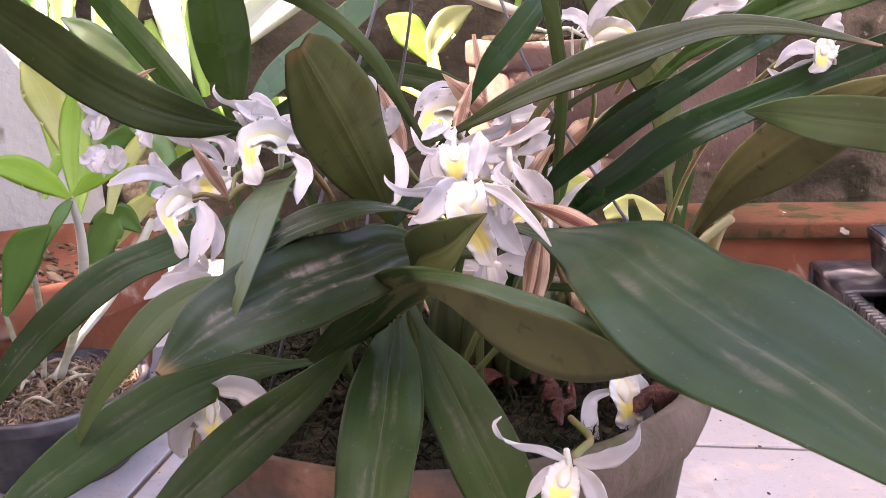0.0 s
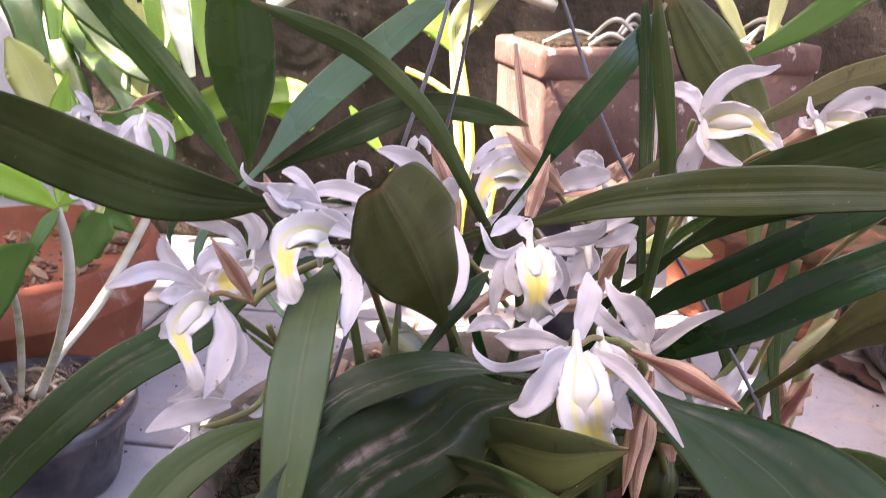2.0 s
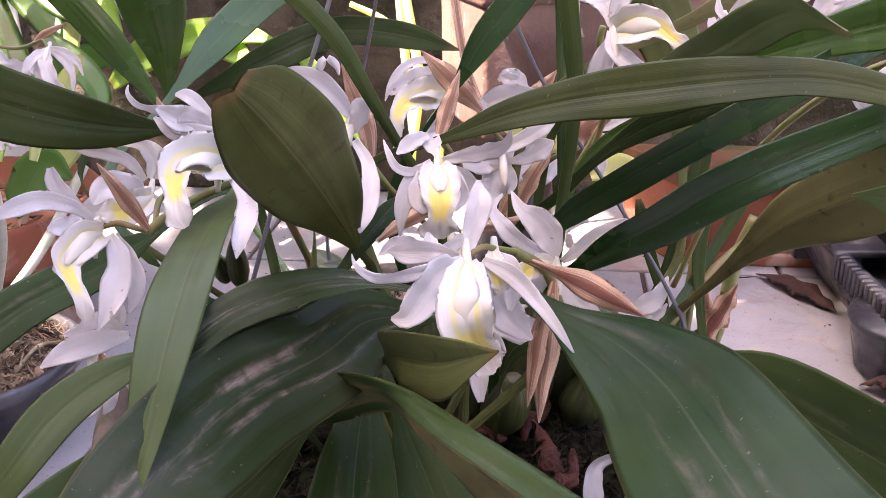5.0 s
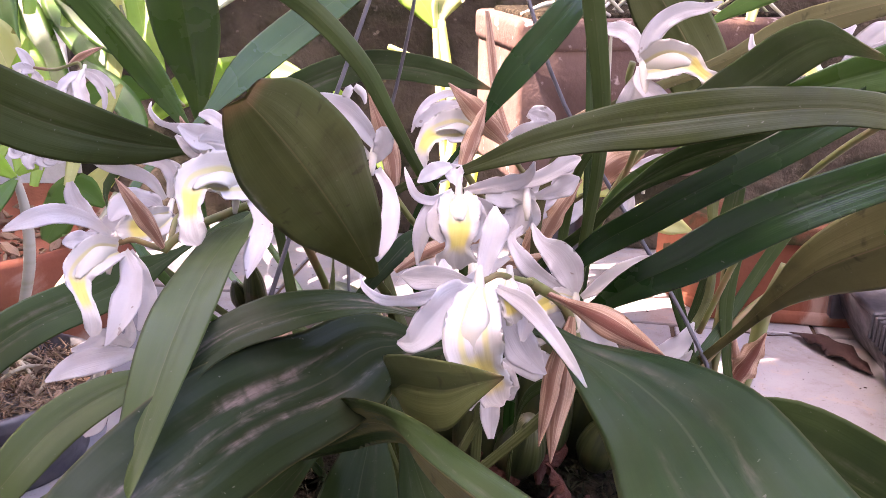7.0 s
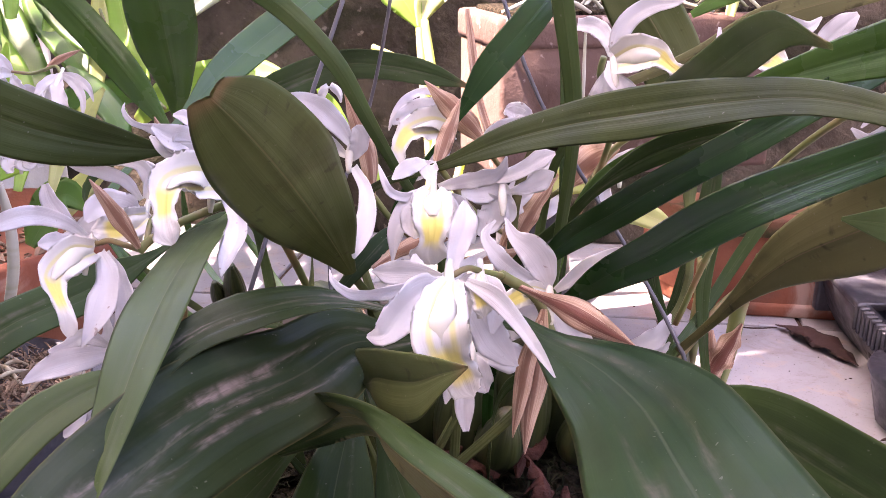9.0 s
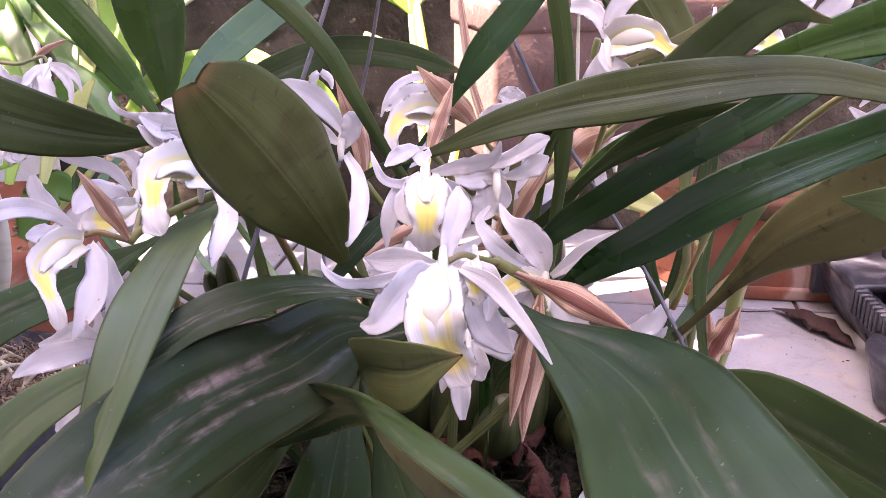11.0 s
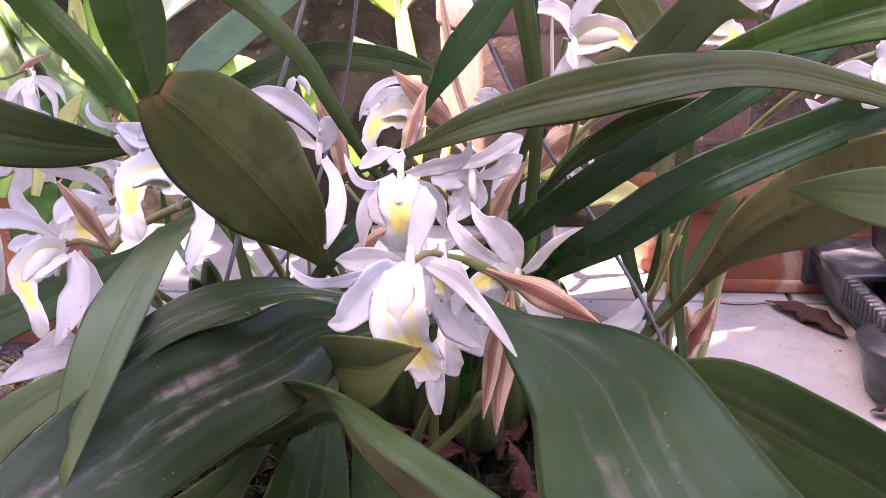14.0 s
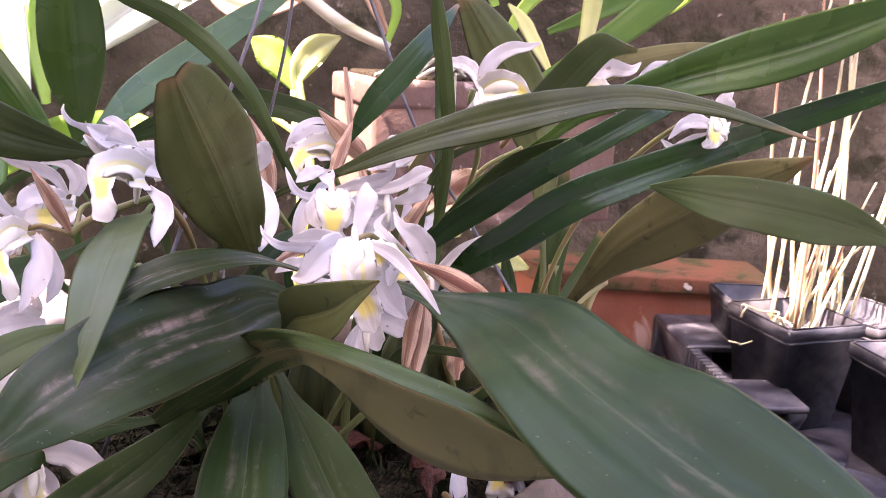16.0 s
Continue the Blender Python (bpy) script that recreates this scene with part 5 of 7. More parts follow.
sepal(f, [(0.1074, 0.5705, 0.3227), (0.0962, 0.564, 0.3233), (0.0868, 0.5588, 0.3215), (0.0815, 0.5557, 0.3194)], (0.0027, 0.0054, 0.0048, 0.0016), (-0.17, 0.37, 0.91), (-0.51, 0.34, 0.79))
petal(f, [(0.1084, 0.5455, 0.3118), (0.1042, 0.539, 0.3087), (0.0963, 0.5324, 0.3058), (0.09, 0.529, 0.3028)], (0.0013, 0.003, 0.0028, 0.0005), (-0.77, 0.2, 0.61), (-0.53, 0.26, 0.8))
petal(f, [(0.118, 0.541, 0.3131), (0.1123, 0.5366, 0.3162), (0.1058, 0.5314, 0.314), (0.0984, 0.5259, 0.3051)], (0.0013, 0.0025, 0.003, 0.001), (0.28, 0.27, 0.92), (-0.81, 0.17, 0.56))
sepal(f, [(0.119, 0.5413, 0.2986), (0.111, 0.535, 0.2936), (0.1045, 0.5306, 0.2908), (0.0981, 0.5286, 0.2887)], (0.0021, 0.0036, 0.003, 0.0005), (-0.64, 0.24, 0.73), (-0.39, 0.29, 0.87))
petal(f, [(0.0815, 0.5016, 0.3104), (0.0875, 0.5023, 0.3055), (0.0946, 0.5058, 0.3058), (0.1021, 0.5121, 0.3078)], (0.0018, 0.006, 0.0052, 0.0014), (-0.61, -0.19, -0.77), (0.42, -0.22, -0.88))
f = flower((0.143, 0.5469, 0.3122))
sepal(f, [(0.1366, 0.5467, 0.3121), (0.1439, 0.5457, 0.3146), (0.1511, 0.5449, 0.3175), (0.1572, 0.5439, 0.3171)], (0.0015, 0.0028, 0.0025, 0.0005), (0.27, -0.31, -0.91), (-0.12, -0.33, -0.94))
petal(f, [(0.1354, 0.5458, 0.3096), (0.1415, 0.5434, 0.3083), (0.1487, 0.5426, 0.3113), (0.1537, 0.5439, 0.3144)], (0.0013, 0.0023, 0.002, 0.0005), (-0.32, -0.31, -0.89), (0.56, -0.25, -0.79))
sepal(f, [(0.1318, 0.5422, 0.2999), (0.1356, 0.5428, 0.3012), (0.1375, 0.5408, 0.2951), (0.1371, 0.5392, 0.2908)], (0.0013, 0.0031, 0.0026, 0.0005), (0.34, -0.3, -0.89), (-1, 0, 0.09))
f = flower((0.0671, 0.5013, 0.2806))
sepal(f, [(0.0821, 0.4936, 0.2875), (0.0729, 0.4867, 0.2837), (0.064, 0.4798, 0.2801), (0.0552, 0.4737, 0.2787)], (0.0012, 0.0027, 0.0027, 0.0007), (-0.57, 0.34, 0.75), (-0.39, 0.37, 0.84))
petal(f, [(0.0555, 0.4658, 0.2865), (0.0493, 0.462, 0.2913), (0.0441, 0.4595, 0.291), (0.0391, 0.4564, 0.2887)], (0.0011, 0.003, 0.003, 0.0004), (0.39, 0.39, 0.83), (-0.56, 0.34, 0.76))
f = flower((0.0963, 0.302, 0.25))
petal(f, [(0.0955, 0.3023, 0.2512), (0.0885, 0.3003, 0.2562), (0.0807, 0.2978, 0.2597), (0.0757, 0.2965, 0.2631), (0.074, 0.2974, 0.2668), (0.0764, 0.2989, 0.2682)], (0.0009, 0.0017, 0.0015, 0.001, 0.0007, 0.0002), (0.51, 0.27, 0.82), (0.58, -0.22, -0.79))
petal(f, [(0.098, 0.3022, 0.2506), (0.1056, 0.3008, 0.2518), (0.1122, 0.2999, 0.2549), (0.1165, 0.3, 0.2585), (0.1178, 0.3013, 0.263)], (0.0009, 0.0029, 0.0027, 0.0014, 0.0002), (0.09, -0.28, -0.95), (0.96, -0.04, -0.28))
sepal(f, [(0.0954, 0.3018, 0.2496), (0.089, 0.2982, 0.2489), (0.0854, 0.2952, 0.246), (0.0826, 0.2931, 0.2426)], (0.001, 0.002, 0.002, 0.0003), (-0.3, 0.37, 0.88), (-0.82, 0.22, 0.52))
sepal(f, [(0.0988, 0.3018, 0.2489), (0.1025, 0.297, 0.2463), (0.1045, 0.2928, 0.2421), (0.1049, 0.2901, 0.2362)], (0.001, 0.0031, 0.003, 0.0003), (-0.71, -0.18, -0.68), (-0.99, 0.04, -0.09))
lip(f, [(0.0961, 0.2999, 0.2501), (0.0933, 0.2896, 0.251), (0.0918, 0.2827, 0.2488), (0.0922, 0.2792, 0.2437)], (0.0024, 0.0052, 0.0052, 0.0022), (-0.89, 0.27, 0.37), (-1, -0.05, -0.05))
f = flower((0.1365, 0.4367, 0.2168))
sepal(f, [(0.131, 0.4352, 0.212), (0.1197, 0.4279, 0.2102), (0.118, 0.4209, 0.2039), (0.1222, 0.415, 0.1934)], (0.0013, 0.0031, 0.0043, 0.0003), (-0.33, 0.29, 0.9), (-0.94, -0.12, -0.31))
petal(f, [(0.1429, 0.4362, 0.214), (0.1446, 0.431, 0.2064), (0.1476, 0.4263, 0.2002), (0.1505, 0.4248, 0.1943)], (0.0013, 0.0026, 0.0018, 0.0003), (-0.98, -0.07, -0.17), (-0.9, -0.15, -0.4))
sepal(f, [(0.1421, 0.4395, 0.2182), (0.1431, 0.4346, 0.2119), (0.1446, 0.4307, 0.2052), (0.1445, 0.4271, 0.1999)], (0.0016, 0.0047, 0.0036, 0.0008), (-0.99, -0.05, -0.12), (-1, -0.01, 0.03))
lip(f, [(0.1347, 0.4338, 0.2176), (0.1343, 0.4235, 0.2145), (0.1348, 0.4189, 0.209), (0.1351, 0.4175, 0.2042), (0.1351, 0.4176, 0.2008)], (0.0041, 0.0071, 0.0045, 0.0065, 0.0015), (-0.99, 0.06, -0.08), (-1, -0.03, -0.02))
f = flower((0.1425, 0.436, 0.2392))
sepal(f, [(0.1475, 0.4355, 0.2365), (0.1433, 0.4329, 0.2355), (0.139, 0.4307, 0.2354), (0.1352, 0.43, 0.2337)], (0.0013, 0.0041, 0.0036, 0.0008), (-0.37, 0.27, 0.89), (-0.44, 0.23, 0.87))
petal(f, [(0.1476, 0.4362, 0.239), (0.1385, 0.4354, 0.245), (0.1321, 0.4353, 0.2491), (0.1302, 0.4359, 0.2517)], (0.0013, 0.0031, 0.002, 0.0003), (0.52, 0.25, 0.82), (0.8, 0.19, 0.56))
f = flower((-0.059, 0.4242, 0.2611))
sepal(f, [(-0.0595, 0.4243, 0.2611), (-0.0616, 0.4175, 0.2577), (-0.0655, 0.4124, 0.2528), (-0.0691, 0.4096, 0.2507)], (0.001, 0.0029, 0.0033, 0.0006), (-0.94, 0.14, 0.32), (-0.67, 0.35, 0.65))
sepal(f, [(-0.059, 0.4242, 0.2611), (-0.0576, 0.4142, 0.2587), (-0.0584, 0.4101, 0.2543), (-0.062, 0.4086, 0.2501)], (0.001, 0.0032, 0.0037, 0.0006), (-0.99, -0.14, -0.03), (-0.77, 0.33, 0.54))
petal(f, [(-0.0582, 0.4241, 0.2611), (-0.0536, 0.4175, 0.2573), (-0.0532, 0.4133, 0.2528), (-0.0555, 0.411, 0.2496)], (0.001, 0.0027, 0.0025, 0.0004), (-0.8, -0.25, -0.54), (-0.86, 0.28, 0.43))
sepal(f, [(-0.0573, 0.4242, 0.2615), (-0.0502, 0.421, 0.2609), (-0.0461, 0.4172, 0.2584), (-0.0443, 0.4145, 0.2552)], (0.0011, 0.0025, 0.0025, 0.0004), (-0.25, -0.39, -0.89), (-0.9, -0.11, -0.42))
f = flower((-0.0398, 0.4713, 0.2478))
petal(f, [(-0.0378, 0.4719, 0.2497), (-0.0422, 0.4684, 0.2481), (-0.0485, 0.465, 0.2466), (-0.0525, 0.4656, 0.2492)], (0.0012, 0.0024, 0.0024, 0.0007), (-0.56, 0.38, 0.73), (0.55, 0.3, 0.78))
sepal(f, [(-0.0374, 0.4716, 0.249), (-0.0391, 0.4675, 0.2445), (-0.04, 0.4643, 0.2396), (-0.0411, 0.4627, 0.2358)], (0.0012, 0.0029, 0.0027, 0.0005), (-0.96, 0.18, 0.21), (-0.96, 0.19, 0.19))
f = flower((-0.0485, 0.3848, 0.2287))
sepal(f, [(-0.0406, 0.3882, 0.2400), (-0.0267, 0.3829, 0.2427), (-0.0169, 0.3784, 0.2400), (-0.0099, 0.3755, 0.2379)], (0.0018, 0.0055, 0.0048, 0.0007), (0.11, -0.21, -0.97), (-0.35, -0.21, -0.91))
sepal(f, [(-0.0421, 0.3878, 0.2385), (-0.0478, 0.3792, 0.2331), (-0.0498, 0.3729, 0.2250), (-0.0477, 0.3686, 0.2192)], (0.0018, 0.0055, 0.0051, 0.0016), (-0.8, 0.17, 0.57), (-0.96, -0.07, -0.29))
petal(f, [(-0.0407, 0.3874, 0.2370), (-0.0348, 0.3823, 0.2279), (-0.0354, 0.3771, 0.2190), (-0.0397, 0.3743, 0.2141)], (0.0018, 0.0047, 0.0039, 0.0007), (-0.86, -0.09, -0.49), (-0.8, 0.22, 0.56))
lip(f, [(-0.0399, 0.3847, 0.2367), (-0.0364, 0.3729, 0.2327), (-0.0330, 0.3687, 0.2267), (-0.0278, 0.3688, 0.2265)], (0.0029, 0.0062, 0.0040, 0.0014), (-0.96, -0.26, -0.09), (-0.04, -0.27, -0.96))
f = flower((-0.0518, 0.4081, 0.2798))
sepal(f, [(-0.041, 0.409, 0.2816), (-0.0504, 0.4044, 0.2814), (-0.0588, 0.4006, 0.28), (-0.0664, 0.3972, 0.2766)], (0.0015, 0.0043, 0.0039, 0.0005), (-0.22, 0.41, 0.88), (-0.52, 0.38, 0.76))
petal(f, [(-0.0439, 0.4115, 0.2834), (-0.051, 0.4119, 0.286), (-0.0571, 0.4108, 0.2829), (-0.0627, 0.4092, 0.2818)], (0.0012, 0.0029, 0.0022, 0.0007), (0.34, 0.45, 0.83), (-0.28, 0.43, 0.86))

# flower stalks and pseudobulbs
stalk((-0.0069, 0.4496, 0.3223), (-0.0191, 0.4456, 0.3184), (-0.0283, 0.4359, 0.3157), (-0.0349, 0.4311, 0.3117), (-0.0367, 0.4292, 0.3097), r=0.0016)
stalk((-0.0069, 0.4496, 0.3223), (-0.0019, 0.4754, 0.3047), (0.0001, 0.508, 0.2764), (0.0043, 0.5377, 0.2396), r=0.0018)
stalk((-0.0363, 0.4304, 0.3099), (-0.0428, 0.4317, 0.3113), (-0.0484, 0.4338, 0.3119), (-0.0536, 0.4333, 0.3109), r=0.0011)
stalk((-0.0349, 0.4311, 0.3117), (-0.0339, 0.442, 0.3187), (-0.03, 0.4456, 0.3194), r=0.0011)
stalk((-0.0366, 0.452, 0.2914), (-0.0378, 0.4684, 0.2664), (-0.044, 0.4632, 0.2533), (-0.0506, 0.443, 0.2559), (-0.0586, 0.4244, 0.2615), r=0.0014)
stalk((0.0353, 0.4998, 0.3099), (0.0409, 0.5021, 0.3008), (0.0485, 0.514, 0.2884), (0.0581, 0.5291, 0.2701), r=0.0014)
stalk((0.0842, 0.3878, 0.3179), (0.0781, 0.3786, 0.3227), (0.0733, 0.3711, 0.3261), (0.0699, 0.3676, 0.3254), r=0.0009)
stalk((0.0842, 0.3878, 0.3179), (0.0967, 0.4089, 0.3014), (0.1022, 0.4196, 0.2859), (0.116, 0.4482, 0.245), (0.1266, 0.4691, 0.2127), r=0.0017)
stalk((0.0632, 0.4755, 0.3284), (0.0675, 0.4929, 0.3172), (0.0833, 0.536, 0.2873), (0.1005, 0.5522, 0.2712), r=0.0014)
stalk((0.0816, 0.5575, 0.3185), (0.0944, 0.5627, 0.3017), (0.1098, 0.5501, 0.2944), (0.1176, 0.5421, 0.301), r=0.0013)
stalk((0.1234, 0.4778, 0.3687), (0.1227, 0.4803, 0.3623), (0.1252, 0.4829, 0.3558), (0.1293, 0.4879, 0.3421), (0.1285, 0.5004, 0.3235), (0.1190, 0.5013, 0.2992), r=0.0013)
stalk((0.1639, 0.4629, 0.3713), (0.1567, 0.4649, 0.3641), (0.1470, 0.4699, 0.3573), (0.1401, 0.4883, 0.3422), r=0.0014)
stalk((0.2070, 0.4110, 0.3690), (0.2020, 0.4260, 0.3630), (0.1880, 0.4480, 0.3430), (0.1720, 0.4700, 0.3080), (0.1600, 0.4850, 0.2600), r=0.0013)
stalk((0.1557, 0.5133, 0.3389), (0.1378, 0.5206, 0.3264), (0.124, 0.5227, 0.3031), r=0.0014)
stalk((0.0974, 0.3041, 0.2501), (0.1019, 0.3124, 0.2494), (0.107, 0.3314, 0.2421), (0.1045, 0.3698, 0.2313), r=0.0013)
stalk((-0.0469, 0.3849, 0.2337), (-0.0485, 0.3811, 0.2204), (-0.0479, 0.3774, 0.207), r=0.0012)
stalk((0.1348, 0.4347, 0.2172), (0.1325, 0.44, 0.2178), (0.1303, 0.4471, 0.2065), (0.1299, 0.4533, 0.1916), r=0.0016)
stalk((0.1697, 0.4995, 0.2193), (0.1721, 0.502, 0.2413), (0.175, 0.5047, 0.2641), (0.1757, 0.5075, 0.281), r=0.0032)
stalk((0.1863, 0.509, 0.2145), (0.1937, 0.5145, 0.2386), (0.1964, 0.5178, 0.2537), (0.2054, 0.5209, 0.2768), r=0.0036)
stalk((0.1584, 0.4893, 0.2367), (0.1698, 0.4956, 0.2476), (0.1869, 0.5054, 0.2615), (0.205, 0.5138, 0.2716), r=0.0026)
pseudobulb((-0.0069, 0.5153, 0.2311), (0.0263, 0.5079, 0.2469), 0.011)
pseudobulb((0.0027, 0.5589, 0.2322), (0.0207, 0.5358, 0.2343), 0.012)
pseudobulb((-0.0043, 0.5824, 0.2339), (0.0264, 0.5428, 0.2267), 0.009)
pseudobulb((-0.03, 0.5192, 0.251), (-0.0254, 0.4976, 0.2796), 0.005)
pseudobulb((-0.0364, 0.5193, 0.2521), (-0.0351, 0.5041, 0.2691), 0.004)
pseudobulb((0.1186, 0.4672, 0.2082), (0.1235, 0.4647, 0.2308), 0.009)
pseudobulb((-0.0141, 0.4305, 0.1691), (-0.0094, 0.4358, 0.1871), 0.016)
pseudobulb((0.1245, 0.4753, 0.2336), (0.1269, 0.4616, 0.2586), 0.012)
pseudobulb((-0.0011, 0.4592, 0.2323), (0.0175, 0.4563, 0.2559), 0.011)
pseudobulb((0.0351, 0.4633, 0.2413), (0.0315, 0.4603, 0.2683), 0.01)
pseudobulb((0.0857, 0.4591, 0.2116), (0.0906, 0.4482, 0.2392), 0.01)
pseudobulb((-0.0343, 0.4299, 0.17), (-0.0283, 0.4345, 0.1853), 0.014)
pseudobulb((0.1600, 0.4960, 0.205), (0.1680, 0.4985, 0.242), 0.008)

for foot, top, r in (((.072, .470, .205), (.078, .462, .262), .013), ((.094, .474, .205), (.099, .463, .268), .013), ((.055, .480, .205), (.056, .474, .256), .012), ((.112, .485, .205), (.118, .476, .255), .011), ((.030, .492, .205), (.028, .486, .262), .012), ((.085, .500, .205), (.088, .494, .270), .012)):
    pseudobulb(foot, top, r)

# dry bracts and sheaths
bract([(0.1084, 0.5536, 0.3254), (0.1114, 0.5553, 0.3298), (0.1147, 0.5567, 0.3335), (0.1179, 0.5581, 0.3372)], (0.0026, 0.0036, 0.0023, 0.0003), (0.84, -0.06, -0.55), (0.76, -0.09, -0.64))
bract([(0.0899, 0.4978, 0.2807), (0.0949, 0.4992, 0.2903), (0.1009, 0.5024, 0.3016), (0.106, 0.5053, 0.3093), (0.1111, 0.5087, 0.3152)], (0.0015, 0.0036, 0.0041, 0.0031, 0.0005), (0.88, 0.06, -0.47), (0.76, 0, -0.65))
bract([(0.0631, 0.476, 0.33), (0.0655, 0.4807, 0.337), (0.0687, 0.4866, 0.3445), (0.0713, 0.4922, 0.3511)], (0.0021, 0.0036, 0.0024, 0.0002), (0.96, -0.06, -0.28), (0.95, -0.07, -0.32))
bract([(0.0818, 0.5303, 0.3256), (0.0737, 0.5289, 0.3347), (0.0648, 0.5316, 0.3431), (0.0553, 0.5362, 0.3514)], (0.0017, 0.0053, 0.0046, 0.0002), (0.7, 0.24, 0.67), (0.7, 0.25, 0.66))
bract([(0.0337, 0.5098, 0.3083), (0.0321, 0.5148, 0.3228), (0.027, 0.5197, 0.3373), (0.022, 0.5234, 0.3485)], (0.0019, 0.0043, 0.0038, 0.0002), (0.99, 0.07, 0.08), (0.92, 0.16, 0.36))
bract([(0.0853, 0.3967, 0.313), (0.0946, 0.3919, 0.3104), (0.1041, 0.3879, 0.3071), (0.1135, 0.3836, 0.3031), (0.1221, 0.3806, 0.2995)], (0.0007, 0.0014, 0.0042, 0.0036, 0.0002), (-0.34, -0.16, -0.93), (-0.42, -0.13, -0.9), RED_BRACT)
bract([(0.0974, 0.3961, 0.3041), (0.0954, 0.3904, 0.2939), (0.0938, 0.3847, 0.2838), (0.0923, 0.3804, 0.2749), (0.0914, 0.3763, 0.2661)], (0.001, 0.004, 0.0044, 0.0026, 0.0002), (-0.99, 0.11, 0.12), (-0.99, 0.09, 0.05))
bract([(0.0958, 0.3913, 0.3026), (0.0917, 0.3841, 0.2914), (0.0899, 0.3799, 0.2826), (0.0877, 0.376, 0.2718)], (0.001, 0.0029, 0.0024, 0.0002), (-0.96, 0.16, 0.25), (-0.98, 0.12, 0.15))
bract([(-0.036, 0.4286, 0.3109), (-0.0396, 0.4262, 0.3196), (-0.0439, 0.425, 0.3285), (-0.0485, 0.4253, 0.3359)], (0.0009, 0.0029, 0.0023, 0.0002), (0.83, 0.34, 0.44), (0.81, 0.32, 0.5))
bract([(-0.0311, 0.4542, 0.338), (-0.0332, 0.4554, 0.3417), (-0.0353, 0.457, 0.3464), (-0.0368, 0.4582, 0.3501)], (0.0016, 0.0024, 0.0016, 0.0002), (0.88, 0.28, 0.4), (0.93, 0.24, 0.29))
bract([(0.1176, 0.5324, 0.3037), (0.1259, 0.5341, 0.3137), (0.1341, 0.5344, 0.3197), (0.1413, 0.5345, 0.3223)], (0.0021, 0.0072, 0.0061, 0.0008), (0.77, 0.01, -0.63), (0.35, -0.11, -0.93))
bract([(0.0907, 0.5231, 0.2798), (0.0977, 0.5246, 0.2926), (0.1059, 0.5275, 0.3061), (0.1143, 0.5287, 0.3116)], (0.0021, 0.0062, 0.0056, 0.001), (0.87, 0.06, -0.48), (0.55, -0.07, -0.83))
bract([(0.1218, 0.5849, 0.332), (0.1164, 0.5828, 0.3267), (0.111, 0.5813, 0.3227), (0.107, 0.5797, 0.3188)], (0.0003, 0.0028, 0.0033, 0.0011), (-0.72, 0.3, 0.62), (-0.72, 0.3, 0.62))
bract([(0.1504, 0.4619, 0.3616), (0.1573, 0.4607, 0.3658), (0.1643, 0.4603, 0.3694), (0.1722, 0.4596, 0.3722)], (0.0010, 0.0032, 0.0031, 0.0005), (0.5, -0.1, -0.86), (0.33, -0.11, -0.94))
bract([(0.0382, 0.4666, 0.2904), (0.0471, 0.4783, 0.2928), (0.0591, 0.4852, 0.2959), (0.0703, 0.4907, 0.2955)], (0.0009, 0.0029, 0.0032, 0.0014), (0.46, -0.17, -0.87), (0.05, -0.17, -0.98))
bract([(0.0729, 0.4921, 0.2841), (0.089, 0.4934, 0.286), (0.1005, 0.4944, 0.2877), (0.1074, 0.495, 0.2888)], (0.0019, 0.0028, 0.0019, 0.0005), (0.13, -0.13, -0.98), (0.18, -0.13, -0.98))
bract([(0.1755, 0.4908, 0.2243), (0.1798, 0.49, 0.2365), (0.1839, 0.4885, 0.247), (0.1881, 0.4876, 0.2591)], (0.002, 0.0063, 0.0053, 0.0005), (0.94, -0.05, -0.33), (0.94, -0.05, -0.33), RED_BRACT)
bract([(0.1782, 0.4955, 0.2526), (0.1785, 0.4916, 0.2414), (0.1769, 0.4902, 0.2314), (0.1767, 0.4905, 0.2232)], (0.0012, 0.0028, 0.0028, 0.0014), (-1, 0.05, -0.04), (-0.99, 0.11, 0.02))
bract([(-0.0442, 0.4279, 0.2946), (-0.0427, 0.4245, 0.2909), (-0.0422, 0.423, 0.2864)], (0.0008, 0.0011, 0.0002), (-0.96, -0.17, -0.22), (-0.99, -0.07, -0.09))
bract([(0.116, 0.4279, 0.2513), (0.1161, 0.4284, 0.2604), (0.1199, 0.4292, 0.2665), (0.1242, 0.4298, 0.2714)], (0.0016, 0.0052, 0.0068, 0.0021), (0.97, 0.22, -0.02), (0.75, 0.04, -0.66))
bract([(-0.059, 0.4242, 0.2611), (-0.0592, 0.4257, 0.2643), (-0.0593, 0.427, 0.2672)], (0.0011, 0.0015, 0.0011), (0.99, -0.07, 0.08), (0.99, -0.07, 0.08))

def strap(plant, material, points, half, side0, side1):
    """A plain leaf of one of the plants at the back."""
    global count
    count += 1
    pts = [Vector(p) - plant.location for p in points]
    return part("leaf", blade(pts, half, side0, side1, 20, 6, .0008, fold=.18, wave=.08, seed=count), material, plant)


def cane(plant, material, points, radii):
    pts = [Vector(p) - plant.location for p in points]
    return part("cane", tube(pts, radii, 26, 10), material, plant)


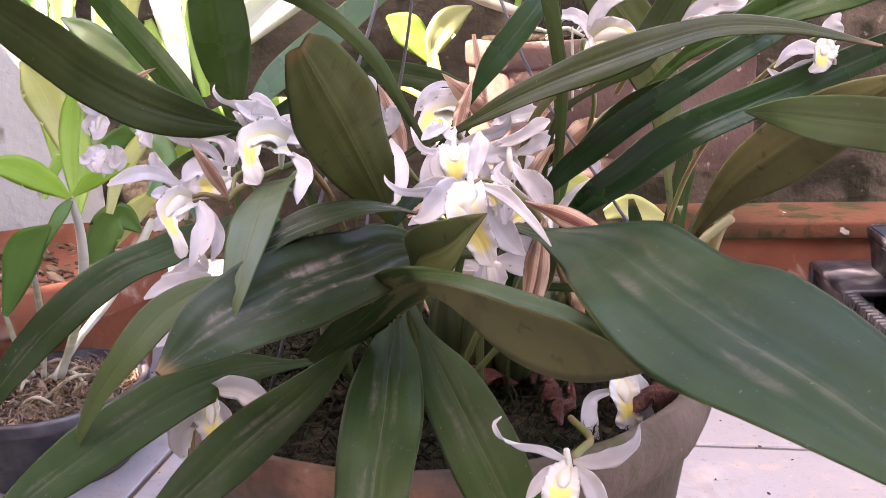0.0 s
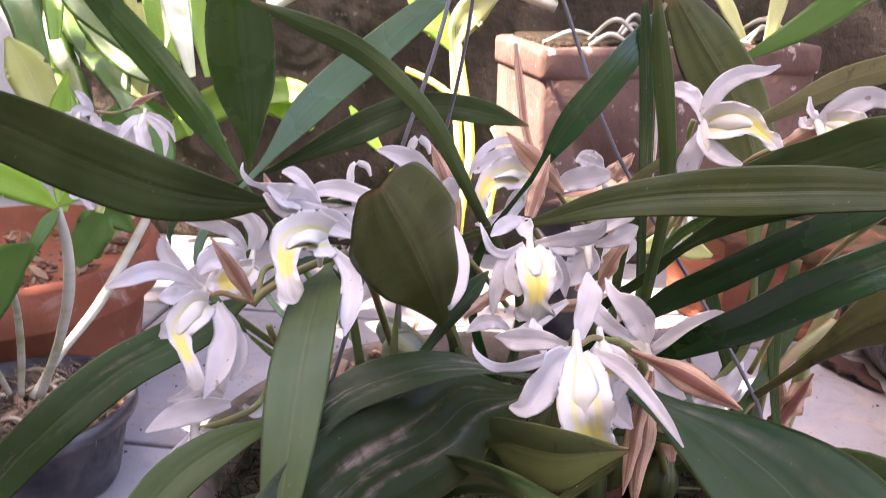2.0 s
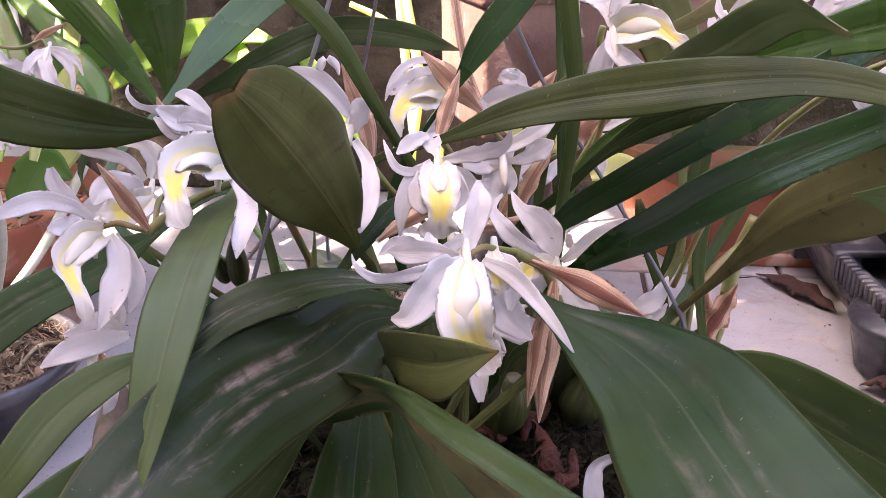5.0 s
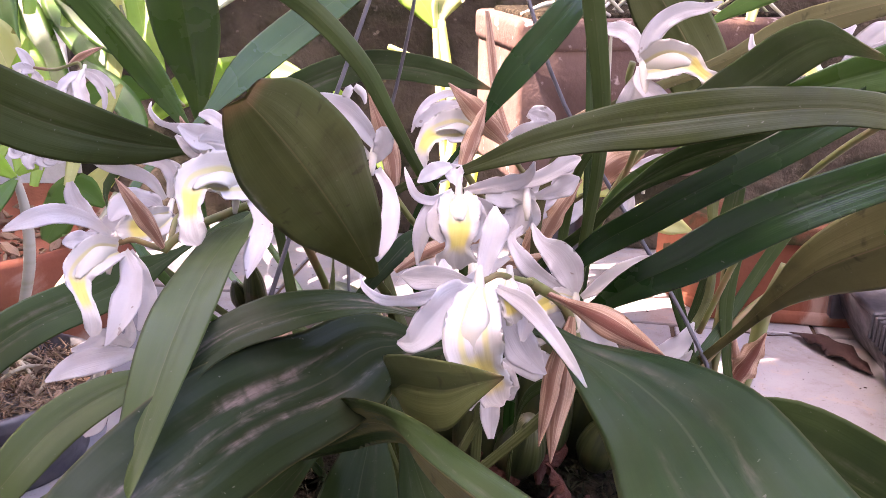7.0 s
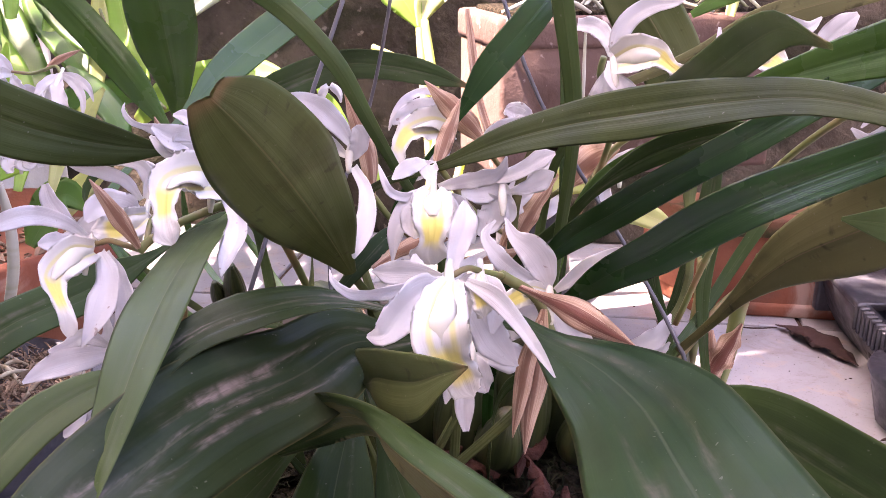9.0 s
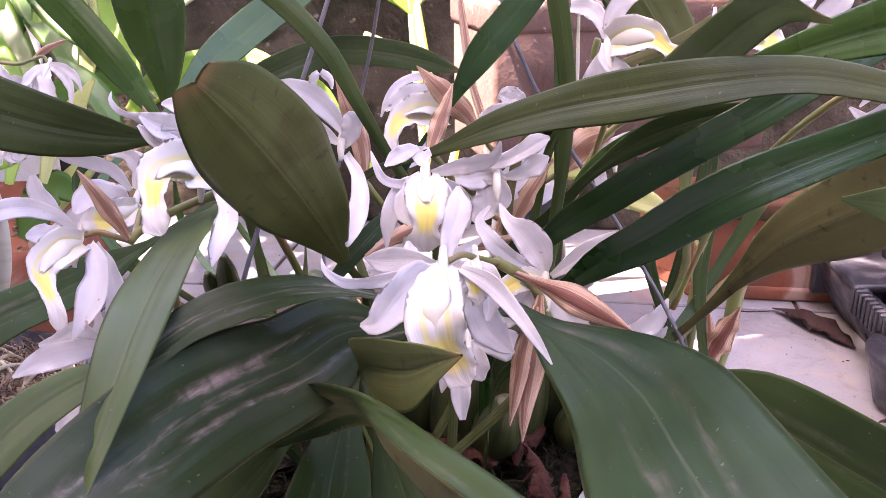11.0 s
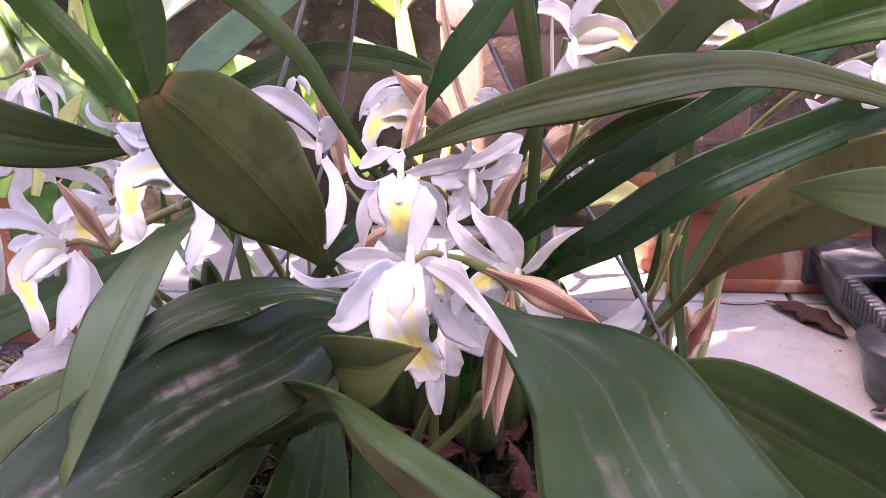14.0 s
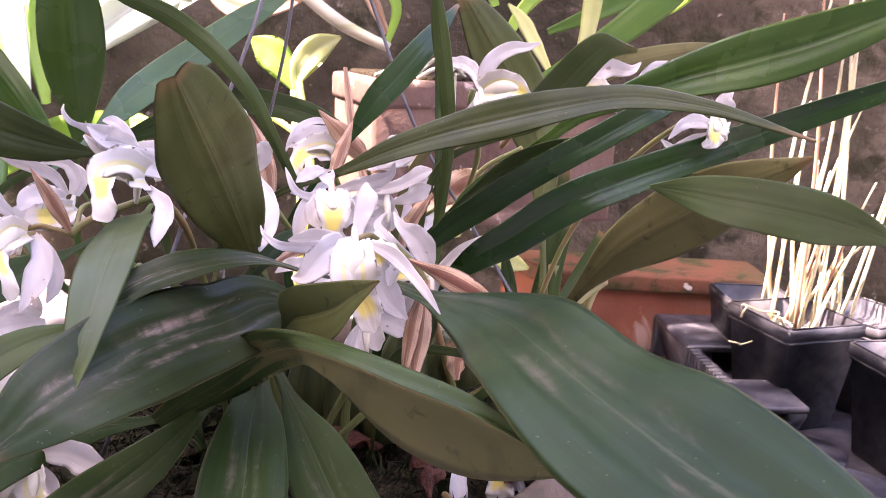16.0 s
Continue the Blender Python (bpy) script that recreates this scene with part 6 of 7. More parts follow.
def chips(parent, radius, z, n, seed, size=(.012, .032)):
    """Loose bark on a pot's soil: the larger chips singly, the crumbs in one mesh."""
    rnd = random.Random(seed)
    crumbs = bmesh.new()
    for k in range(n * 8):
        a, r = rnd.uniform(0, 6.28), radius * math.sqrt(rnd.random())
        m = pose(r * math.cos(a), r * math.sin(a), z + rnd.uniform(0, .006), rnd.uniform(-35, 35), rnd.uniform(-35, 35), rnd.uniform(0, 360))
        s = rnd.uniform(*size) * (.45 if k >= n else 1)
        bm = bmesh.new() if k < n else crumbs
        made = bmesh.ops.create_icosphere(bm, subdivisions=1, radius=.5)["verts"]
        for v in made:
            v.co = m @ Vector((v.co.x * s * (1 + rnd.uniform(-.25, .25)), v.co.y * s * .4, v.co.z * s * .25))
        if k < n:
            part("bark_chip", bm, CHIP, parent, smooth=False)
    bits = part("bark_litter", crumbs, BITS, parent, smooth=False)
    bits["kind"] = "stuff"


# ---- back of the yard: pots ----
black_pot = thing("nursery_pot", (-.318, .775, 0), "round black plastic nursery pot full of bark", "flower pot")
part("pot_wall", lathe([(0, 0), (.064, 0), (.066, .004), (.079, .062), (.0855, .063), (.0865, .067), (.0865, .073), (.0845, .075), (.080, .075), (.078, .06), (0, .058)], 56), BLACK, black_pot)
chips(black_pot, .075, .060, 34, 2, (.010, .028))
rnd = random.Random(23)
bm = bmesh.new()
for _ in range(1100):
    a, r = rnd.uniform(0, 6.28), .076 * math.sqrt(rnd.random())
    p = Vector((r * math.cos(a), r * math.sin(a), .064 + rnd.uniform(0, .008)))
    d = Vector((rnd.uniform(-1, 1), rnd.uniform(-1, 1), rnd.uniform(-.2, .5))).normalized() * rnd.uniform(.006, .020)
    e = Vector((-d.y, d.x, 0)).normalized() * .0006
    bend = Vector((rnd.uniform(-1, 1), rnd.uniform(-1, 1), rnd.uniform(0, 1))) * .004
    bm.faces.new([bm.verts.new(q) for q in (p - e, p + e, p + d * .5 + bend + e, p + d + e * .3, p + d * .5 + bend - e)])
fibre = part("fibre", bm, BITS, black_pot, "brown coconut fibre", smooth=False)
fibre["kind"] = "stuff"
rnd = random.Random(4)
for k in range(10):
    a, r = rnd.uniform(0, 6.28), rnd.uniform(.02, .07)
    p = Vector((r * math.cos(a), r * math.sin(a), .064))
    d = Vector((math.cos(a + rnd.choice((1.4, -1.4))), math.sin(a + 1.4), 0)) * rnd.uniform(.015, .035)
    part("root", tube([p - d, p + Vector((0, 0, .012)), p + d], [.0014, .0018, .0010], 12, 7), OLD_ROOT, black_pot, "thick pale aerial root")
plant = thing("young_orchid", (-.318, .775, .06), "leafy orchid with pale canes in a black pot", "orchid")
strap(plant, BRIGHT, [(-0.2511, 0.7347, 0.2512), (-0.261, 0.7184, 0.2687), (-0.2721, 0.7009, 0.2821), (-0.2861, 0.6819, 0.2904)], (0.0018, 0.0095, 0.0111, 0.0033), (0.52, 0.46, 0.72), (0.05, 0.37, 0.93))
strap(plant, BRIGHT, [(-0.2497, 0.7354, 0.2533), (-0.2326, 0.7394, 0.2651), (-0.2166, 0.7418, 0.2713), (-0.203, 0.7437, 0.2758)], (0.0017, 0.0069, 0.0044, 0.0009), (0.55, 0.09, -0.83), (0.31, 0.04, -0.95))
strap(plant, BRIGHT, [(-0.2488, 0.7354, 0.2533), (-0.255, 0.7533, 0.2809), (-0.2573, 0.7731, 0.3148), (-0.2521, 0.7808, 0.3413)], (0.0022, 0.007, 0.008, 0.0013), (0.98, 0.2, 0.09), (0.97, 0.08, -0.21))
strap(plant, DEEP, [(-0.2846, 0.6707, 0.1766), (-0.2742, 0.6791, 0.2047), (-0.2657, 0.6856, 0.2267), (-0.2491, 0.6901, 0.2402)], (0.0024, 0.0111, 0.0136, 0.002), (0.92, 0.14, -0.38), (0.63, 0.01, -0.78))
strap(plant, DEEP, [(-0.2721, 0.7006, 0.2069), (-0.2581, 0.7081, 0.2315), (-0.2526, 0.7225, 0.2449), (-0.2498, 0.7348, 0.2512)], (0.0016, 0.0041, 0.005, 0.0013), (0.85, 0.09, -0.52), (0.76, 0.15, -0.63))
cane(plant, CANE, [(-0.2928, 0.7505, 0.0916), (-0.267, 0.7466, 0.1481), (-0.2517, 0.7395, 0.1944), (-0.2497, 0.7386, 0.2279), (-0.2507, 0.7347, 0.2512)], (0.0034, 0.0038, 0.0042, 0.0036, 0.0027))
cane(plant, CANE, [(-0.304, 0.7588, 0.0861), (-0.2897, 0.7876, 0.1123), (-0.2758, 0.8253, 0.1335), (-0.2635, 0.8763, 0.1649), (-0.2531, 0.905, 0.1915)], (0.003, 0.0035, 0.0042, 0.0044, 0.004))
cane(plant, CANE, [(-0.3074, 0.75, 0.0923), (-0.3021, 0.7498, 0.1277), (-0.2947, 0.7402, 0.1664), (-0.2845, 0.7194, 0.2017)], (0.0024, 0.0029, 0.0028, 0.0022))
cane(plant, CANE, [(-0.3161, 0.7502, 0.0941), (-0.3213, 0.7399, 0.1323), (-0.3244, 0.7375, 0.161)], (0.002, 0.0024, 0.0019))
strap(plant, DEEP, [(-0.261, 0.892, 0.1835), (-0.2759, 0.8856, 0.2001), (-0.2991, 0.8767, 0.1719), (-0.308, 0.872, 0.1564)], (0.0022, 0.0146, 0.0161, 0.0046), (0.63, 0.34, 0.7), (-0.88, 0.19, 0.44))

back_pot = thing("terracotta_pot", (-.415, .955, 0), "round terracotta pot with a banded rim", "flower pot")
part("pot_wall", lathe([(0, 0), (.108, 0), (.111, .004), (.127, .098), (.139, .101), (.142, .105), (.145, .142), (.142, .147), (.136, .147), (.128, .125), (0, .123)], 56, .012), TERRACOTTA, back_pot)
chips(back_pot, .126, .124, 40, 3)
plant = thing("leafy_orchid", (-.415, .955, .12), "bright green strap-leaved orchid in a terracotta pot", "orchid")
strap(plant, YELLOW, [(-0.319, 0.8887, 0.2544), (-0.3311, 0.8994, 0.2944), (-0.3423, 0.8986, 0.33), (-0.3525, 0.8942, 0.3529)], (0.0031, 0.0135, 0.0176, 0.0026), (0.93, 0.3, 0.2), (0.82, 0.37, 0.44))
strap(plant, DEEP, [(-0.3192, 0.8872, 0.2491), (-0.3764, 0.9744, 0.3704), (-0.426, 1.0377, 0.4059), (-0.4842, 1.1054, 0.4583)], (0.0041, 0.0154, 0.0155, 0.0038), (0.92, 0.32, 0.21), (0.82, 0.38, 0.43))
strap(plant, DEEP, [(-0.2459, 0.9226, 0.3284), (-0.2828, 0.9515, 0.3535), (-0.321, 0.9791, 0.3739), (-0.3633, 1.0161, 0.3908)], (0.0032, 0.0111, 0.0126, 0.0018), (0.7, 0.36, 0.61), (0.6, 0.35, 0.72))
strap(plant, SUN_WHITE, [(-0.256, 1.081, 0.2954), (-0.2811, 1.1277, 0.3623), (-0.2997, 1.1626, 0.4203), (-0.3146, 1.1967, 0.4743)], (0.0049, 0.0152, 0.0181, 0.0079), (0.96, 0.19, 0.23), (0.97, 0.17, 0.16))
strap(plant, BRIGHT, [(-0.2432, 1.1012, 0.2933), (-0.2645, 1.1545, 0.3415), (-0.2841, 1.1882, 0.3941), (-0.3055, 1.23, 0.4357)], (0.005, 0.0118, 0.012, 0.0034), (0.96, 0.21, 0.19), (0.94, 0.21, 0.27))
strap(plant, SUN_WHITE, [(-0.2368, 1.1074, 0.3248), (-0.1985, 1.1435, 0.3714), (-0.1557, 1.1673, 0.407), (-0.0912, 1.1933, 0.4524), (-0.0101, 1.2092, 0.4975), (0.0719, 1.2244, 0.5383)], (0.0049, 0.0229, 0.0297, 0.0315, 0.0264, 0.004), (0.73, 0.09, -0.67), (0.44, 0.03, -0.9))
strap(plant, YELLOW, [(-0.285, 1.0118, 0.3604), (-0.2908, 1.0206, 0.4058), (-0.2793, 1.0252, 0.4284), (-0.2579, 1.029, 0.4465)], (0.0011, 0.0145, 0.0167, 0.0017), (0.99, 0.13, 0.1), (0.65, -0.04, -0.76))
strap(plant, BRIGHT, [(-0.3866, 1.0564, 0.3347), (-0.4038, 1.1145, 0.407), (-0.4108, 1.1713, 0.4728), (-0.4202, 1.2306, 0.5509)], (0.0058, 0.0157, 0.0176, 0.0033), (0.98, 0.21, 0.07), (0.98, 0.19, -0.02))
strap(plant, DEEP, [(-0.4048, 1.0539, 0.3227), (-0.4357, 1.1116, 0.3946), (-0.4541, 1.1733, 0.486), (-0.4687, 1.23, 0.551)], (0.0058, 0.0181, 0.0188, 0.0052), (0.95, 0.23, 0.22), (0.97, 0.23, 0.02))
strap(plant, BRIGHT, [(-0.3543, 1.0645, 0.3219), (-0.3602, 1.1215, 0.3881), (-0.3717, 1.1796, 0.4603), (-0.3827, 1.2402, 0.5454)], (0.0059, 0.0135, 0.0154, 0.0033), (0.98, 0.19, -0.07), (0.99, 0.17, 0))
strap(plant, DEEP, [(-0.2532, 1.0001, 0.2979), (-0.3047, 1.0461, 0.3112), (-0.3448, 1.0749, 0.3396), (-0.3927, 1.1051, 0.3758)], (0.0035, 0.0121, 0.0159, 0.0025), (0.53, 0.37, 0.77), (0.7, 0.4, 0.59))
strap(plant, BRIGHT, [(-0.3721, 0.9309, 0.2126), (-0.3742, 0.9809, 0.2426), (-0.3728, 1.0352, 0.2424), (-0.3716, 1.0897, 0.2432)], (0.003, 0.0065, 0.006, 0.0019), (0.88, 0.27, -0.39), (0.34, 0.01, -0.94))
strap(plant, YELLOW, [(-0.2789, 0.8663, 0.2085), (-0.27, 0.8778, 0.2404), (-0.2515, 0.8881, 0.2679), (-0.2352, 0.8967, 0.2908)], (0.0036, 0.0072, 0.0082, 0.0018), (0.94, 0.13, -0.31), (0.81, 0.03, -0.59))
strap(plant, BRIGHT, [(-0.3328, 0.9125, 0.1948), (-0.3449, 0.9719, 0.2344), (-0.3788, 1.0322, 0.2791), (-0.4257, 1.0919, 0.3232)], (0.0038, 0.01, 0.014, 0.0045), (0.94, 0.29, -0.15), (0.84, 0.4, 0.36))
strap(plant, DEEP, [(-0.2407, 0.8726, 0.2226), (-0.239, 0.9267, 0.2456), (-0.2781, 0.9804, 0.272), (-0.3249, 1.0314, 0.2912)], (0.0036, 0.0106, 0.0138, 0.0023), (0.83, 0.19, -0.52), (0.72, 0.46, 0.53))
strap(plant, YELLOW, [(-0.3163, 0.8979, 0.1514), (-0.2914, 0.9091, 0.1807), (-0.2663, 0.9186, 0.2052), (-0.2461, 0.9245, 0.22)], (0.0049, 0.0108, 0.0099, 0.002), (0.76, 0.01, -0.65), (0.6, -0.05, -0.8))
cane(plant, STEM, [(-0.1565, 0.5957, 0.3466), (-0.1436, 0.5929, 0.3463), (-0.1365, 0.5918, 0.3485), (-0.1305, 0.5904, 0.3499), (-0.1283, 0.5882, 0.3463)], (0.0007, 0.0009, 0.0008, 0.0008, 0.0008))
strap(plant, BRACT, [(-0.1385, 0.5934, 0.3472), (-0.1321, 0.5931, 0.3518), (-0.1255, 0.5935, 0.3551), (-0.1189, 0.5936, 0.3577)], (0.0005, 0.0019, 0.0014, 0.0003), (0.57, -0.13, -0.81), (0.36, -0.2, -0.91))
cane(plant, STEM, [(-0.1767, 0.7659, 0.3654), (-0.1729, 0.7622, 0.3545), (-0.1704, 0.7595, 0.3465), (-0.1615, 0.7538, 0.3292), (-0.1422, 0.7391, 0.3156), (-0.1249, 0.7253, 0.3047)], (0.001, 0.0013, 0.001, 0.001, 0.0011, 0.0011))
strap(plant, BRIGHT, [(-0.2704, 1.1064, 0.2273), (-0.304, 1.1574, 0.2755), (-0.3323, 1.2099, 0.3274), (-0.359, 1.2637, 0.383)], (0.0037, 0.0151, 0.0182, 0.0054), (0.9, 0.28, 0.33), (0.95, 0.25, 0.21))
strap(plant, DEEP, [(-0.3408, 1.044, 0.2078), (-0.3955, 1.1049, 0.2564), (-0.4469, 1.1678, 0.3102), (-0.501, 1.2347, 0.3756)], (0.0045, 0.0202, 0.0247, 0.0077), (0.82, 0.4, 0.41), (0.86, 0.38, 0.33))
strap(plant, BRIGHT, [(-0.4175, 1.0606, 0.2331), (-0.4464, 1.1212, 0.2779), (-0.4785, 1.1833, 0.3274), (-0.5098, 1.2448, 0.3752)], (0.0034, 0.0118, 0.0148, 0.0051), (0.93, 0.32, 0.17), (0.93, 0.31, 0.2))
strap(plant, DEEP, [(-0.3073, 1.067, 0.2399), (-0.3606, 1.1288, 0.2906), (-0.4134, 1.1881, 0.3342), (-0.4626, 1.2512, 0.3886)], (0.0035, 0.0171, 0.0215, 0.0053), (0.83, 0.39, 0.4), (0.86, 0.38, 0.34))
strap(plant, YELLOW, [(-0.3094, 1.0332, 0.2343), (-0.3021, 1.0526, 0.2889), (-0.3013, 1.066, 0.3271), (-0.3046, 1.0811, 0.3707)], (0.0034, 0.0089, 0.0101, 0.0034), (0.98, 0.08, -0.16), (0.99, 0.15, 0.02))
strap(plant, BRIGHT, [(-0.1182, 1.1547, 0.2585), (-0.1742, 1.1889, 0.2637), (-0.2363, 1.217, 0.2521), (-0.3013, 1.2402, 0.2268), (-0.3478, 1.2602, 0.1902)], (0.0021, 0.0172, 0.0225, 0.0233, 0.008), (0.37, 0.49, 0.79), (-0.46, 0.4, 0.8))
strap(plant, DEEP, [(-0.3376, 0.9842, 0.2486), (-0.3215, 1.0346, 0.2598), (-0.3044, 1.0798, 0.2557), (-0.2932, 1.1216, 0.243)], (0.0031, 0.0132, 0.0154, 0.0025), (0.47, 0.04, -0.88), (-0.25, -0.22, -0.94))
strap(plant, BRIGHT, [(-0.1399, 1.1436, 0.2292), (-0.183, 1.194, 0.2463), (-0.2286, 1.2404, 0.2523), (-0.2704, 1.2599, 0.2419)], (0.0039, 0.0177, 0.0158, 0.0022), (0.68, 0.36, 0.64), (-0.03, 0.42, 0.91))
f = flower((-0.1283, 0.588, 0.3458), plant)
sepal(f, [(-0.1289, 0.588, 0.3458), (-0.1326, 0.5817, 0.3433), (-0.136, 0.5777, 0.3384), (-0.1381, 0.576, 0.3337)], (0.0014, 0.0025, 0.002, 0.0003), (-0.68, 0.12, 0.72), (-0.92, 0.19, 0.34), plant)
sepal(f, [(-0.1283, 0.5878, 0.3453), (-0.1261, 0.5786, 0.3398), (-0.1229, 0.5746, 0.3342), (-0.1194, 0.5729, 0.329)], (0.0014, 0.0039, 0.0037, 0.0014), (-0.98, -0.19, -0.07), (-0.84, -0.11, -0.52), plant)
petal(f, [(-0.1272, 0.5881, 0.3458), (-0.1192, 0.5828, 0.342), (-0.1143, 0.5787, 0.3358), (-0.1144, 0.5759, 0.328)], (0.0014, 0.0023, 0.002, 0.0006), (-0.54, -0.23, -0.81), (-1, 0.06, -0.01), plant)
petal(f, [(-0.1272, 0.5882, 0.3464), (-0.1184, 0.5857, 0.3444), (-0.1123, 0.5831, 0.3393), (-0.1105, 0.5814, 0.3341)], (0.0014, 0.0023, 0.0017, 0.0003), (-0.28, -0.23, -0.93), (-0.95, -0.04, -0.31), plant)
sepal(f, [(-0.1299, 0.589, 0.3457), (-0.1307, 0.5829, 0.3404), (-0.1312, 0.5795, 0.334), (-0.1328, 0.5785, 0.3314)], (0.0014, 0.0029, 0.0023, 0.0006), (-0.98, -0.01, 0.18), (-0.87, 0.23, 0.44), plant)
f = flower((-0.1581, 0.5872, 0.3071), plant)
sepal(f, [(-0.1576, 0.5883, 0.3104), (-0.1618, 0.5831, 0.308), (-0.1658, 0.581, 0.3055), (-0.1681, 0.5818, 0.3081)], (0.0017, 0.0035, 0.0029, 0.0006), (-0.66, 0.19, 0.73), (0.76, 0.33, 0.56), plant)
sepal(f, [(-0.157, 0.5882, 0.3099), (-0.156, 0.5811, 0.3048), (-0.1563, 0.5785, 0.3004), (-0.1548, 0.578, 0.2988)], (0.0017, 0.0047, 0.003, 0.0009), (-0.99, -0.13, 0), (-0.75, -0.15, -0.64), plant)
petal(f, [(-0.1564, 0.5882, 0.3099), (-0.1497, 0.5828, 0.3059), (-0.1463, 0.5806, 0.3024), (-0.1429, 0.5815, 0.3046)], (0.0018, 0.0041, 0.0029, 0.0006), (-0.63, -0.24, -0.74), (0.57, -0.16, -0.81), plant)
f = flower((-0.17, 0.6106, 0.3449), plant)
sepal(f, [(-0.164, 0.6101, 0.3431), (-0.1684, 0.6072, 0.3443), (-0.1722, 0.6053, 0.3421), (-0.1761, 0.6046, 0.3436)], (0.0015, 0.0036, 0.003, 0.0006), (0.02, 0.36, 0.93), (0.26, 0.41, 0.87), plant)
petal(f, [(-0.164, 0.6101, 0.3431), (-0.166, 0.6095, 0.3475), (-0.1686, 0.6098, 0.3517), (-0.1721, 0.6106, 0.3545)], (0.0014, 0.0029, 0.0023, 0.0006), (0.84, 0.32, 0.43), (0.62, 0.37, 0.7), plant)
petal(f, [(-0.164, 0.6098, 0.3422), (-0.1605, 0.6068, 0.3392), (-0.1571, 0.6051, 0.3372), (-0.1553, 0.605, 0.3366)], (0.0015, 0.003, 0.0018, 0.0006), (-0.74, -0.2, -0.64), (-0.3, -0.23, -0.93), plant)
f = flower((-0.1656, 0.6145, 0.3286), plant)
sepal(f, [(-0.1649, 0.6145, 0.3285), (-0.1702, 0.6118, 0.3345), (-0.1738, 0.6122, 0.3399), (-0.1765, 0.6131, 0.3434)], (0.0021, 0.0049, 0.0042, 0.0007), (0.62, 0.33, 0.71), (0.79, 0.29, 0.53), plant)
sepal(f, [(-0.165, 0.6143, 0.3275), (-0.1638, 0.6076, 0.3223), (-0.1653, 0.6041, 0.3175), (-0.1679, 0.6033, 0.3149)], (0.0022, 0.0065, 0.0044, 0.0007), (-0.99, -0.13, -0.05), (-0.73, 0.25, 0.64), plant)
petal(f, [(-0.1642, 0.6145, 0.3282), (-0.1574, 0.6142, 0.3336), (-0.1529, 0.6124, 0.3301), (-0.1495, 0.611, 0.3248)], (0.0021, 0.0042, 0.0037, 0.0007), (0.62, -0.07, -0.78), (-0.85, -0.08, -0.52), plant)
petal(f, [(-0.1642, 0.6145, 0.3282), (-0.1713, 0.6117, 0.3267), (-0.174, 0.609, 0.3214), (-0.1713, 0.608, 0.3172)], (0.0022, 0.003, 0.0022, 0.0004), (-0.31, 0.32, 0.89), (-0.85, -0.08, -0.52), plant)
f = flower((-0.1666, 0.6166, 0.2992), plant)
sepal(f, [(-0.1656, 0.6186, 0.3062), (-0.1709, 0.6125, 0.3037), (-0.1727, 0.609, 0.2989), (-0.1693, 0.6076, 0.2936)], (0.003, 0.0066, 0.0053, 0.0015), (-0.57, 0.17, 0.81), (-0.85, -0.08, -0.52), plant)
sepal(f, [(-0.1648, 0.6186, 0.3061), (-0.1633, 0.6108, 0.3001), (-0.1616, 0.6074, 0.2951), (-0.1599, 0.6068, 0.293)], (0.0029, 0.0073, 0.0052, 0.0015), (-0.99, -0.14, -0.06), (-0.79, -0.1, -0.6), plant)
petal(f, [(-0.1641, 0.6187, 0.3061), (-0.1568, 0.6136, 0.3019), (-0.1552, 0.6113, 0.2971), (-0.1582, 0.6102, 0.2937)], (0.003, 0.0052, 0.0038, 0.0011), (-0.59, -0.19, -0.79), (-0.76, 0.24, 0.61), plant)
f = flower((-0.1459, 0.6322, 0.3144), plant)
sepal(f, [(-0.1512, 0.634, 0.3218), (-0.1447, 0.6295, 0.3158), (-0.1417, 0.6258, 0.3096), (-0.1396, 0.6246, 0.3052)], (0.0019, 0.0053, 0.0046, 0.0008), (-0.72, -0.14, -0.68), (-0.91, -0.05, -0.41), plant)
petal(f, [(-0.1512, 0.6343, 0.3229), (-0.1558, 0.6334, 0.3276), (-0.159, 0.6328, 0.3297), (-0.1615, 0.6332, 0.3316)], (0.0019, 0.0033, 0.0026, 0.0004), (0.65, 0.33, 0.69), (0.6, 0.33, 0.72), plant)

plant = thing("small_orchid", (.03, 1.14, 0), "slender pale orchid canes with young leaves by the wall", "orchid")
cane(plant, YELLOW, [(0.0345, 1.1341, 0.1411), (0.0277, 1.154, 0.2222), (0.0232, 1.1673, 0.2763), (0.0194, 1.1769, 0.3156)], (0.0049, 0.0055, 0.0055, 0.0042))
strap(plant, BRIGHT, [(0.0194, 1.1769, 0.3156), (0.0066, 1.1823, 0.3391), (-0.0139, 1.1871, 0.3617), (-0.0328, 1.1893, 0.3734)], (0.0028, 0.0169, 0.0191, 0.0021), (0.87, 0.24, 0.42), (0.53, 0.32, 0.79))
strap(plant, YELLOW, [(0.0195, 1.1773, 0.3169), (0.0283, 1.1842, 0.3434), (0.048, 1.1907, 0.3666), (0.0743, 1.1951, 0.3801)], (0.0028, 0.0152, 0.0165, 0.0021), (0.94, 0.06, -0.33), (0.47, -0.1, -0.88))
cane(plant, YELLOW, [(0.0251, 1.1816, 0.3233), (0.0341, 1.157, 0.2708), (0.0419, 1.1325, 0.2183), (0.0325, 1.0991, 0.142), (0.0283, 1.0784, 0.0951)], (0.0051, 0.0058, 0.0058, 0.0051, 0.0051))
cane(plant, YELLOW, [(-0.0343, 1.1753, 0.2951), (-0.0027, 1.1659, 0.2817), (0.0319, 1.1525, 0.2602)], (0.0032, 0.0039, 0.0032))
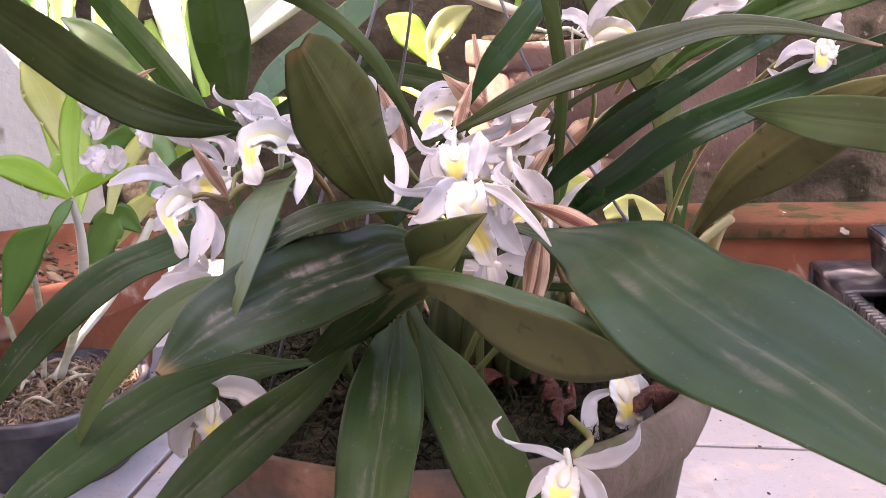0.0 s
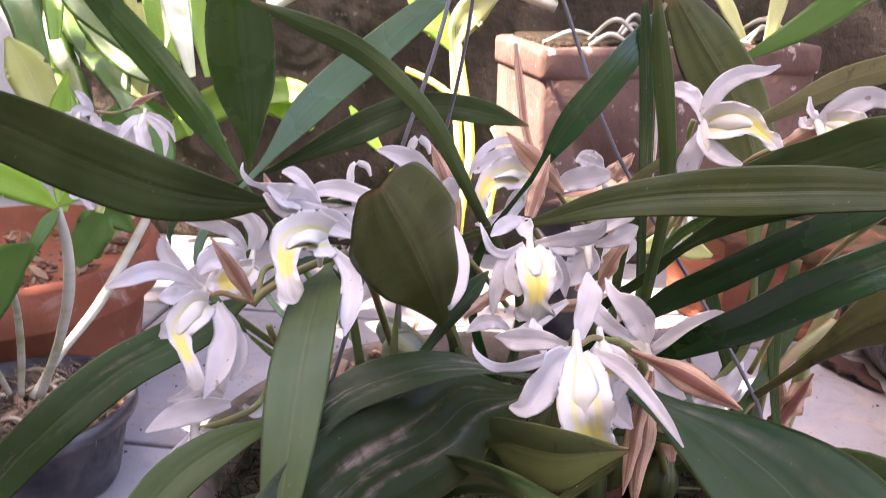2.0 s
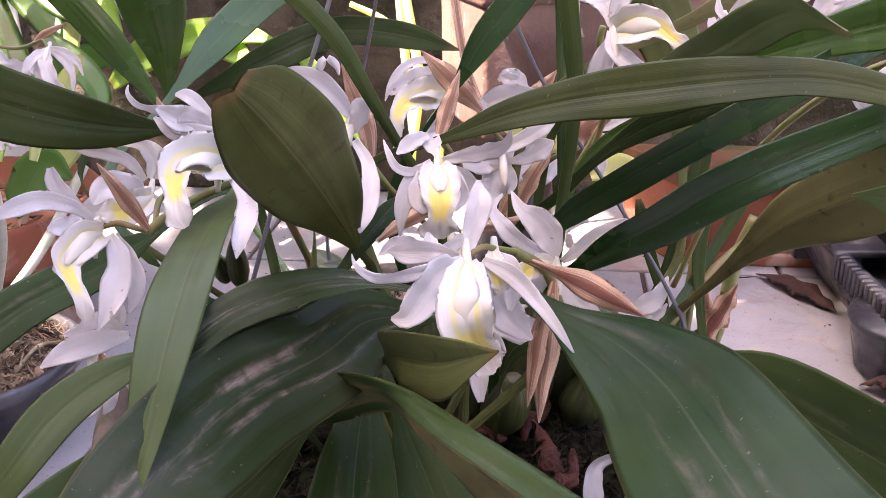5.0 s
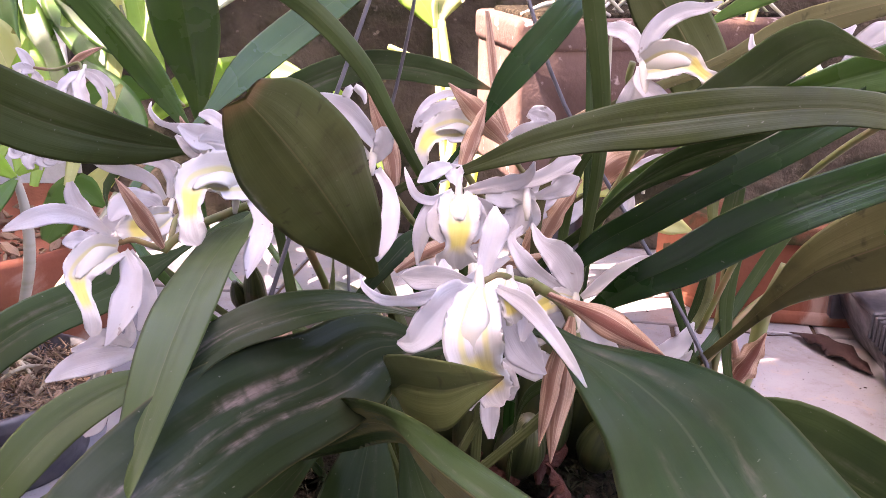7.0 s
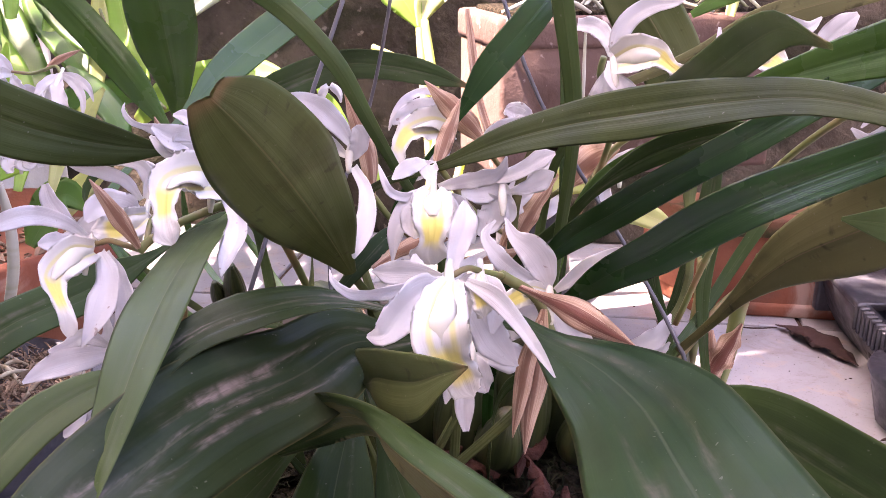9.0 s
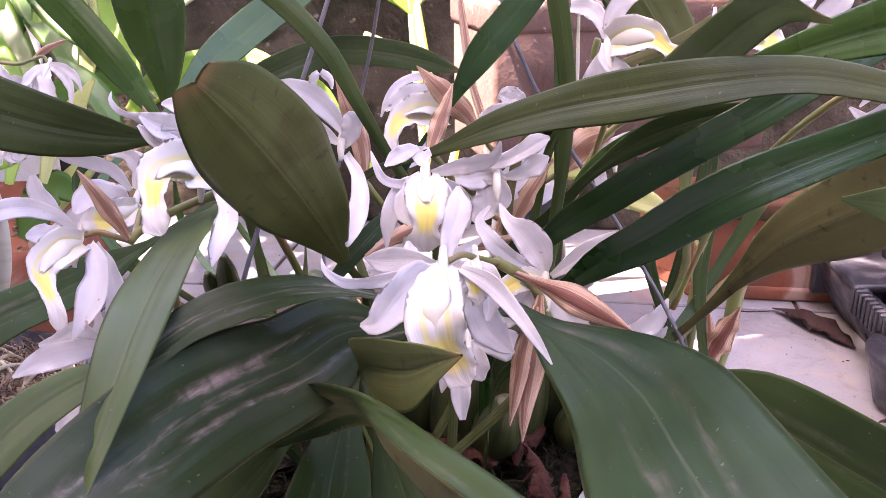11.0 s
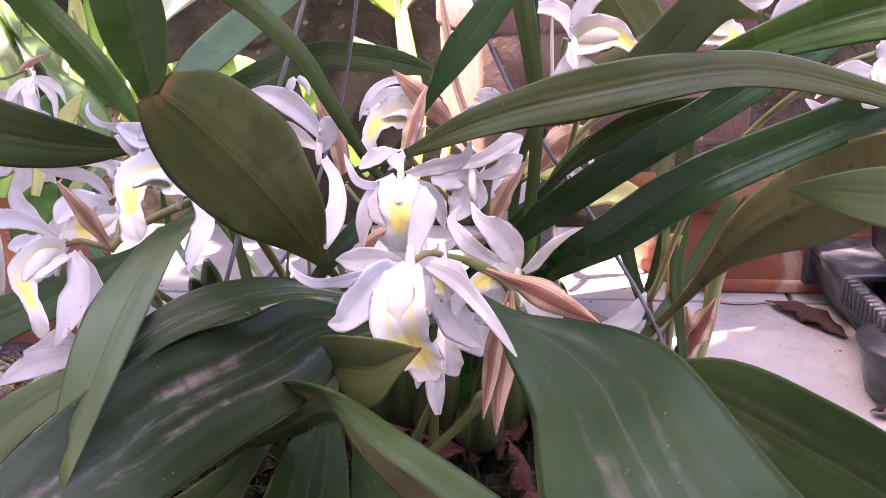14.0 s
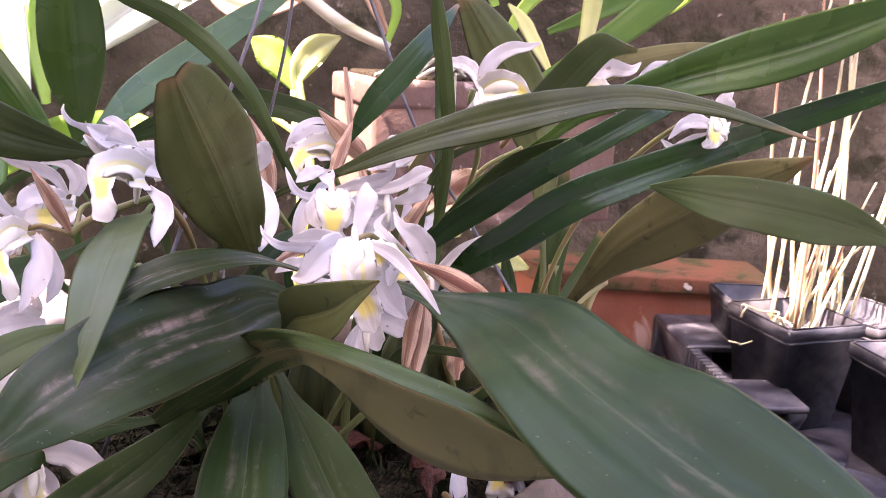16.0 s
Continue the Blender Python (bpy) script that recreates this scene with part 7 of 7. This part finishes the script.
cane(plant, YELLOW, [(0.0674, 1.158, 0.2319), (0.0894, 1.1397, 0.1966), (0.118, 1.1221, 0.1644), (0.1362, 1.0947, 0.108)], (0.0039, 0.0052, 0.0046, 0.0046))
strap(plant, BRIGHT, [(-0.1016, 1.1839, 0.2492), (-0.0857, 1.1729, 0.2286), (-0.0603, 1.157, 0.1993)], (0.002, 0.0093, 0.0033), (-0.81, -0.07, -0.59), (-0.78, -0.09, -0.62))
strap(plant, BRIGHT, [(-0.051, 1.148, 0.1816), (-0.037, 1.1386, 0.164), (-0.0225, 1.1285, 0.1452)], (0.002, 0.0079, 0.0026), (-0.8, -0.07, -0.59), (-0.81, -0.07, -0.59))
cane(plant, YELLOW, [(0.0708, 1.0943, 0.1893), (0.0639, 1.082, 0.1605), (0.0629, 1.0615, 0.1146)], (0.0044, 0.005, 0.005))
strap(plant, YELLOW, [(0.117, 0.8546, 0.2309), (0.1408, 0.8497, 0.2257), (0.1666, 0.8558, 0.2209), (0.1831, 0.8617, 0.2136)], (0.0015, 0.0109, 0.01, 0.002), (-0.21, -0.01, -0.98), (-0.39, -0.04, -0.92))
strap(plant, YELLOW, [(0.1868, 0.8414, 0.1952), (0.2076, 0.8441, 0.2017), (0.2279, 0.8428, 0.1943), (0.2441, 0.8419, 0.1886)], (0.0054, 0.0117, 0.0093, 0.0016), (0.29, 0.04, -0.96), (-0.33, 0.02, -0.94))

# ---- the square clay planter on an upturned pot ----
stand = thing("upturned_pot", (.145, 1.045, 0), "upturned black plastic pot that carries the planter", "flower pot")
part("pot_wall", lathe([(0, .2), (.03, .2), (.032, .196), (.045, .03), (0, .03)], 40), BLACK, stand)
part("rim", lathe([(.04, .034), (.05, .034), (.052, .03), (.052, .002), (.047, 0), (.042, .002), (.04, .034)], 40), BLACK, stand)
block = thing("clay_planter", (.103, .93, .2), "weathered pinkish square clay planter with a drain hole", "planter", turn=15)
bm = box((0, 0, 0), (.275, .14, .132), .005)
planter = part("planter_wall", bm, BLOCK, block)
cut = bmesh.new()
bmesh.ops.create_cone(cut, cap_ends=True, segments=28, radius1=.0105, radius2=.0105, depth=.05)
bmesh.ops.rotate(cut, verts=cut.verts, matrix=Matrix.Rotation(radians(90), 3, "X"))
bmesh.ops.translate(cut, verts=cut.verts, vec=(.053, .01, .029))
hole_me = bpy.data.meshes.new("hole")
cut.to_mesh(hole_me)
cut.free()
hole_ob = new("hole", hole_me)
hole_ob.matrix_basis = block.matrix_basis
drill = planter.modifiers.new("drill", "BOOLEAN")
drill.operation, drill.object = "DIFFERENCE", hole_ob
bpy.context.view_layer.update()
bored = bpy.data.meshes.new_from_object(planter.evaluated_get(bpy.context.evaluated_depsgraph_get()))
planter.modifiers.clear()
planter.data = bored
bpy.data.objects.remove(hole_ob)
bm = box((-.003, -.003, .118), (.278, .143, .146), .006)
part("rim", bm, BLOCK, block)
part("potting_soil", box((.012, .012, .14), (.263, .128, .15), .004), SOIL, block)
rnd = random.Random(9)
for k in range(12):
    p = Vector((rnd.uniform(.02, .25), rnd.uniform(.01, .12), .148))
    d = Vector((rnd.uniform(-1, 1), rnd.uniform(-.5, .3), 0)).normalized() * rnd.uniform(.02, .05)
    part("root", tube([p - d, p + Vector((0, 0, rnd.uniform(.008, .022))), p + d], [.0016, .0022, .0014], 12, 7), CANE, block, "thick pale aerial root")
plant = thing("planter_orchid", (.22, 1.03, .35), "pale strap-leaved orchid growing in the clay planter", "orchid")
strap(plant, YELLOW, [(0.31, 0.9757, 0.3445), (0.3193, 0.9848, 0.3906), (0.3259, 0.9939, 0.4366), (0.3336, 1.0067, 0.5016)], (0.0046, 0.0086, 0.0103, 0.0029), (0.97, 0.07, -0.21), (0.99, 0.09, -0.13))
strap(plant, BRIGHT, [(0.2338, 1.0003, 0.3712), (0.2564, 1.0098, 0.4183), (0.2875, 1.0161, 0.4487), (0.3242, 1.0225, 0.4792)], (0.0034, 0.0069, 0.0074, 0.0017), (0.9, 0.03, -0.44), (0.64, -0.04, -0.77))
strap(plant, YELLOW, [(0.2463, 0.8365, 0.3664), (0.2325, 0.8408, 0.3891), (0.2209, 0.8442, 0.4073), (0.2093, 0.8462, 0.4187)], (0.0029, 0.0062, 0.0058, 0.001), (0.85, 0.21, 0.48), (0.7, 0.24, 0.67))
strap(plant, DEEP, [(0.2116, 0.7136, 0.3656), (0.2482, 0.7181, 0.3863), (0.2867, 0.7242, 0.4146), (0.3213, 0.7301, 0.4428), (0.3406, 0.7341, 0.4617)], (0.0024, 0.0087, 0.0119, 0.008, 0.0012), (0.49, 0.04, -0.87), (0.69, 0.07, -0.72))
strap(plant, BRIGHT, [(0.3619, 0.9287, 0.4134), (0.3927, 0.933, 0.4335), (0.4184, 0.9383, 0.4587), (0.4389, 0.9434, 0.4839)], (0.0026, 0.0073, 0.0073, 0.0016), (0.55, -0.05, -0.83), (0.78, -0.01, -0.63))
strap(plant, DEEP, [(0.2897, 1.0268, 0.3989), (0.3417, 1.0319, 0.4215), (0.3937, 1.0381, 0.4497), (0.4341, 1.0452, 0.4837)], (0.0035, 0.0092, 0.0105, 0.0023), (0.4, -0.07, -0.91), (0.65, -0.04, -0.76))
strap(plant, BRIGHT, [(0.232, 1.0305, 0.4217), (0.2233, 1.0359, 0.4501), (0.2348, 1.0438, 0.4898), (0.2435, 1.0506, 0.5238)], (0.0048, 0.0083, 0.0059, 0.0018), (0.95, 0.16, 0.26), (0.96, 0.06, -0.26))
cane(plant, CANE, [(-0.0086, 1.0869, 0.4656), (0.0341, 1.0793, 0.4236), (0.0768, 1.074, 0.3936), (0.1256, 1.0705, 0.3725)], (0.0061, 0.0073, 0.0073, 0.0055))
strap(plant, PETAL, [(0.078, 1.095, 0.5013), (0.0817, 1.0904, 0.4774), (0.0805, 1.0868, 0.4594), (0.0841, 1.0836, 0.4427)], (0.0085, 0.011, 0.0098, 0.0036), (-0.99, 0.06, -0.16), (-0.97, 0.05, -0.22))
strap(plant, BRACT, [(0.0585, 1.0933, 0.442), (0.0092, 1.0868, 0.4119), (-0.0401, 1.085, 0.4059), (-0.0771, 1.0893, 0.4302)], (0.0026, 0.0092, 0.0144, 0.0026), (-0.52, 0.35, 0.78), (0.54, 0.36, 0.76))
strap(plant, BRACT, [(0.1232, 1.0835, 0.3874), (0.1078, 1.0893, 0.4177), (0.0955, 1.0938, 0.4419), (0.0893, 1.0984, 0.4661)], (0.0032, 0.0078, 0.0065, 0.0019), (0.87, 0.29, 0.39), (0.95, 0.25, 0.19))
strap(plant, BRIGHT, [(0.1226, 1.071, 0.3755), (0.1317, 1.0793, 0.4174), (0.1104, 1.086, 0.4534), (0.0951, 1.0929, 0.4893)], (0.0031, 0.0064, 0.0077, 0.0019), (0.96, 0.17, -0.24), (0.9, 0.28, 0.33))
strap(plant, BRACT, [(0.0921, 0.8053, 0.2681), (0.0829, 0.8147, 0.296), (0.0779, 0.8257, 0.3279), (0.0737, 0.8367, 0.3599)], (0.0035, 0.0031, 0.0035, 0.0018), (0.93, 0.31, 0.2), (0.97, 0.26, 0.04))
cane(plant, CANE, [(0.128, 0.5671, 0.3714), (0.1275, 0.5624, 0.358), (0.1271, 0.5573, 0.3435), (0.126, 0.5513, 0.3265)], (0.0006, 0.0008, 0.0008, 0.0005))

# ---- terracotta trough ----
trough = thing("terracotta_trough", (.338, 1.1, 0), "mossy terracotta window trough against the wall", "planter", turn=TILT_FLOOR)


def trough_part(name, lo, hi, material, label=""):
    """One course of the trough; its open end splays out towards the wall."""
    bm = box(lo, hi, .004)
    for v in bm.verts:
        if v.co.x < .1 and v.co.y > .05:
            v.co.x -= .055
    return part(name, bm, material, trough, label)


trough_part("trough_wall", (0, .004, .004), (.268, .098, .1), TERRACOTTA)
trough_part("rim", (-.005, -.005, .096), (.273, .102, .118), RIM_MOSS, "rim brown-green with old moss")
trough_part("foot_band", (-.002, 0, 0), (.270, .1, .016), TERRACOTTA)

# ---- black seed tray with pots ----
tray = thing("seed_tray", (.462, 1.065, 0), "black plastic carrying tray with a ribbed edge", "plastic tray", turn=-2.5)
L, W, H = .43, .34, .07
bm = bmesh.new()
prof = [(.03, .0), (.012, .03), (.004, .055), (0, H), (.012, H + .002), (.016, H - .004), (.02, .03), (.04, .02)]
ends = []
for y in (0, -L):
    ends.append([bm.verts.new((x, y, z)) for x, z in prof])
for k in range(len(prof) - 1):
    bm.faces.new((ends[0][k], ends[1][k], ends[1][k + 1], ends[0][k + 1]))
part("ribbed_edge", bm, BLACK, tray)
part("tray_floor", box((.03, -L, .012), (W, 0, .022), .003), BLACK, tray)
part("far_edge", box((.0, -.004, .02), (W, .01, H), .003), BLACK, tray)
part("near_edge", box((.0, -L - .01, .02), (W, -L, H), .003), BLACK, tray)
part("side_edge", box((W, -L, .02), (W + .012, 0, H), .003), BLACK, tray)
part("corner_plate", box((.0, -.11, H - .004), (.075, .004, H + .004), .003), BLACK, tray)
part("middle_plate", box((.0, -.27, H - .004), (.06, -.2, H + .003), .003), BLACK, tray)
rib = box((-.002, -.0024, .046), (.009, .0024, H + .0035), .0014, 1)
rib_me = bpy.data.meshes.new("rib")
rib.to_mesh(rib_me)
rib.free()
rib_me.materials.append(BLACK)
for k in range(34):
    one = new("rib", rib_me)
    one.parent = tray
    one.location = (0, -.11 - k * .0094, 0)
for y in (-.22, -.40):
    part("tray_cell", lathe([(0, 0), (.034, 0), (.039, .005), (.049, .048), (.052, .054), (.050, .058), (0, .058)], 36), BLACK, tray, "round cell under the tray").location = (.026, y, 0)
for y in (-.12, -.3):
    part("tray_foot", lathe([(0, 0), (.022, 0), (.03, .02), (.034, .045), (0, .046)], 24), BLACK, tray).location = (.045, y, 0)


def square_pot(x, y, z, turn, size=.09, height=.085, label="square black plastic pot"):
    p = thing("square_pot", (x, y, z), label, "flower pot", "pots in the tray", turn=turn)
    bm = bmesh.new()
    rings = []
    for r, h in ((size * .36, 0), (size * .47, height * .86), (size * .5, height * .87), (size * .5, height), (size * .46, height), (size * .44, height * .8)):
        rings.append([bm.verts.new((sx * r, sy * r, h)) for sx, sy in ((1, 1), (-1, 1), (-1, -1), (1, -1))])
    for a, b in zip(rings, rings[1:]):
        for k in range(4):
            bm.faces.new((a[k], a[(k + 1) % 4], b[(k + 1) % 4], b[k]))
    bm.faces.new(rings[0][::-1]), bm.faces.new(rings[-1])
    bmesh.ops.bevel(bm, geom=bm.edges[:], offset=.002, segments=2, affect="EDGES")
    part("pot_wall", bm, BLACK, p)
    chips(p, size * .38, height * .78, 10, int(abs(x * 900)), (.006, .012))
    return p


square_pot(.535, .885, .022, 12, .095, .115, "square black plastic pot with dry grassy stems")
square_pot(.60, .775, .022, 5, .09, .11)
square_pot(.64, .92, .022, 20, .09, .105)
square_pot(.55, 1.0, .022, -5, .08, .1)
grass = thing("dry_grass", (.545, .90, .12), "clump of dry straw-coloured stems in a black pot", "dry plant")
rnd = random.Random(8)
for k in range(26):
    foot = Vector((rnd.uniform(-.02, .05), rnd.uniform(-.03, .05), 0))
    lean = Vector((rnd.uniform(-.03, .06), rnd.uniform(-.04, .05), rnd.uniform(.10, .24) if k % 3 else rnd.uniform(.30, .42)))
    mid = foot + lean * .5 + Vector((rnd.uniform(-.012, .012), 0, 0))
    part("stem", tube([foot, mid, foot + lean], [.0022, .0018, .0008], 10, 6), BRACT if k % 5 == 0 else STRAW, grass)
for k in range(6):
    p = Vector((rnd.uniform(-.045, -.02), rnd.uniform(-.05, .0), rnd.uniform(0, .01)))
    pts = [p]
    for _ in range(4):
        pts.append(pts[-1] + Vector((rnd.uniform(-.026, .012), rnd.uniform(-.018, .012), rnd.uniform(-.02, .012))))
    part("dry_root", tube(pts, [.0012, .001, .001, .0009, .0005], 18, 6), STRAW, grass)

# ---- litter on the floor ----


def litter(name, material, points, half, side, label, z=.002):
    o = thing(name, points[0], label, name.replace("_", " "))
    return part("blade", blade([Vector(p) - o.location for p in points], half, side, side, 16, 6, .0006, .3, wave=.25, seed=int(points[0][0] * 999)), material, o)


litter("dead_leaf", DARKDEAD, [(.42, 1.06, .004), (.445, 1.03, .012), (.46, .995, .01), (.47, .96, .004)], (.001, .016, .014, .001), (.9, .3, 0), "dark curled dead leaf on the tiles")
litter("dead_leaf", DARKDEAD, [(.432, .82, .004), (.445, .806, .02), (.455, .79, .022), (.462, .775, .006)], (.004, .012, .012, .001), (.8, .5, .1), "small dark dead leaf beside the tray")
twig = thing("twig", (.448, .80, .002), "thin dark twig lying on the tiles", "twig")
part("stick", tube([Vector((0, 0, .001)), Vector((-.015, -.016, .002)), Vector((-.031, -.033, .001))], [.0009, .0008, .0005], 10, 6), DARKDEAD, twig)
twig = thing("twig", (.37, 1.05, .002), "thin dark twig lying on the tiles", "twig")
part("stick", tube([Vector((0, .008, .001)), Vector((.02, 0, .002)), Vector((.05, .004, .001))], [.0008, .0008, .0005], 10, 6), DARKDEAD, twig)
twig = thing("curled_twig", (-.16, .735, .002), "curled brown dry stem on the tiles", "twig")
part("stick", tube([Vector((-.018, .012, .002)), Vector((-.012, -.012, .002)), Vector((.01, -.016, .002)), Vector((.036, 0, .002)), Vector((.034, .022, .003))], [.0015, .0016, .0018, .0016, .001], 24, 7), DEAD, twig)
rnd = random.Random(21)
bm = bmesh.new()
for k in range(260):
    x, y = rnd.uniform(-.36, .5), rnd.uniform(.62, 1.3)
    s = rnd.uniform(.0008, .0028)
    m = pose(x, y, s * .2, 0, 0, rnd.uniform(0, 360))
    for v in bmesh.ops.create_icosphere(bm, subdivisions=1, radius=.5)["verts"]:
        v.co = m @ Vector((v.co.x * s * 1.6, v.co.y * s, v.co.z * s * .5))
specks = part("dirt_specks", bm, DARKDEAD, None, smooth=False)
tagged(specks, "crumbs of soil and bark scattered on the tiles", "dirt", kind="stuff")

# ---- fallen scraps in the clay pot ----
for k, (x, y, s, turn) in enumerate(((.069, .455, .020, 160), (.101, .458, .013, 60), (.104, .433, .015, 110), (.108, .415, .012, 70), (.150, .425, .017, 40), (.060, .447, .014, 20), (.158, .447, .014, 130))):
    o = thing("dead_leaf_scrap", (x, y, RIM - .004), "crumpled reddish-brown dead leaf scrap on the soil", "dead leaf", "scraps on the soil", turn=turn)
    pts = [Vector((-s, 0, 0)), Vector((-s * .4, .002, .006)), Vector((s * .3, -.002, .005)), Vector((s, .001, .010))]
    part("blade", blade(pts, (.001, s * .34, s * .30, .001), (0, 1, .3), (0, .7, .9), 26, 12, .0006, .9, wave=.7, frill=.25, pleat=.12, seed=k), DEAD, o)
heap = thing("bark_heap", CENTRE + Vector((-.045, .085, RIM - .012)), "pinkish-brown bark chips heaped on the potting soil", "bark")
chips(heap, .038, .004, 26, 17, (.012, .026))
